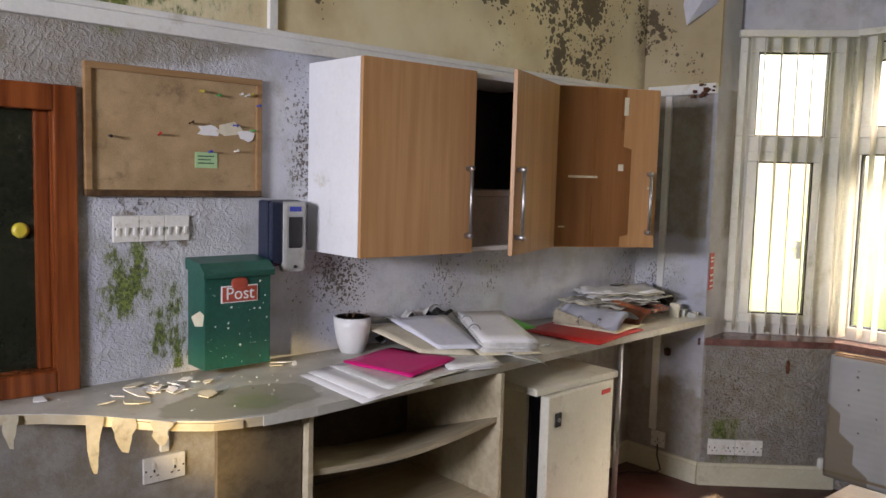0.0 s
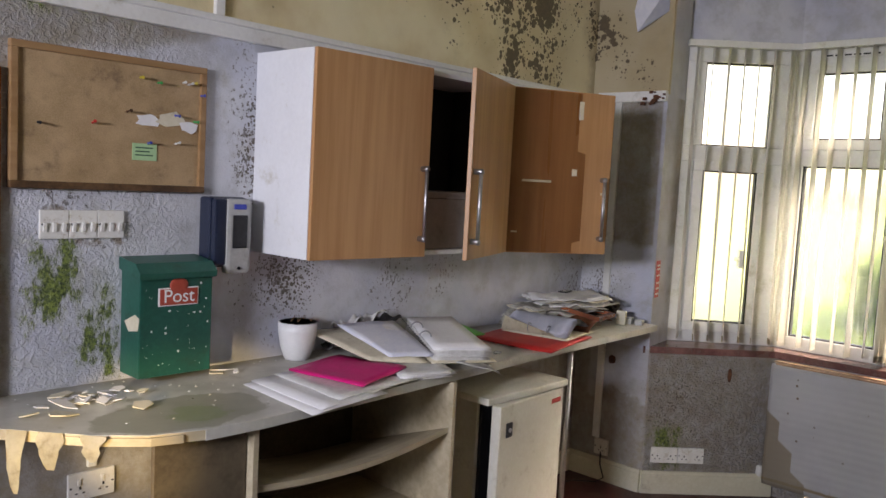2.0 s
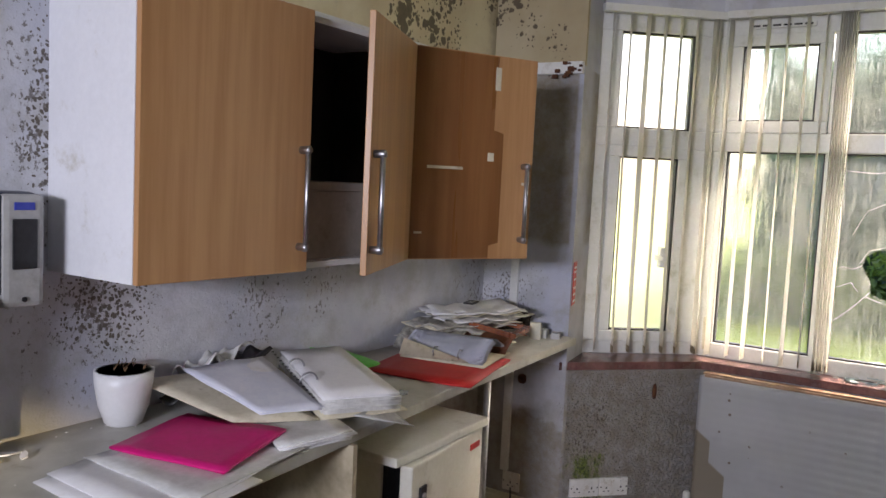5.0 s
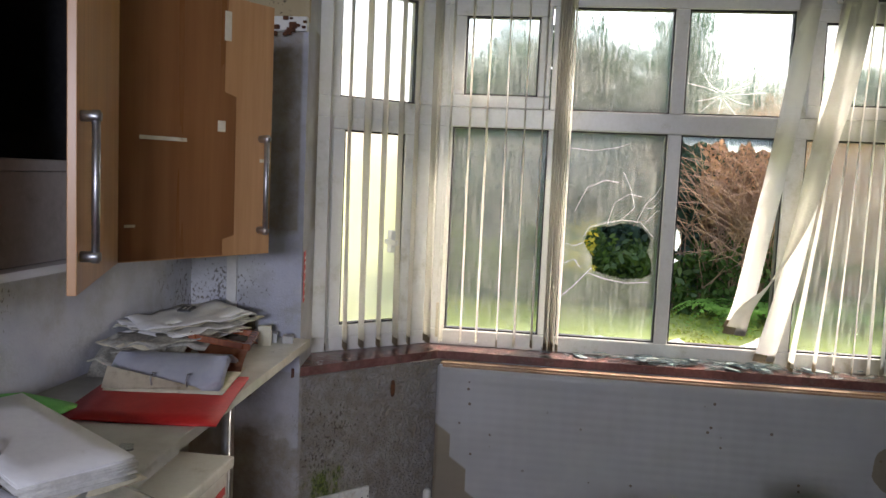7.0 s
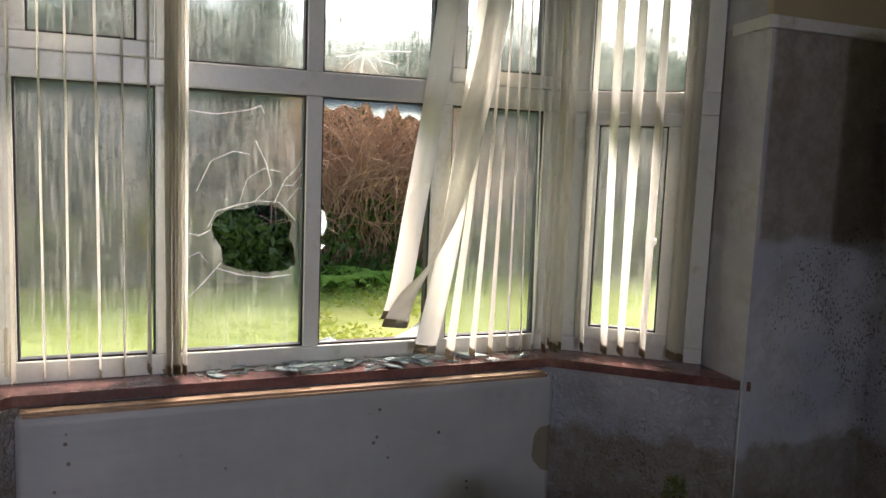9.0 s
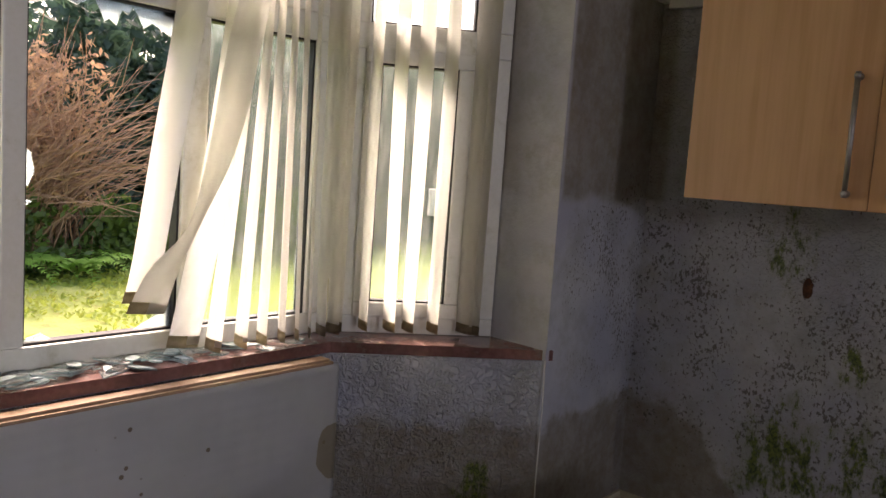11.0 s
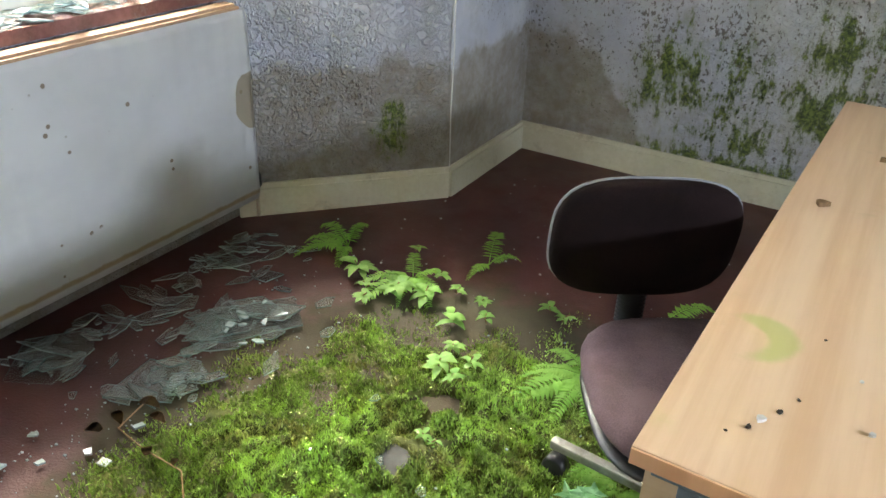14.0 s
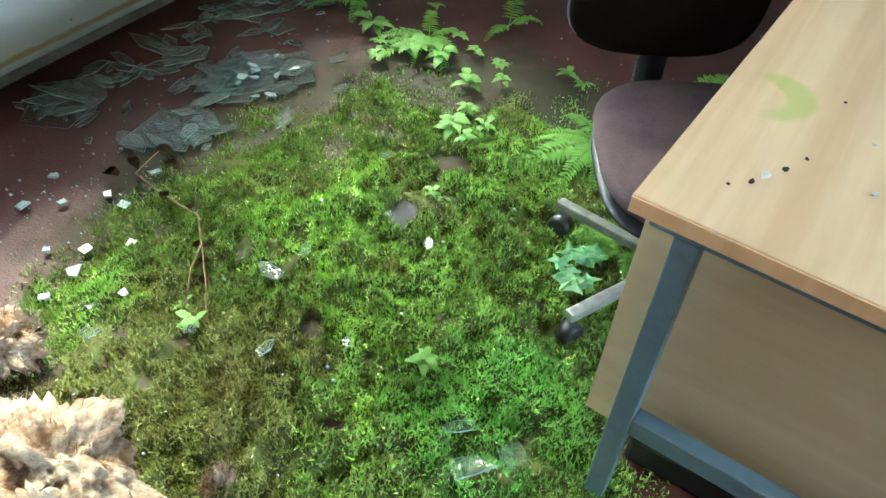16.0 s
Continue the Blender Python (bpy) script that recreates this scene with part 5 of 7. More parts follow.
solid("paper_sheet", sheet([(1.75, 2.735, CT + 0.004), (1.72, 2.33, CT + 0.004), (2.06, 2.37, CT + 0.006), (2.06, 2.78, CT + 0.005)], 0.002, 6, 0.001, 1), PAPER, "white sheet of paper overhanging the worktop", "paper", "loose papers")
solid("paper_sheet", sheet([(1.79, 2.75, CT + 0.008), (1.765, 2.345, CT + 0.008), (2.20, 2.43, CT + 0.010), (2.14, 2.80, CT + 0.009)], 0.002, 6, 0.002, 2), PAPER, "white sheet of paper overhanging the worktop", "paper", "loose papers")
solid("plastic_wallet", sheet([(1.89, 2.76, CT + 0.013), (1.87, 2.385, CT + 0.013), (2.26, 2.43, CT + 0.012), (2.22, 2.76, CT + 0.013)], 0.004, 8, 0.004, 3), WALLET, "shiny clear plastic document wallet", "wallet", "plastic wallets")
solid("folder", sheet([(1.95, 2.76, CT + 0.021), (2.0, 2.43, CT + 0.024), (2.29, 2.52, CT + 0.030), (2.24, 2.83, CT + 0.023)], 0.006, 8, 0.006, 4), PINK, "bright pink card folder", "folder", "folders")
stack = thing("paper_stack", "small stack of papers in plastic sleeves", "paper", "loose papers")
for k in range(5):
    rn = random.Random(60 + k)
    dx, dy = rn.uniform(-0.012, 0.012), rn.uniform(-0.01, 0.01)
    part("paper_sheet", sheet([(2.20 + dx, 2.46 + dy, CT + 0.004 + k * 0.005), (2.42 + dx, 2.405 + dy, CT + 0.004 + k * 0.005), (2.49 + dx, 2.55 + dy, CT + 0.004 + k * 0.005), (2.30 + dx, 2.63 + dy, CT + 0.004 + k * 0.005)], 0.004, 5, 0.002, k), WALLET if k == 4 else PAPER, stack)


def ring_binder():
    b = thing("ring_binder", "open ring binder with pages fanned out on the worktop", "binder")
    z = CT
    part("cover", sheet([(2.42, 2.52, z + 0.03), (2.24, 2.66, z + 0.034), (2.17, 2.96, z + 0.105), (2.52, 2.93, z + 0.085)], 0.004, 6, 0.004, 7), PAPER_OLD, b, "mottled open cover")
    part("cover", sheet([(2.42, 2.52, z + 0.028), (2.66, 2.40, z + 0.026), (2.84, 2.80, z + 0.06), (2.63, 2.88, z + 0.07)], 0.004, 6, 0.002, 8), PAPER_OLD, b)
    for k in range(3):
        rn = random.Random(80 + k)
        e = rn.uniform(-0.02, 0.02)
        part("page", sheet([(2.45 + k * 0.002, 2.535, z + 0.042 + k * 0.003), (2.31 + e * 0.6, 2.63 + e * 0.4, z + 0.045 + k * 0.003), (2.30 + e, 2.91, z + 0.115 + k * 0.004), (2.58, 2.90, z + 0.105 + k * 0.003)], 0.001, 8, 0.008, k), PAPER if k % 2 else PAPERBLUE, b)
    lo = [(2.45, 2.535), (2.635, 2.41), (2.83, 2.805), (2.645, 2.885)]
    for k in range(11):
        rn = random.Random(120 + k)
        h = 0.036 + k * 0.0042
        pts = []
        for (x, y), far in zip(lo, (0, 0, 1, 1)):
            pts.append((x + rn.uniform(-0.007, 0.007), y + rn.uniform(-0.007, 0.007), z + h + far * (0.034 + k * 0.0012)))
        part("page", sheet(pts, 0.0042, 5, 0.0006, k), PAPER if k > 8 else PAPERGREY, b)
    for u in (0.33, 0.62):
        p = Vector((2.455, 2.535, z + 0.075)).lerp(Vector((2.645, 2.885, z + 0.125)), u)
        arc = [p + Vector((0.9, -0.45, 0)).normalized() * 0.026 * math.cos(t) + Vector((0, 0, 0.026 * math.sin(t))) for t in (k * math.pi / 10 for k in range(11))]
        part("ring", tube(arc, 0.003, 8), CHROME, b, "chrome binder ring")
    p, q = Vector((2.45, 2.535, z + 0.07)), Vector((2.64, 2.885, z + 0.12))
    bm = bmesh.new()
    for k in range(15):
        c = p.lerp(q, (k + 0.5) / 15) + Vector((-0.022, 0.012, 0.006))
        tube([c, c + Vector((0, 0, 0.0025))], 0.004, 8, bm)
    part("punch_holes", bm, DARK, b)
    part("sleeve", sheet([(2.50, 2.47, z + 0.03), (2.60, 2.34, z + 0.005), (2.70, 2.40, z - 0.035), (2.65, 2.48, z + 0.03)], 0.001, 6, 0.004, 3), WALLET, b, "clear plastic sleeve hanging over the edge")
    return b


ring_binder()
for i, pts in enumerate(([(2.24, 2.95, 0.01), (2.36, 2.86, 0.03), (2.68, 2.95, 0.10), (2.54, 3.02, 0.09)], [(2.28, 2.97, 0.07), (2.40, 2.93, 0.095), (2.62, 2.98, 0.11), (2.50, 3.02, 0.10)])):
    solid("carrier_bag", sheet([(x, y, CT + z) for x, y, z in pts], 0.002, 14, 0.04, i, 9), WALLET if i else DARK, "crumpled plastic bag on the worktop", "bag", "crumpled bags")
solid("folder", sheet([(2.88, 2.97, CT + 0.085), (3.01, 2.832, CT + 0.012), (3.14, 2.84, CT + 0.004), (3.12, 3.0, CT + 0.03)], 0.003, 6, 0.004, 2), GREENCARD, "bright green card folder leaning on the clutter", "folder", "folders")
solid("folder", sheet([(3.02, 2.84, CT + 0.006), (3.07, 2.43, CT + 0.006), (3.55, 2.53, CT + 0.004), (3.48, 2.93, CT + 0.004)], 0.006, 6, 0.003, 5), REDCARD, "red card folder overhanging the worktop", "folder", "folders")


def arched(p, q, depth, height, n=14, thick=0.002, along=(1.0, 0.2), droop=0.0):
    """A sheet that arches up from the line p to q and falls over away from it."""
    p, q, w = Vector(p), Vector(q), Vector((*along, 0)).normalized()
    bm = bmesh.new()
    rows = []
    for i in range(n + 1):
        u = i / n
        off = w * depth * u + Vector((0, 0, height * math.sin(math.pi * min(1, u * 0.92)) ** 0.8))
        rows.append([bm.verts.new(p.lerp(q, j / 6) + off) for j in range(7)])
    for r, s in zip(rows, rows[1:]):
        for j in range(6):
            f = bm.faces.new((r[j], r[j + 1], s[j + 1], s[j]))
            f.smooth = True
    bmesh.ops.solidify(bm, geom=bm.faces, thickness=thick)
    return bm


b2 = thing("ring_binder", "ring binder with curled pages on a red folder", "binder")
part("cover", sheet([(3.27, 2.86, CT + 0.012), (3.32, 2.52, CT + 0.012), (3.62, 2.57, CT + 0.014), (3.57, 2.92, CT + 0.014)], 0.004, 5, 0.001, 1), PAPER_OLD, b2)
for k in range(5):
    part("page", arched((3.275 + 0.006 * k, 2.855, CT + 0.018 + k * 0.002), (3.325 + 0.006 * k, 2.53, CT + 0.018 + k * 0.002), 0.24, 0.075 - k * 0.006), PAPERBLUE if k == 0 else PAPER, b2)
bm = bmesh.new()
vs = [bm.verts.new(v) for v in ((3.262, 2.86, CT + 0.018), (3.318, 2.58, CT + 0.018), (3.31, 2.60, CT + 0.03), (3.262, 2.84, CT + 0.085))]
bm.faces.new(vs)
bmesh.ops.solidify(bm, geom=bm.faces, thickness=0.002)
part("divider", bm, PAPER_OLD, b2, "brown card divider")
for y in (2.72, 2.62):
    c = Vector((3.28 + (2.855 - y) * 0.15, y, CT + 0.03))
    part("ring", tube([c + Vector((-0.012, 0, 0)), c + Vector((-0.018, 0, 0.02)), c + Vector((-0.005, 0, 0.035)), c + Vector((0.012, 0, 0.03))], 0.0025, 6), CHROME, b2, "chrome binder ring")
solid("folder", arched((3.50, 2.92, CT + 0.02), (3.56, 2.56, CT + 0.016), 0.34, 0.05, 12, 0.004), TAN, "curled orange-brown card folder", "folder", "folders")
solid("magazine", arched((3.40, 2.99, CT + 0.004), (3.46, 2.80, CT + 0.004), 0.34, 0.10, 14, 0.006, (1.0, 0.05)), NEWSPRINT, "damp rolled magazine under the pile of papers", "magazine")
pile = thing("newspaper_pile", "untidy pile of damp newspapers and papers", "paper")
for k in range(16):
    rn = random.Random(300 + k)
    cx, cy, a = 3.70 + 0.008 * k + rn.uniform(-0.09, 0.09), 2.87 + rn.uniform(-0.04, 0.04), rn.uniform(-0.5, 0.5)
    w, h = rn.uniform(0.17, 0.25), rn.uniform(0.10, 0.14)
    zz = CT + 0.004 + k * 0.0085
    pts = []
    for sx, sy in ((-1, -1), (1, -1), (1, 1), (-1, 1)):
        x, y = cx + sx * w * math.cos(a) - sy * h * math.sin(a), cy + sx * w * math.sin(a) + sy * h * math.cos(a)
        pts.append((min(x, 4.17), min(y, 3.015), zz + rn.uniform(0, 0.012)))
    part("paper_sheet", sheet(pts, 0.004, 8, 0.022, k, 4), (PAPER_OLD, NEWSPRINT, PAPER, NEWSPRINT)[k % 4] if k != 15 else PAPER, pile)
lab = solid("name_badge", moved(boxed(-0.045, -0.022, 0, 0.045, 0.022, 0.006, bevel=0.001), pose(3.76, 2.84, CT + 0.165, 0, 0, 12)), DARK, "small black card with faded writing on the papers", "card")
for k in range(2):
    part("text_bar", moved(boxed(-0.03, -0.012 + k * 0.014, 0.0062, 0.03 - 0.012 * k, -0.006 + k * 0.014, 0.0072), pose(3.76, 2.84, CT + 0.165, 0, 0, 12)), PAPERGREY, lab)
tray = thing("picture_frame", "broken wooden picture frame lying among the papers", "frame")
for a in ((0, 0, 0.30, 0.025), (0, 0.18, 0.30, 0.205), (0, 0.025, 0.025, 0.18), (0.275, 0.025, 0.30, 0.18)):
    part("frame", moved(boxed(a[0], a[1], 0, a[2], a[3], 0.022, bevel=0.003), pose(3.68, 2.58, CT + 0.055, 10, 3, 15)), REDWOOD, tray)
for x, y, w, d, h, m in ((4.03, 2.655, 0.022, 0.05, 0.075, CREAM), (4.10, 2.66, 0.05, 0.06, 0.035, GREYPLASTIC), (4.11, 2.59, 0.05, 0.04, 0.028, GREYPLASTIC)):
    solid("small_box", moved(boxed(-w / 2, -d / 2, 0, w / 2, d / 2, h, bevel=0.002), pose(x, y, CT - 0.003, 0, 0, 14)), m, "small cardboard box at the worktop's end", "box", "small boxes")
for i, (x, y) in enumerate(((3.98, 2.79), (4.05, 2.83), (4.12, 2.78), (4.13, 2.9))):
    bm = bmesh.new()
    bmesh.ops.create_icosphere(bm, subdivisions=3, radius=0.05)
    for v in bm.verts:
        v.co *= 1 + 0.5 * noise.noise(v.co * 30 + Vector((i * 3, 0, 0)))
        v.co.z = max(v.co.z * 0.8, -0.02)
    solid("rubbish", moved(bm, pose(x, y, CT + 0.055)), SOIL, "heap of dark damp rubbish", "rubbish", "rubbish heaps")


def flake(x, y, z, r, seed, thick=0.003, tilt=12):
    rn = random.Random(seed)
    k = rn.choice((5, 6, 7))
    pts = [(r * rn.uniform(0.45, 1.1) * math.cos(2 * math.pi * i / k), r * rn.uniform(0.3, 1.0) * math.sin(2 * math.pi * i / k)) for i in range(k)]
    return moved(prism(pts, 0, thick), pose(x, y, z, rn.uniform(-tilt, tilt), rn.uniform(-tilt, tilt), rn.uniform(0, 360)))


for i, (x, y, r) in enumerate(((1.17, 2.74, 0.05), (1.27, 2.85, 0.06), (1.33, 2.80, 0.045), (1.24, 2.93, 0.05), (1.36, 2.88, 0.035), (1.15, 2.84, 0.03), (1.75, 2.90, 0.035), (1.79, 2.93, 0.04), (1.42, 2.86, 0.02), (1.10, 2.78, 0.03), (0.95, 2.93, 0.03), (1.82, 2.89, 0.02))):
    solid("paint_flake", flake(x, y, CT + 0.006, r, i, 0.004), PAPER if i % 3 else PAPER_OLD, "curled flake of fallen paint on the worktop", "debris", "paint flakes")
for i in range(16):
    rn = random.Random(2600 + i)
    x, y = rn.gauss(1.27, 0.07), rn.gauss(2.83, 0.05)
    solid("paint_flake", flake(x, y, CT + 0.008 + 0.002 * (i % 4), rn.uniform(0.012, 0.045), 2650 + i, 0.003, 16), PAPER if i % 4 else PAPER_OLD, "curled flake of fallen paint on the worktop", "debris", "paint flakes")
bm = bmesh.new()
rn = random.Random(77)
for i in range(80):
    x, y = rn.uniform(0.9, 2.3), rn.uniform(2.5, 3.0)
    if x < 1.2 and y < 2.75:
        continue
    r = rn.uniform(0.0008, 0.0024)
    box(bm, x - r, y - r * rn.uniform(0.5, 1), CT, x + r, y + r, CT + r * 0.8)
tagged(part("crumbs", bm, PAPER), "crumbs of fallen plaster on the worktop", "debris", kind="stuff")
solid("glass_shard", flake(2.86, 2.56, CT + 0.004, 0.035, 3, 0.004, 2), SHARD, "piece of broken glass on the worktop", "glass", "glass on the worktop")


# ---- blinds ----
def ribbon(path, width, turn, name, parent, material=None, thick=0.0012):
    """A hanging strip of fabric. turn: heading in degrees of its width, one or one for each place."""
    bm = bmesh.new()
    prev = None
    for i, p in enumerate(path):
        a = radians(turn[i] if isinstance(turn, (list, tuple)) else turn)
        w = Vector((math.cos(a), math.sin(a), 0)) * width / 2
        c = Vector(p)
        bow = Vector((-math.sin(a), math.cos(a), 0)) * width * 0.06
        cur = [bm.verts.new(c - w), bm.verts.new(c + bow), bm.verts.new(c + w)]
        if prev:
            for k in range(2):
                f = bm.faces.new((prev[k], prev[k + 1], cur[k + 1], cur[k]))
                f.smooth = True
        prev = cur
    bmesh.ops.solidify(bm, geom=bm.faces, thickness=thick)
    return part(name, bm, material or SLAT, parent)


def smooth_path(keys, n=22):
    """Places along a soft curve through the keys (x, y, z, turn)."""
    out = []
    k = [Vector(q) for q in keys]
    for i in range(n + 1):
        u = i / n * (len(k) - 1)
        j = min(int(u), len(k) - 2)
        t = u - j
        p0, p1, p2, p3 = k[max(j - 1, 0)], k[j], k[j + 1], k[min(j + 2, len(k) - 1)]
        out.append(0.5 * ((2 * p1) + (p2 - p0) * t + (2 * p0 - 5 * p1 + 4 * p2 - p3) * t * t + (3 * p1 - p0 - 3 * p2 + p3) * t ** 3))
    return out


def hung(blind, keys, width=0.085):
    pts = smooth_path([Vector((*k[:3], k[3])) if len(k) == 4 else k for k in keys])
    path, turn = [p.to_3d() for p in pts], [p[3] for p in pts]
    s = ribbon(path, width, turn, "slat", blind)
    end, prev = path[-1], path[-2]
    d = (end - prev).normalized() * 0.035
    ribbon([end - d, end - d * 0.5, end], width * 1.03, turn[-1], "weight", s, WEIGHT, 0.005)
    return s


TOP = 2.455
blind = thing("vertical_blind", "stained cream vertical blind, some slats torn loose and tangled", "blind", "blinds")
part("headrail", boxed(4.765, 0.04, TOP, 4.805, 2.10, TOP + 0.035, bevel=0.003), UPVC, blind)
BX = 4.785
rn = random.Random(12)
for y in (2.08, 1.995, 1.915, 1.83, 1.745, 1.665):
    a = rn.uniform(-5, 5)
    dx = rn.uniform(-0.01, 0.01)
    hung(blind, [(BX, y, TOP, a), (BX, y + dx * 0.4, 1.7, a + rn.uniform(-3, 3)), (BX, y + dx, 0.835 + rn.uniform(0, 0.01), a + rn.uniform(-4, 4))])
for k in range(7):
    y = 1.61 - k * 0.011
    hung(blind, [(BX, y, TOP, 3), (BX, y, 1.6, 4), (BX, y + rn.uniform(-0.006, 0.006), 0.835, 2)])
# torn and tangled slats
hung(blind, [(4.77, 0.36, TOP, 80), (4.73, 0.42, 2.1, 78), (4.72, 0.50, 1.75, 60), (4.72, 0.56, 1.45, 20), (4.70, 0.66, 1.22, -15), (4.68, 0.76, 1.10, 20), (4.70, 0.80, 0.98, 60)], 0.095)
hung(blind, [(4.80, 0.56, TOP, 60), (4.80, 0.62, 1.9, 62), (4.80, 0.69, 1.45, 70), (4.79, 0.745, 1.12, 75), (4.76, 0.79, 1.0, 80)], 0.085)
hung(blind, [(4.79, 0.40, TOP, 40), (4.78, 0.47, 1.9, 45), (4.76, 0.56, 1.3, 50), (4.74, 0.66, 0.86, 60)], 0.085)
for y0, y1, a0, a1 in ((0.37, 0.54, -26, 0), (0.34, 0.44, -26, -8), (0.31, 0.36, -26, -14), (0.27, 0.28, -26, -22), (0.23, 0.215, -25, -30), (0.18, 0.16, -28, -34), (0.12, 0.11, -25, -18), (0.07, 0.06, -15, -5)):
    hung(blind, [(BX, y0, TOP, a0), (BX - 0.01, (y0 * 0.6 + y1 * 0.4), 1.75, (a0 + a1) / 2), (BX - 0.02, y1, 0.83, a1)])
for name, o, w, a in (("north", Vector((4.50, 2.64)), Vector((0.645, -0.764)), 24), ("south", Vector((4.90, 0.0)), Vector((-0.645, -0.764)), -14)):
    bl = thing("vertical_blind", "stained cream vertical blind over a side window", "blind", "blinds")
    n = Vector((w.y, -w.x)) if name == "north" else Vector((w.y, -w.x))
    n = n if n.x < 0 else -n
    c = o + w * 0.32 + n * 0.10
    part("headrail", moved(boxed(-0.33, -0.02, TOP, 0.31, 0.02, TOP + 0.035, bevel=0.003), pose(c.x, c.y, 0, 0, 0, math.degrees(math.atan2(w.y, w.x)))), UPVC, bl)
    for k in range(8):
        s = (0.045, 0.13, 0.215, 0.30, 0.38, 0.46, 0.55, 0.575)[k] if name == "north" else (0.02, 0.06, 0.15, 0.235, 0.32, 0.41, 0.52, 0.55)[k]
        p = o + w * s + n * 0.10
        t = a + rn.uniform(-8, 8)
        hung(bl, [(p.x, p.y, TOP, t), (p.x, p.y, 1.7, t + rn.uniform(-4, 4)), (p.x + rn.uniform(-0.01, 0.01), p.y + rn.uniform(-0.01, 0.01), 0.835, t + rn.uniform(-6, 6))])
    q = o + w * (0.03 if name == "south" else 0.60) + n * 0.12
    ch = part("chain", tube([(q.x, q.y, TOP), (q.x, q.y, 1.7), (q.x + 0.004, q.y, 1.02)], 0.0018, 5), UPVC, bl)
    part("chain_weight", boxed(q.x - 0.008, q.y - 0.006, 0.86, q.x + 0.010, q.y + 0.006, 1.02, bevel=0.003), PAPER_OLD, ch, "yellowed chain weight")
# window handles and trickle vents
for x, y, a in ((4.70, 2.315, -50), (4.68, -0.33, 50)):
    h = thing("window_handle", "white plastic casement window handle", "handle", "window handles", at=pose(x, y, 1.30, 0, 0, a + 0))
    part("plate", boxed(-0.012, -0.02, -0.05, 0.012, 0.02, 0.05, bevel=0.004), UPVC, h)
    part("lever", boxed(-0.03, -0.09, -0.012, -0.014, 0.012, 0.012, bevel=0.004), UPVC, h)
for y in (1.87, 0.30):
    v = thing("trickle_vent", "white trickle vent over a top light, mouldy", "vent", "vents", at=pose(WIN_X - 0.05, y, 2.425))
    part("body", boxed(-0.012, -0.15, -0.012, 0.0, 0.15, 0.012, bevel=0.003), UPVC, v)
    for k in range(6):
        part("slot", boxed(-0.0135, -0.135 + k * 0.046, -0.004, -0.0121, -0.10 + k * 0.046, 0.004), MOULD, v)


# ---- broken panes of the front window ----
def pane_with_hole(outer, hole, parent, label):
    """Plan in (s, z) of the front run; a hole is left open."""
    bm = bmesh.new()
    edges = []
    for loop in (outer, hole):
        vs = [bm.verts.new((s, 0.0, z)) for s, z in loop]
        edges += [bm.edges.new((vs[i], vs[(i + 1) % len(vs)])) for i in range(len(vs))]
    bmesh.ops.triangle_fill(bm, edges=edges, use_beauty=True)
    bmesh.ops.solidify(bm, geom=bm.faces, thickness=0.004)
    p = part("pane", moved(bm, FRONT), FROST, parent, label)
    p.visible_shadow = False
    return p


def crack(points, parent):
    part("crack", moved(tube([(s, -0.004, z) for s, z in points], 0.0011, 4), FRONT), CRACK, parent)


rect = [(0.586, 0.881), (1.044, 0.881), (1.044, 1.839), (0.586, 1.839)]
hole = [(0.70, 1.33), (0.715, 1.375), (0.76, 1.405), (0.82, 1.41), (0.86, 1.425), (0.92, 1.425), (0.97, 1.40), (1.00, 1.355), (0.985, 1.30), (1.005, 1.27), (1.015, 1.20), (0.97, 1.175), (0.88, 1.17), (0.80, 1.185), (0.745, 1.205), (0.74, 1.26)]
p3 = pane_with_hole(rect, hole, front_window, "misted pane with a hole broken through it")
crack([(0.69, 1.34), (0.72, 1.40), (0.80, 1.425), (0.87, 1.44), (0.95, 1.435), (1.01, 1.37)], p3)
crack([(0.72, 1.19), (0.80, 1.165), (0.90, 1.15), (1.0, 1.16)], p3)
for pts in (((0.70, 1.33), (0.66, 1.31), (0.62, 1.32), (0.586, 1.30)), ((0.74, 1.21), (0.67, 1.13), (0.62, 1.08), (0.586, 1.055)), ((0.80, 1.42), (0.83, 1.52), (0.89, 1.56), (0.95, 1.55)),
            ((0.93, 1.43), (0.97, 1.52), (1.01, 1.56), (1.04, 1.62)), ((0.95, 1.50), (1.0, 1.50), (1.04, 1.55)), ((0.65, 1.47), (0.70, 1.58), (0.78, 1.62), (0.84, 1.61)),
            ((0.60, 1.76), (0.72, 1.75), (0.83, 1.77), (0.88, 1.79), (0.89, 1.76)), ((0.86, 1.44), (0.92, 1.50), (0.90, 1.58), (0.86, 1.66)), ((0.69, 1.21), (0.66, 1.25), (0.60, 1.22)), ((0.98, 1.44), (1.02, 1.49), (1.04, 1.49))):
    crack(pts, p3)
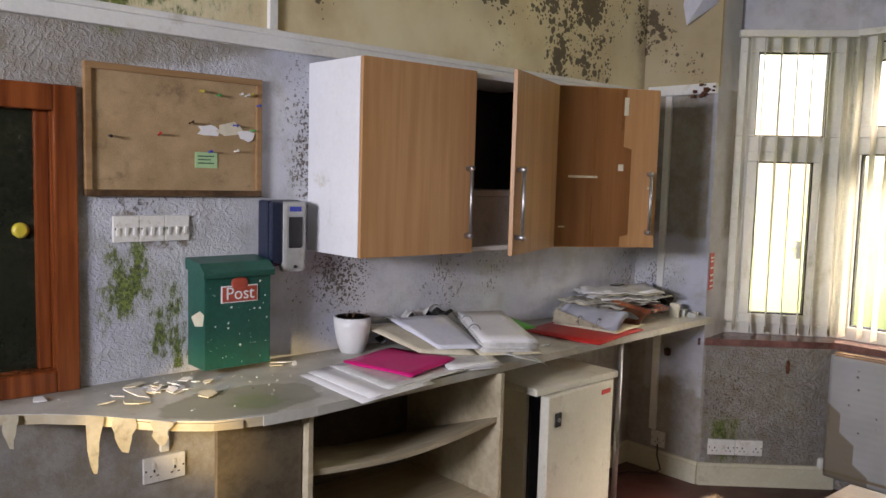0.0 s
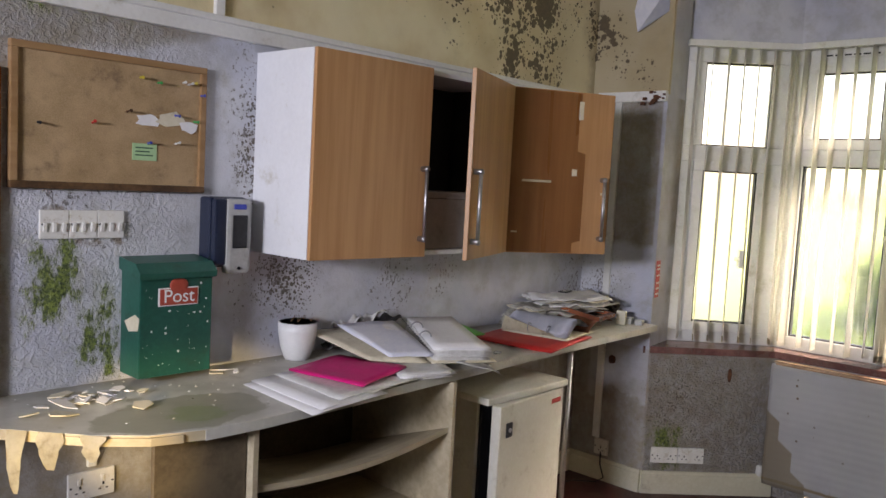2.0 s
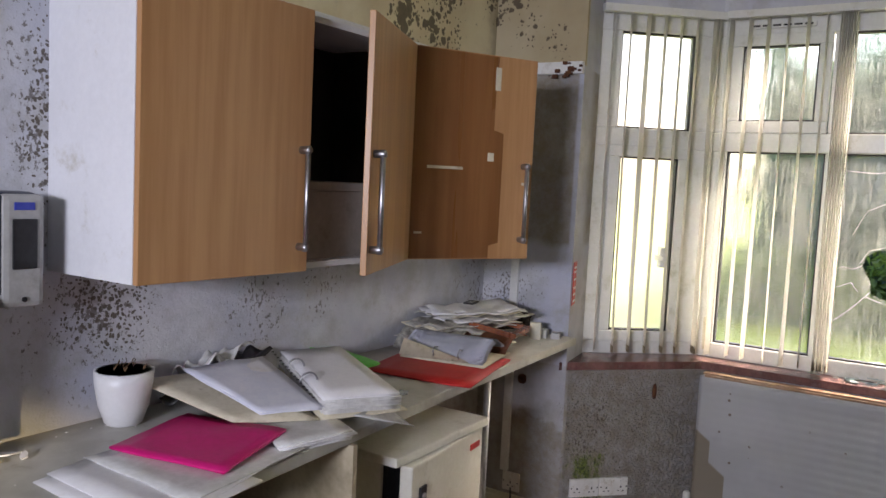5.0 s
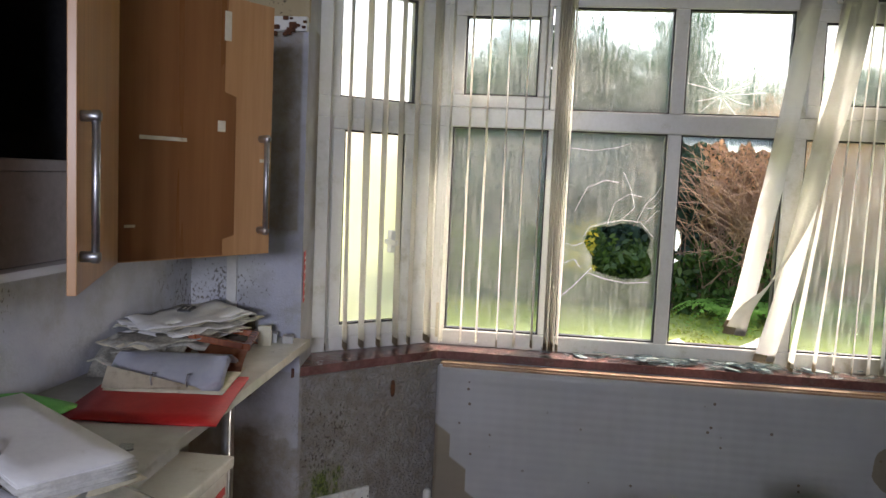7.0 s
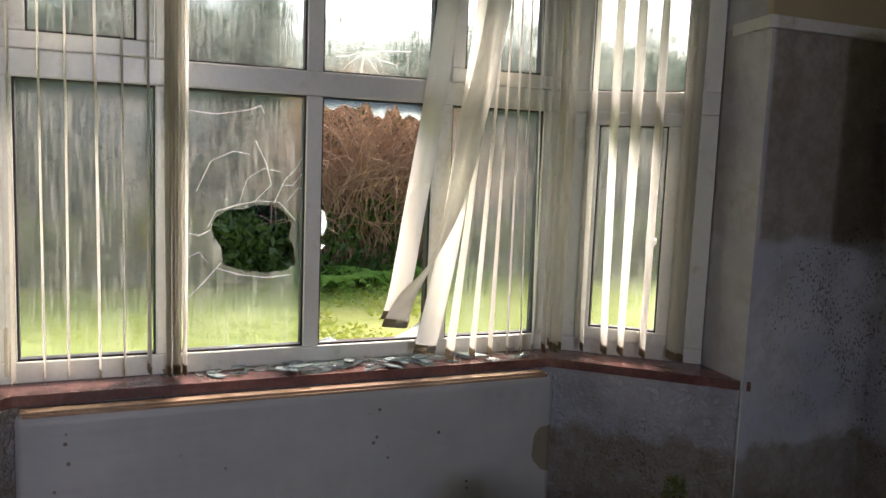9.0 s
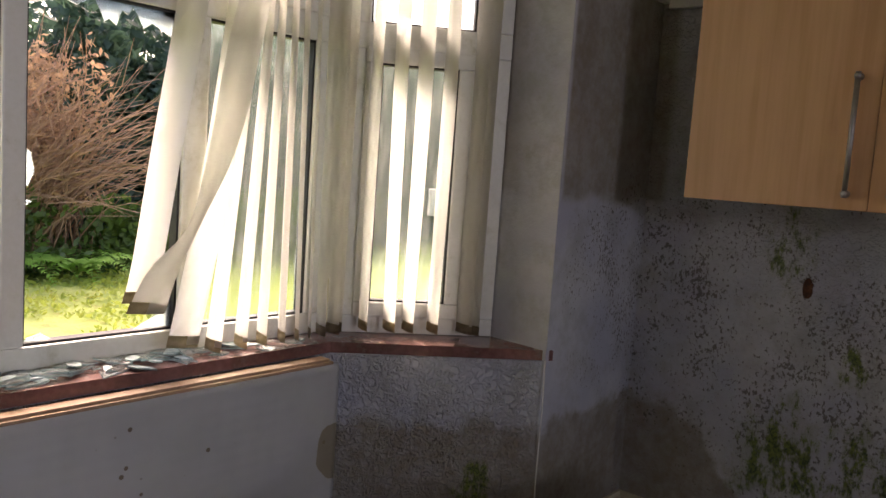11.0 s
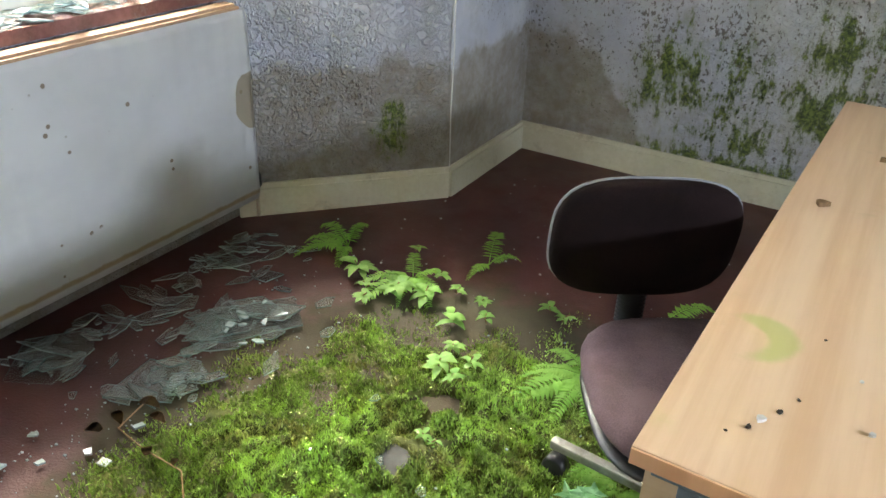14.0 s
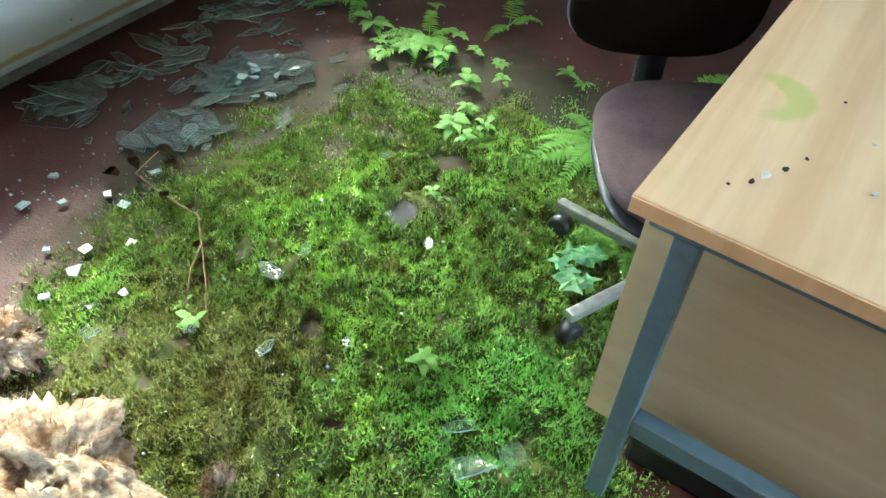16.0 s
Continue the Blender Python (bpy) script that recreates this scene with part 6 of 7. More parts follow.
# what is left of the next pane: splinters in its frame
for poly in ([(1.096, 1.839), (1.30, 1.839), (1.24, 1.80), (1.19, 1.815), (1.15, 1.79), (1.12, 1.80)], [(1.28, 1.839), (1.40, 1.839), (1.385, 1.80), (1.365, 1.81), (1.35, 1.765), (1.33, 1.78), (1.315, 1.77)],
             [(1.39, 1.839), (1.554, 1.839), (1.554, 1.70), (1.53, 1.69), (1.52, 1.76), (1.49, 1.775), (1.46, 1.79), (1.43, 1.77)], [(1.096, 1.42), (1.125, 1.40), (1.135, 1.35), (1.12, 1.31), (1.096, 1.32)], [(1.096, 1.28), (1.13, 1.27), (1.096, 1.245)],
             [(1.096, 0.881), (1.20, 0.881), (1.16, 0.91), (1.12, 0.90)], [(1.40, 0.881), (1.554, 0.881), (1.554, 1.02), (1.53, 0.95), (1.48, 0.92)], [(0.70, 0.883), (0.86, 0.883), (0.80, 0.90)]):
    bm = bmesh.new()
    bm.faces.new([bm.verts.new((s, 0.0, z)) for s, z in poly])
    bmesh.ops.solidify(bm, geom=bm.faces, thickness=0.004)
    g = part("splinter", moved(bm, FRONT), SHARD, front_window, "splinter of broken pane")
    g.visible_shadow = False
    rim = [(s, z) for s, z in poly if 0.89 < z < 1.83]
    crack(rim if len(rim) > 1 else poly[:2], g)
# starred pane above
for k in range(11):
    rn = random.Random(500 + k)
    a, r = k * 0.57 + rn.uniform(-0.2, 0.2), rn.uniform(0.06, 0.19)
    p = [(1.27 + r * u * math.cos(a) + rn.uniform(-0.008, 0.008), 2.02 + r * 0.75 * u * math.sin(a) + rn.uniform(-0.008, 0.008)) for u in (0.12, 0.5, 1.0)]
    crack(p, front_window)

# ---- broken glass, moss and plants on the floor ----
def shard(x, y, z, r, seed, long=1.0, head=None, material=None, name="glass_shard", tilt=3, label="piece of broken window glass", group="glass on the floor"):
    rn = random.Random(seed)
    k = rn.choice((4, 5, 5, 6, 7))
    pts = [(r * long * rn.uniform(0.55, 1.1) * math.cos(2 * math.pi * (i + rn.uniform(-0.25, 0.25)) / k), r * rn.uniform(0.45, 1.0) * math.sin(2 * math.pi * (i + rn.uniform(-0.25, 0.25)) / k)) for i in range(k)]
    bm = moved(prism(pts, 0, 0.004), pose(x, y, z, rn.uniform(-tilt, tilt), rn.uniform(-tilt, tilt), rn.uniform(0, 360) if head is None else head))
    for f in bm.faces:
        f.material_index = 1 if len(f.verts) == 4 and f.calc_area() < r * 0.012 else 0
    ob = solid(name, bm, material or SHARD, label, "glass", group)
    ob.data.materials.append(SHARDEDGE)
    return ob


big = ((4.565, 1.05, 0.19, 1.35, 75), (4.22, 0.655, 0.21, 1.3, 58), (4.27, 0.73, 0.12, 1.9, 70), (4.24, 0.60, 0.10, 1.5, 10), (4.16, 0.58, 0.09, 1.3, 60), (4.30, 0.70, 0.10, 1.7, -60), (4.33, 0.66, 0.07, 2.0, -50), (4.225, 0.975, 0.15, 1.3, 60), (4.15, 0.97, 0.07, 1.4, -20),
       (4.26, 1.09, 0.05, 1.9, 5), (4.37, 0.42, 0.07, 1.2, 30), (4.20, 0.78, 0.05, 2.0, 45), (4.13, 0.66, 0.06, 1.2, 0), (4.46, 0.72, 0.09, 1.4, 40), (4.52, 0.60, 0.07, 1.5, -30), (4.58, 0.48, 0.06, 1.3, 60), (4.24, 0.72, 0.06, 1.5, 80))
for i, (x, y, r, lg, hd) in enumerate(big):
    shard(x, y, 0.004 + 0.005 * (i % 5), r * 0.72, 600 + i, lg, hd)
for i in range(76):
    rn = random.Random(700 + i)
    shard(4.62 - abs(rn.gauss(0, 0.16)), rn.uniform(0.15, 1.15), 0.004 + 0.002 * (i % 4), rn.uniform(0.008, 0.034), 760 + i, rn.uniform(1.2, 3.5), tilt=6)
for i in range(46):
    rn = random.Random(1500 + i)
    cx, cy = ((4.20, 0.64), (4.19, 0.95), (4.30, 0.72))[i % 3]
    shard(cx + rn.gauss(0, 0.06), cy + rn.gauss(0, 0.06), 0.012 + 0.003 * (i % 7), rn.uniform(0.012, 0.045) * (0.45 if i % 3 == 0 else 1), 1560 + i, rn.uniform(1, 2.4), tilt=7, material=SHARDWHITE if i % 3 == 0 else SHARD)
for i, (x, y, r, lg) in enumerate(((3.99, 0.815, 0.045, 2.2), (4.06, 0.50, 0.03, 1.6), (3.96, 0.62, 0.03, 1.8), (3.64, 1.15, 0.016, 1.3), (3.66, 1.24, 0.025, 1.6), (3.53, 1.40, 0.018, 1.4), (3.69, 0.78, 0.018, 1.2), (3.02, 1.33, 0.03, 1.3), (3.07, 1.39, 0.03, 1.5), (3.13, 1.34, 0.022, 1.5), (3.43, 0.98, 0.014, 1.4), (3.41, 1.30, 0.012, 1.2), (3.68, 1.45, 0.018, 1.2), (4.06, 1.02, 0.018, 1.2), (3.56, 0.95, 0.014, 1.4), (3.83, 1.57, 0.022, 1.2))):
    shard(x, y, 0.055, r, 830 + i, lg, tilt=14)
for i, (x, y, r) in enumerate(((3.92, 1.50, 0.022), (3.89, 1.44, 0.018), (4.16, 1.25, 0.016), (4.10, 1.25, 0.022), (4.28, 1.39, 0.02), (4.31, 1.28, 0.014), (4.02, 1.46, 0.026), (4.01, 1.54, 0.02), (4.05, 1.40, 0.02), (4.13, 1.13, 0.02), (3.99, 1.33, 0.016), (4.22, 1.33, 0.014), (4.12, 1.45, 0.012))):
    rn = random.Random(860 + i)
    quad = [(r * 0.6 * u + rn.uniform(-0.2, 0.2) * r, r * 0.5 * v + rn.uniform(-0.2, 0.2) * r) for u, v in ((-1, -1), (1, -1), (1, 1), (-1, 1))]
    solid("white_chip", moved(prism(quad, 0, 0.005), pose(x, y, 0.012, rn.uniform(-8, 8), rn.uniform(-8, 8), rn.uniform(0, 180))), SHARDWHITE, "pale chip of glass or tile on the floor", "debris", "chips on the floor")
for i in range(90):
    rn = random.Random(900 + i)
    u = min(1.6, max(0.2, rn.gauss(0.9, 0.32)))
    shard(4.80 + rn.uniform(-0.06, 0.05), u, 0.815 + 0.003 * (i % 6), rn.uniform(0.010, 0.045), 940 + i, rn.uniform(1, 2.8), tilt=8, material=SHARDWHITE if i % 5 == 0 else SHARD, label="piece of broken glass on the window sill", group="glass on the sill")


def mossy(x, y):
    """How thick the moss lies at a place of the floor: 0 is none."""
    d = 0.92 - math.hypot((x - 3.42) / 0.66, (y - 1.12) / 0.86)
    d += 0.26 * noise.noise((x * 3.1, y * 3.1, 2.0)) + 0.24 * noise.noise((x * 8.3, y * 8.3, 5.0))
    for cx, cy, r in ((3.55, 0.91, 0.055), (3.51, 1.29, 0.045), (3.57, 0.66, 0.06), (3.33, 1.45, 0.03)):
        d -= max(0, 1.25 - math.hypot(x - cx, y - cy) / r + 0.9 * noise.noise((x * 17, y * 17, 9.0))) * 0.95
    return d


def moss_height(x, y, d):
    """Cushions with dark gaps between them."""
    cushion = 0.35 + 1.5 * abs(noise.noise((x * 9, y * 9, 1))) + 0.7 * noise.noise((x * 21, y * 21, 3))
    return max(0.0, min(d * 0.11, 0.032)) * max(0.1, cushion) + 0.016 * noise.noise((x * 40, y * 40, 4)) * min(1, max(0, d * 5))


def moss_bed():
    bm = bmesh.new()
    n = 200
    x0, x1, y0, y1 = 2.55, 4.25, 0.0, 2.15
    idx = {}
    for i in range(n + 1):
        for j in range(n + 1):
            x, y = x0 + (x1 - x0) * i / n, y0 + (y1 - y0) * j / n
            d = mossy(x, y)
            h = moss_height(x, y, d)
            idx[i, j] = (bm.verts.new((x, y, h - 0.002 if d > 0 else -0.01)), d)
    for i in range(n):
        for j in range(n):
            q = [idx[a] for a in ((i, j), (i + 1, j), (i + 1, j + 1), (i, j + 1))]
            if max(v[1] for v in q) > 0:
                bm.faces.new([v[0] for v in q]).smooth = True
    bmesh.ops.delete(bm, geom=[v for v in bm.verts if not v.link_faces], context="VERTS")
    return bm


tagged(part("moss_bed", moss_bed(), MOSSBED), "thick damp green moss spreading over the floor", "moss", kind="stuff")
rng = np.random.default_rng(3)
verts, faces = [], []
count = 0
while count < 110000:
    x, y = rng.uniform(2.55, 4.25), rng.uniform(0.0, 2.12)
    d = mossy(x, y)
    if d < rng.uniform(-0.16, 0.34):
        continue
    cl = 0.5 + noise.noise((x * 22, y * 22, 7))
    if cl + 0.9 * noise.noise((x * 5.5, y * 5.5, 8)) < rng.uniform(-0.35, 0.22):
        continue
    h = moss_height(x, y, d)
    tall = (0.003 + 0.011 * max(0, cl)) * rng.uniform(0.5, 1.4)
    a, w = rng.uniform(0, 6.283), rng.uniform(0.0012, 0.0028)
    lx, ly = rng.normal(0, 0.0028), rng.normal(0, 0.0028)
    dx, dy = math.cos(a) * w, math.sin(a) * w
    k = len(verts)
    verts += [(x - dx, y - dy, h - 0.004), (x + dx, y + dy, h - 0.004), (x + lx + dx * 0.7, y + ly + dy * 0.7, h + tall * 0.6), (x + lx * 2, y + ly * 2, h + tall)]
    faces += [(k, k + 1, k + 2), (k, k + 2, k + 3)]
    count += 1
me = bpy.data.meshes.new("moss_shoots")
me.from_pydata(verts, [], faces)
me.materials.append(MOSS)
tagged(new("moss_shoots", me), "fine green shoots of moss on the floor", "moss", kind="stuff")


def leaf_blade(bm, base, way, length, width, lift=0.3, bend=0.4, seg=4):
    """One pointed leaf that bends over."""
    way = Vector(way).normalized()
    side = way.cross(Vector((0, 0, 1))).normalized()
    prev = None
    p = Vector(base)
    pitch = lift
    for i in range(seg + 1):
        u = i / seg
        w = width * math.sin(math.pi * min(0.97, 0.12 + u * 0.88)) * 0.5
        cur = [bm.verts.new(p - side * w), bm.verts.new(p + side * w)]
        if prev:
            bm.faces.new((prev[0], prev[1], cur[1], cur[0])).smooth = True
        prev = cur
        d = Vector((way.x * math.cos(pitch), way.y * math.cos(pitch), math.sin(pitch)))
        p = p + d * (length / seg)
        pitch -= bend / seg * 2


def frond(base, way, length, lift, seed, wide=0.24):
    """A fern frond: a bending rib with pairs of leaflets."""
    rn = random.Random(seed)
    w = Vector((*way, 0)).normalized()
    bm = bmesh.new()
    p, pitch, rib = Vector(base), lift, []
    n = 24
    for i in range(n + 1):
        rib.append(p.copy())
        p = p + Vector((w.x * math.cos(pitch), w.y * math.cos(pitch), math.sin(pitch))) * (length / n)
        pitch -= 1.3 * lift / n + 0.03
    tube(rib, [0.002 * (1 - i / (n + 4)) for i in range(n + 1)], 4, bm)
    side = w.cross(Vector((0, 0, 1)))
    for i in range(3, n + 1):
        u = i / n
        l = length * wide * (1.06 - u) ** 0.7 * min(1.0, 0.45 + 2.2 * u) * rn.uniform(0.85, 1.1)
        for s in (-1, 1):
            d = side * s + w * 0.45 + Vector((0, 0, 0.1))
            leaf_blade(bm, rib[i], d, l, length * 0.052 * (1.15 - 0.6 * u), rn.uniform(-0.15, 0.25), 0.35, 4)
    return bm


def fern(x, y, z, size, fronds, seed, label="bright green fern growing on the floor"):
    f = thing("fern", label, "fern", "ferns")
    rn = random.Random(seed)
    for k, (a, lg, lift) in enumerate(fronds):
        part("frond", frond((x, y, z), (math.cos(radians(a)), math.sin(radians(a))), size * lg, lift, seed * 31 + k), FERN, f)
    return f


fern(3.96, 0.18, 0.01, 0.22, ((-135, 0.6, 0.8), (175, 0.6, 0.6), (68, 1.2, 0.4), (40, 0.9, 0.6), (-60, 0.8, 0.9), (140, 0.9, 0.5), (105, 0.8, 0.8)), 5)
fern(4.26, 0.12, 0.01, 0.22, ((-20, 0.9, 0.9), (50, 1.0, 0.6), (110, 0.7, 0.5), (-80, 0.8, 1.0), (20, 0.8, 0.8)), 6)
fern(3.80, -0.04, 0.01, 0.22, ((-75, 1.0, 1.1), (-130, 0.6, 0.8), (80, 0.6, 0.6)), 7)
fern(3.29, 0.38, 0.03, 0.28, ((54, 1.1, 0.35), (85, 0.8, 0.5), (25, 0.7, 0.6), (110, 0.7, 0.7), (-20, 0.6, 0.9)), 8)
fern(3.20, -0.02, 0.01, 0.22, ((-130, 1.0, 0.8), (-165, 0.8, 0.7)), 9)
fern(3.14, 0.66, 0.03, 0.17, ((95, 1.0, 0.4), (60, 0.8, 0.5)), 10)
fern(3.07, 0.70, 0.03, 0.15, ((110, 0.9, 0.6), (60, 0.9, 0.6), (20, 0.9, 0.6), (150, 0.8, 0.6)), 11)


def weed(x, y, z, size, leaves, seed, material, label, wide=0.36):
    w = thing("weed", label, "plant", "weeds on the floor")
    rn = random.Random(seed)
    top = Vector((x + rn.uniform(-0.02, 0.02), y + rn.uniform(-0.02, 0.02), z + size * 0.5))
    part("stem", tube([(x, y, z), (x * 0.5 + top.x * 0.5 + 0.005, y * 0.5 + top.y * 0.5, z + size * 0.3), top], 0.002, 5), DRYSTEM, w)
    for k in range(leaves):
        a = k * 2.4 + rn.uniform(-0.4, 0.4)
        h = rn.uniform(0.15, 1.0)
        p = Vector((x, y, z)).lerp(top, h)
        bm = bmesh.new()
        leaf_blade(bm, p, (math.cos(a), math.sin(a), 0), size * rn.uniform(0.5, 0.85), size * wide * rn.uniform(0.7, 1.1), 0.5, 0.7, 5)
        part("leaf", bm, material, w)
    return w


for i, (x, y, s, k) in enumerate(((3.72, 0.33, 0.075, 8), (3.64, 0.28, 0.05, 6), (3.64, 0.55, 0.085, 9), (3.58, 0.48, 0.06, 6), (3.51, 0.11, 0.06, 6), (3.53, 0.80, 0.04, 5), (3.27, 1.25, 0.05, 11), (3.69, 1.42, 0.05, 6), (3.88, 0.12, 0.06, 7), (3.80, 0.18, 0.05, 6), (4.05, 0.30, 0.05, 6), (3.50, 0.83, 0.03, 5), (3.95, 0.30, 0.09, 10), (4.12, 0.24, 0.09, 10), (3.86, 0.26, 0.085, 9), (4.02, 0.38, 0.06, 8), (3.70, 0.20, 0.05, 8), (3.58, 0.58, 0.05, 8), (3.66, 0.44, 0.05, 8), (3.46, 0.14, 0.045, 7), (4.05, 0.02, 0.05, 5), (3.76, 1.40, 0.035, 5))):
    weed(x, y, 0.012 if mossy(x, y) < 0.2 else 0.03, s, k, 1000 + i, WEED, "small leafy weed growing from the floor")
for i, (x, y) in enumerate(((3.15, 0.84), (3.13, 0.78), (3.11, 0.90))):
    w = thing("ivy", "sprig of five-lobed ivy on the moss", "ivy", "ivy sprigs")
    for k in range(3):
        rn = random.Random(1100 + i * 7 + k)
        cx, cy, r, a0 = x + rn.uniform(-0.025, 0.025), y + rn.uniform(-0.03, 0.03), rn.uniform(0.028, 0.04), rn.uniform(0, 6)
        bm = bmesh.new()
        c = bm.verts.new((cx, cy, 0.06))
        ring = []
        for q in range(10):
            rr = r * (1.0 if q % 2 == 0 else 0.5) * (1.25 if q == 0 else 1)
            ring.append(bm.verts.new((cx + rr * math.cos(a0 + q * 0.628), cy + rr * math.sin(a0 + q * 0.628), 0.055 + rn.uniform(-0.008, 0.008))))
        for q in range(10):
            bm.faces.new((c, ring[q], ring[(q + 1) % 10]))
        bmesh.ops.solidify(bm, geom=bm.faces, thickness=0.0008)
        part("leaf", bm, IVY, w)
        part("stem", tube([(x, y, 0.02), (cx, cy, 0.054)], 0.0015, 4), DRYSTEM, w)
vine = thing("dry_vine", "dried brown vine with withered leaves on the moss", "vine")
part("stem", tube([(4.18, 1.07, 0.02), (4.15, 1.17, 0.03), (4.04, 1.19, 0.035), (3.91, 1.20, 0.045), (3.84, 1.26, 0.045), (3.76, 1.33, 0.04), (3.70, 1.39, 0.035)], 0.002, 6), DRYSTEM, vine)
part("stem", tube([(3.84, 1.26, 0.045), (3.80, 1.33, 0.05), (3.74, 1.41, 0.035)], 0.0016, 6), DRYSTEM, vine)
for i, (x, y, s) in enumerate(((4.17, 1.20, 0.06), (4.18, 1.08, 0.06), (4.12, 1.10, 0.05), (4.02, 1.20, 0.045), (3.86, 1.27, 0.04), (3.80, 1.28, 0.04), (3.78, 1.33, 0.035), (3.95, 1.19, 0.03), (4.20, 1.14, 0.05))):
    bm = bmesh.new()
    rn = random.Random(1200 + i)
    leaf_blade(bm, (x, y, 0.035), (rn.uniform(-1, 1), rn.uniform(-1, 1), 0), s, s * 0.55, 0.5, 1.0, 5)
    bmesh.ops.solidify(bm, geom=bm.faces, thickness=0.0008)
    part("leaf", bm, DEADLEAF, vine)
solid("slate", flake(3.55, 0.905, 0.012, 0.085, 5, 0.006, 1), SLATE, "dark flat slab showing through the moss", "slab")


def wool_lump(x, y, z, sx, sy, sz, seed, label="torn lump of yellow-brown insulation wool on the floor"):
    """A torn tuft: a lumpy core and a fringe of fibres."""
    t = thing("insulation", label, "insulation", "insulation lumps")
    bm = bmesh.new()
    bmesh.ops.create_icosphere(bm, subdivisions=5, radius=1.0)
    off = Vector((seed * 3.7, 0, 0))
    for v in bm.verts:
        q = v.co.copy()
        k = 1 + 0.6 * noise.noise(q * 1.4 + off) + 0.42 * noise.noise(q * 3.1 + off) - 0.42 * abs(noise.noise(q * 5.5 + off)) + 0.22 * noise.noise(q * 11 + off) + 0.10 * noise.noise(q * 26 + off)
        v.co = Vector((q.x * sx * k, q.y * sy * k, max(q.z * sz * k, -sz * 0.35)))
    for f in bm.faces:
        f.smooth = True
    pts = [v.co.copy() for v in bm.verts]
    part("core", moved(bm, pose(x, y, z + sz * 0.35)), WOOL, t)
    rn = random.Random(seed)
    bm = bmesh.new()
    for p in rn.sample(pts, min(1500, len(pts))):
        d = (p.normalized() + Vector((rn.uniform(-1, 1), rn.uniform(-1, 1), rn.uniform(-1, 1))) * 0.9).normalized()
        l = rn.uniform(0.008, 0.028)
        s = d.orthogonal().normalized() * 0.0009
        a = [bm.verts.new(p - s), bm.verts.new(p + s), bm.verts.new(p + d * l + Vector((0, 0, rn.uniform(-0.006, 0.006))))]
        bm.faces.new(a)
    part("fringe", moved(bm, pose(x, y, z + sz * 0.35)), WOOL, t)
    return t


wool_lump(3.66, 1.80, 0.02, 0.17, 0.11, 0.08, 3)
wool_lump(3.55, 1.86, 0.02, 0.11, 0.09, 0.07, 4)
wool_lump(3.97, 1.68, 0.01, 0.10, 0.07, 0.05, 6, "grey-brown lump of wet insulation wool")
wool_lump(3.41, 1.655, 0.01, 0.025, 0.02, 0.04, 8)
wool_lump(3.95, 2.34, 0.01, 0.10, 0.05, 0.03, 9)
bm = bmesh.new()
rn = random.Random(31)
for i in range(620):
    x, y = (rn.uniform(3.0, 4.6), rn.uniform(-0.9, 1.9)) if i % 2 else (rn.gauss(4.2, 0.16), rn.gauss(0.95, 0.4))
    r = rn.choice((0.001, 0.0012, 0.0015, 0.002, 0.003))
    if not 2.97 < x < 4.55:
        continue
    z = 0.03 if mossy(x, y) > 0.25 else 0.0
    box(bm, x - r, y - r * rn.uniform(0.5, 1), z, x + r, y + r, z + r)
tagged(part("grit", bm, SHARDWHITE), "fine grit of glass and plaster over the floor", "debris", kind="stuff")
# on the desk
for i, (x, y, r, m) in enumerate(((2.833, 1.198, 0.012, PAPERGREY), (2.816, 1.171, 0.008, SOIL), (2.843, 1.220, 0.008, SOIL), (2.859, 0.486, 0.022, DEADLEAF), (2.779, 0.162, 0.020, DEADLEAF), (2.800, 1.133, 0.005, SOIL), (2.714, 1.155, 0.008, PAPERGREY), (2.735, 1.047, 0.005, PAPERGREY), (2.789, 0.972, 0.004, SOIL), (2.865, 1.241, 0.004, SOIL))):
    solid("crumb", flake(x, y, DT + 0.001, r * 0.65, 1300 + i, r * 0.4, 8), m, "crumb of dirt or dried leaf on the desk", "debris", "crumbs on the desk")


# ---- the garden ----
def thicket(name, label, category, box_min, box_max, count, size, material, seed, kind="stuff", shape=None):
    """A mass of small leaves with an uneven outline."""
    rg = np.random.default_rng(seed)
    vs, fs = [], []
    lo, hi = np.array(box_min), np.array(box_max)
    made = 0
    while made < count:
        u = rg.random(3)
        p = lo + (hi - lo) * u
        top = 0.72 + 0.35 * noise.noise((p[1] * 0.9, p[0] * 0.4, seed)) + 0.22 * noise.noise((p[1] * 2.7, p[0], seed + 3))
        if u[2] > top or noise.noise((p[0] * 1.5, p[1] * 1.5, p[2] * 1.5 + seed)) < -0.28:
            continue
        s = size * rg.uniform(0.6, 1.5)
        a, b = rg.normal(size=3), rg.normal(size=3)
        a /= np.linalg.norm(a)
        b -= a * (a @ b)
        b /= np.linalg.norm(b)
        k = len(vs)
        vs += [tuple(p - a * s), tuple(p - b * s * 0.45), tuple(p + a * s), tuple(p + b * s * 0.45)]
        fs.append((k, k + 1, k + 2, k + 3))
        made += 1
    me = bpy.data.meshes.new(name)
    me.from_pydata(vs, [], fs)
    me.materials.append(material)
    return tagged(new(name, me), label, category, kind=kind)


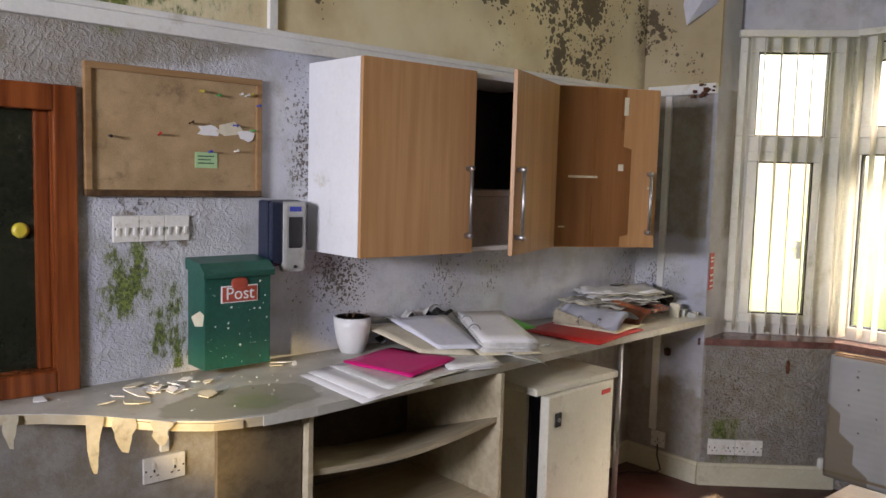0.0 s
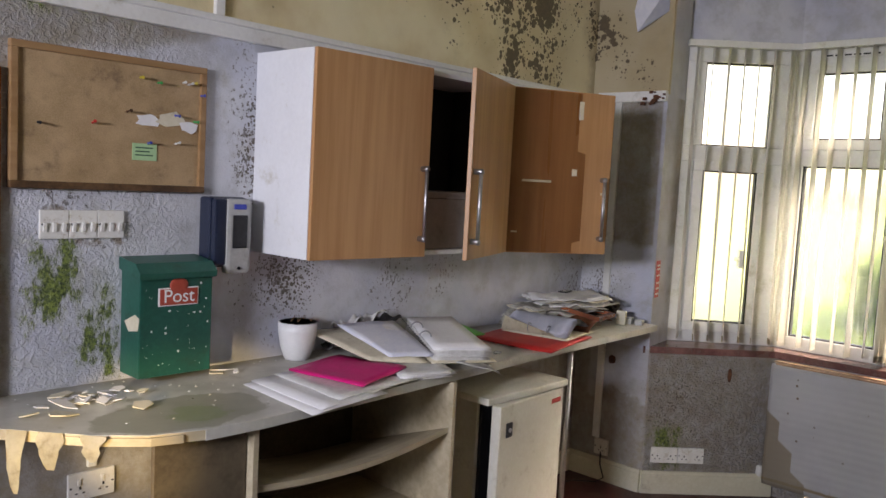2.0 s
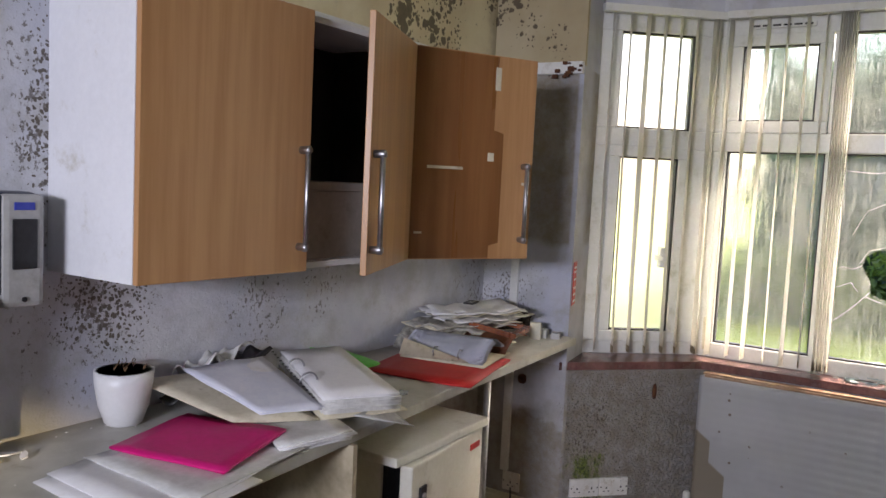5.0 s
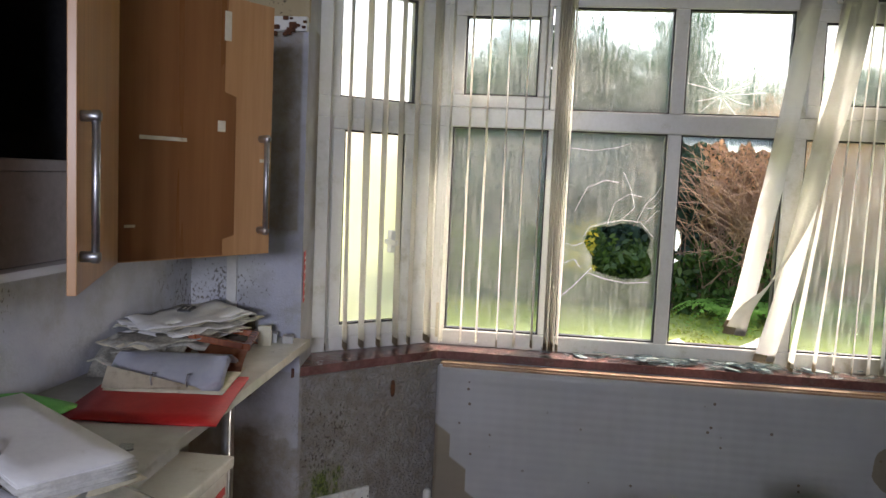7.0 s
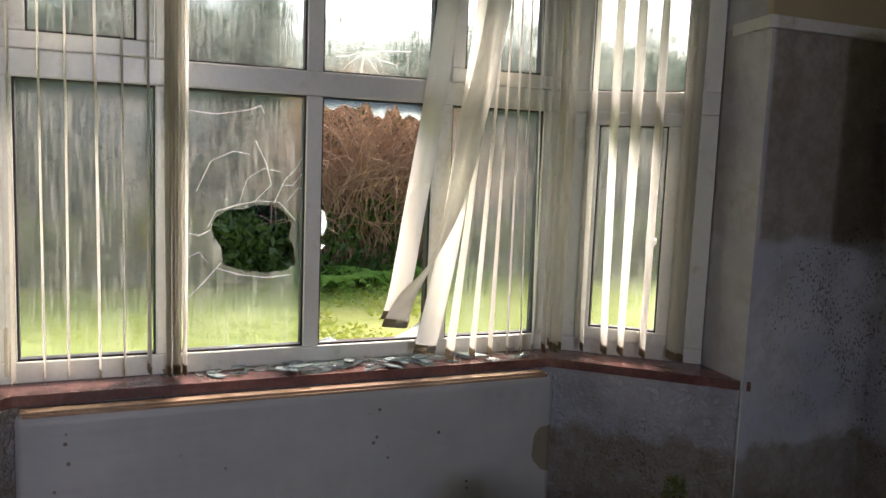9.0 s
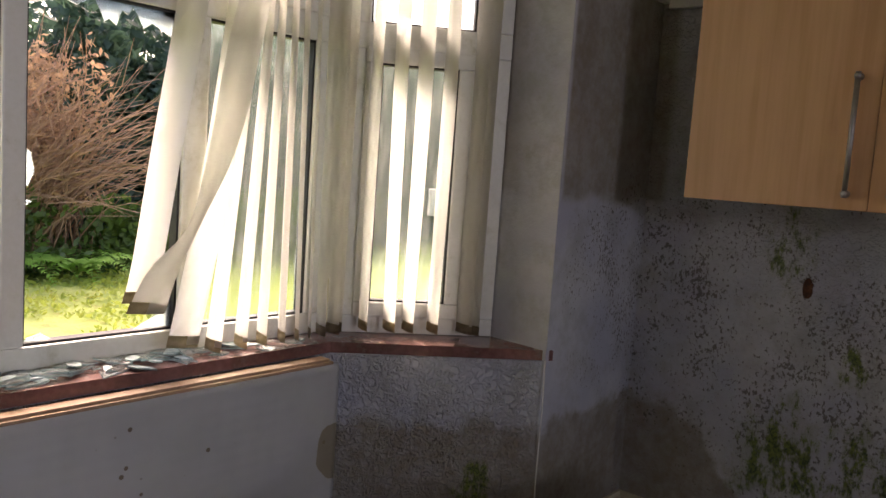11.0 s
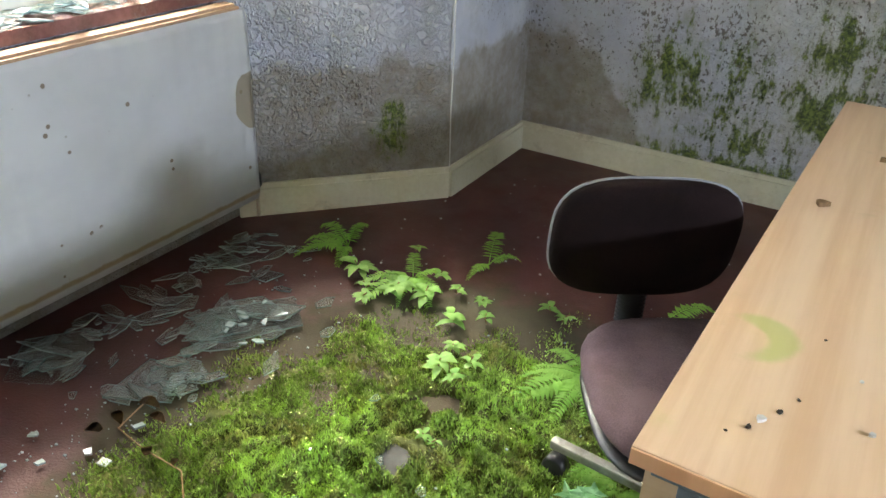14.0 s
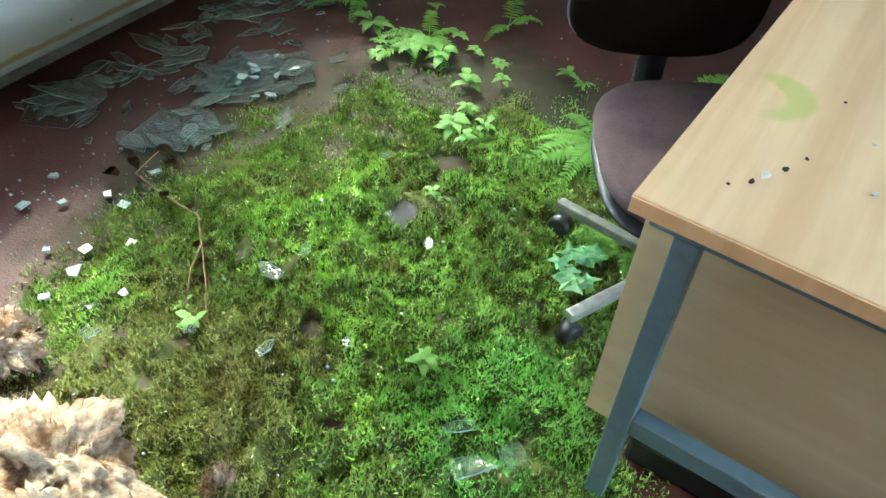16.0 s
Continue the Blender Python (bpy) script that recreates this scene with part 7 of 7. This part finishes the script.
thicket("hedge", "tall dark evergreen hedge behind the lawn", "hedge", (14.5, -14, -0.3), (18, 4.0, 5.5), 42000, 0.12, HEDGE, 11)
thicket("hedge", "tall dark evergreen hedge behind the lawn", "hedge", (13.2, -0.6, -0.3), (15.0, 3.6, 4.4), 20000, 0.10, HEDGE, 17)
thicket("hedge", "tall dark evergreen hedge behind the lawn", "hedge", (13.6, -12, -0.3), (15.0, -2.9, 4.2), 26000, 0.10, HEDGE, 18)
thicket("ivy_bank", "bank of dark ivy at the lawn's edge", "ivy", (12.6, -8, -0.3), (13.6, 4.0, 1.25), 18000, 0.065, IVYDARK, 12)
bm = bmesh.new()
rn = random.Random(5)
for i in range(1000):
    x, y = rn.uniform(12.9, 14.4), rn.gauss(-1.9, 0.55)
    h = rn.uniform(1.5, 2.9)
    p = [Vector((x, y, -0.2))]
    d = Vector((rn.uniform(-0.3, 0.1), rn.uniform(-0.35, 0.35), 1)).normalized()
    for k in range(5):
        p.append(p[-1] + d * h / 4.2)
        d = (d + Vector((rn.uniform(-0.4, 0.2), rn.uniform(-0.5, 0.5), rn.uniform(-0.45, 0.05)))).normalized()
    tube(p, [0.013, 0.012, 0.010, 0.008, 0.006, 0.003], 3, bm, False)
tagged(part("bramble", bm, BRAMBLE), "tangle of brown bare bramble stems", "bush", kind="stuff")
thicket("bramble_leaves", "withered russet leaves among the brambles", "bush", (12.7, -3.2, 0.6), (14.4, -0.65, 3.5), 7000, 0.045, RUSSET, 14)
thicket("yellow_shrub", "low shrub with yellow-green leaves", "shrub", (12.0, 0.95, 0.4), (12.5, 1.4, 1.3), 110, 0.055, YELLOWLEAF, 15)
for x, y, c in ((12.2, -0.95, 13), (12.5, -1.7, 11), (12.4, -2.6, 11)):
    f = thing("fern", "large green garden fern at the hedge's foot", "fern", "garden ferns")
    for k in range(c):
        a = k * 360 / c + 70
        part("frond", frond((x, y, -0.2), (math.cos(radians(a)), math.sin(radians(a))), 1.05, 1.0, 2000 + k, 0.26), FERN, f)
thicket("lawn_leaves", "grass blades and fallen leaves on the lawn", "lawn", (5.6, -5, -0.27), (12.8, 6, -0.13), 26000, 0.035, LAWNLEAF, 21)
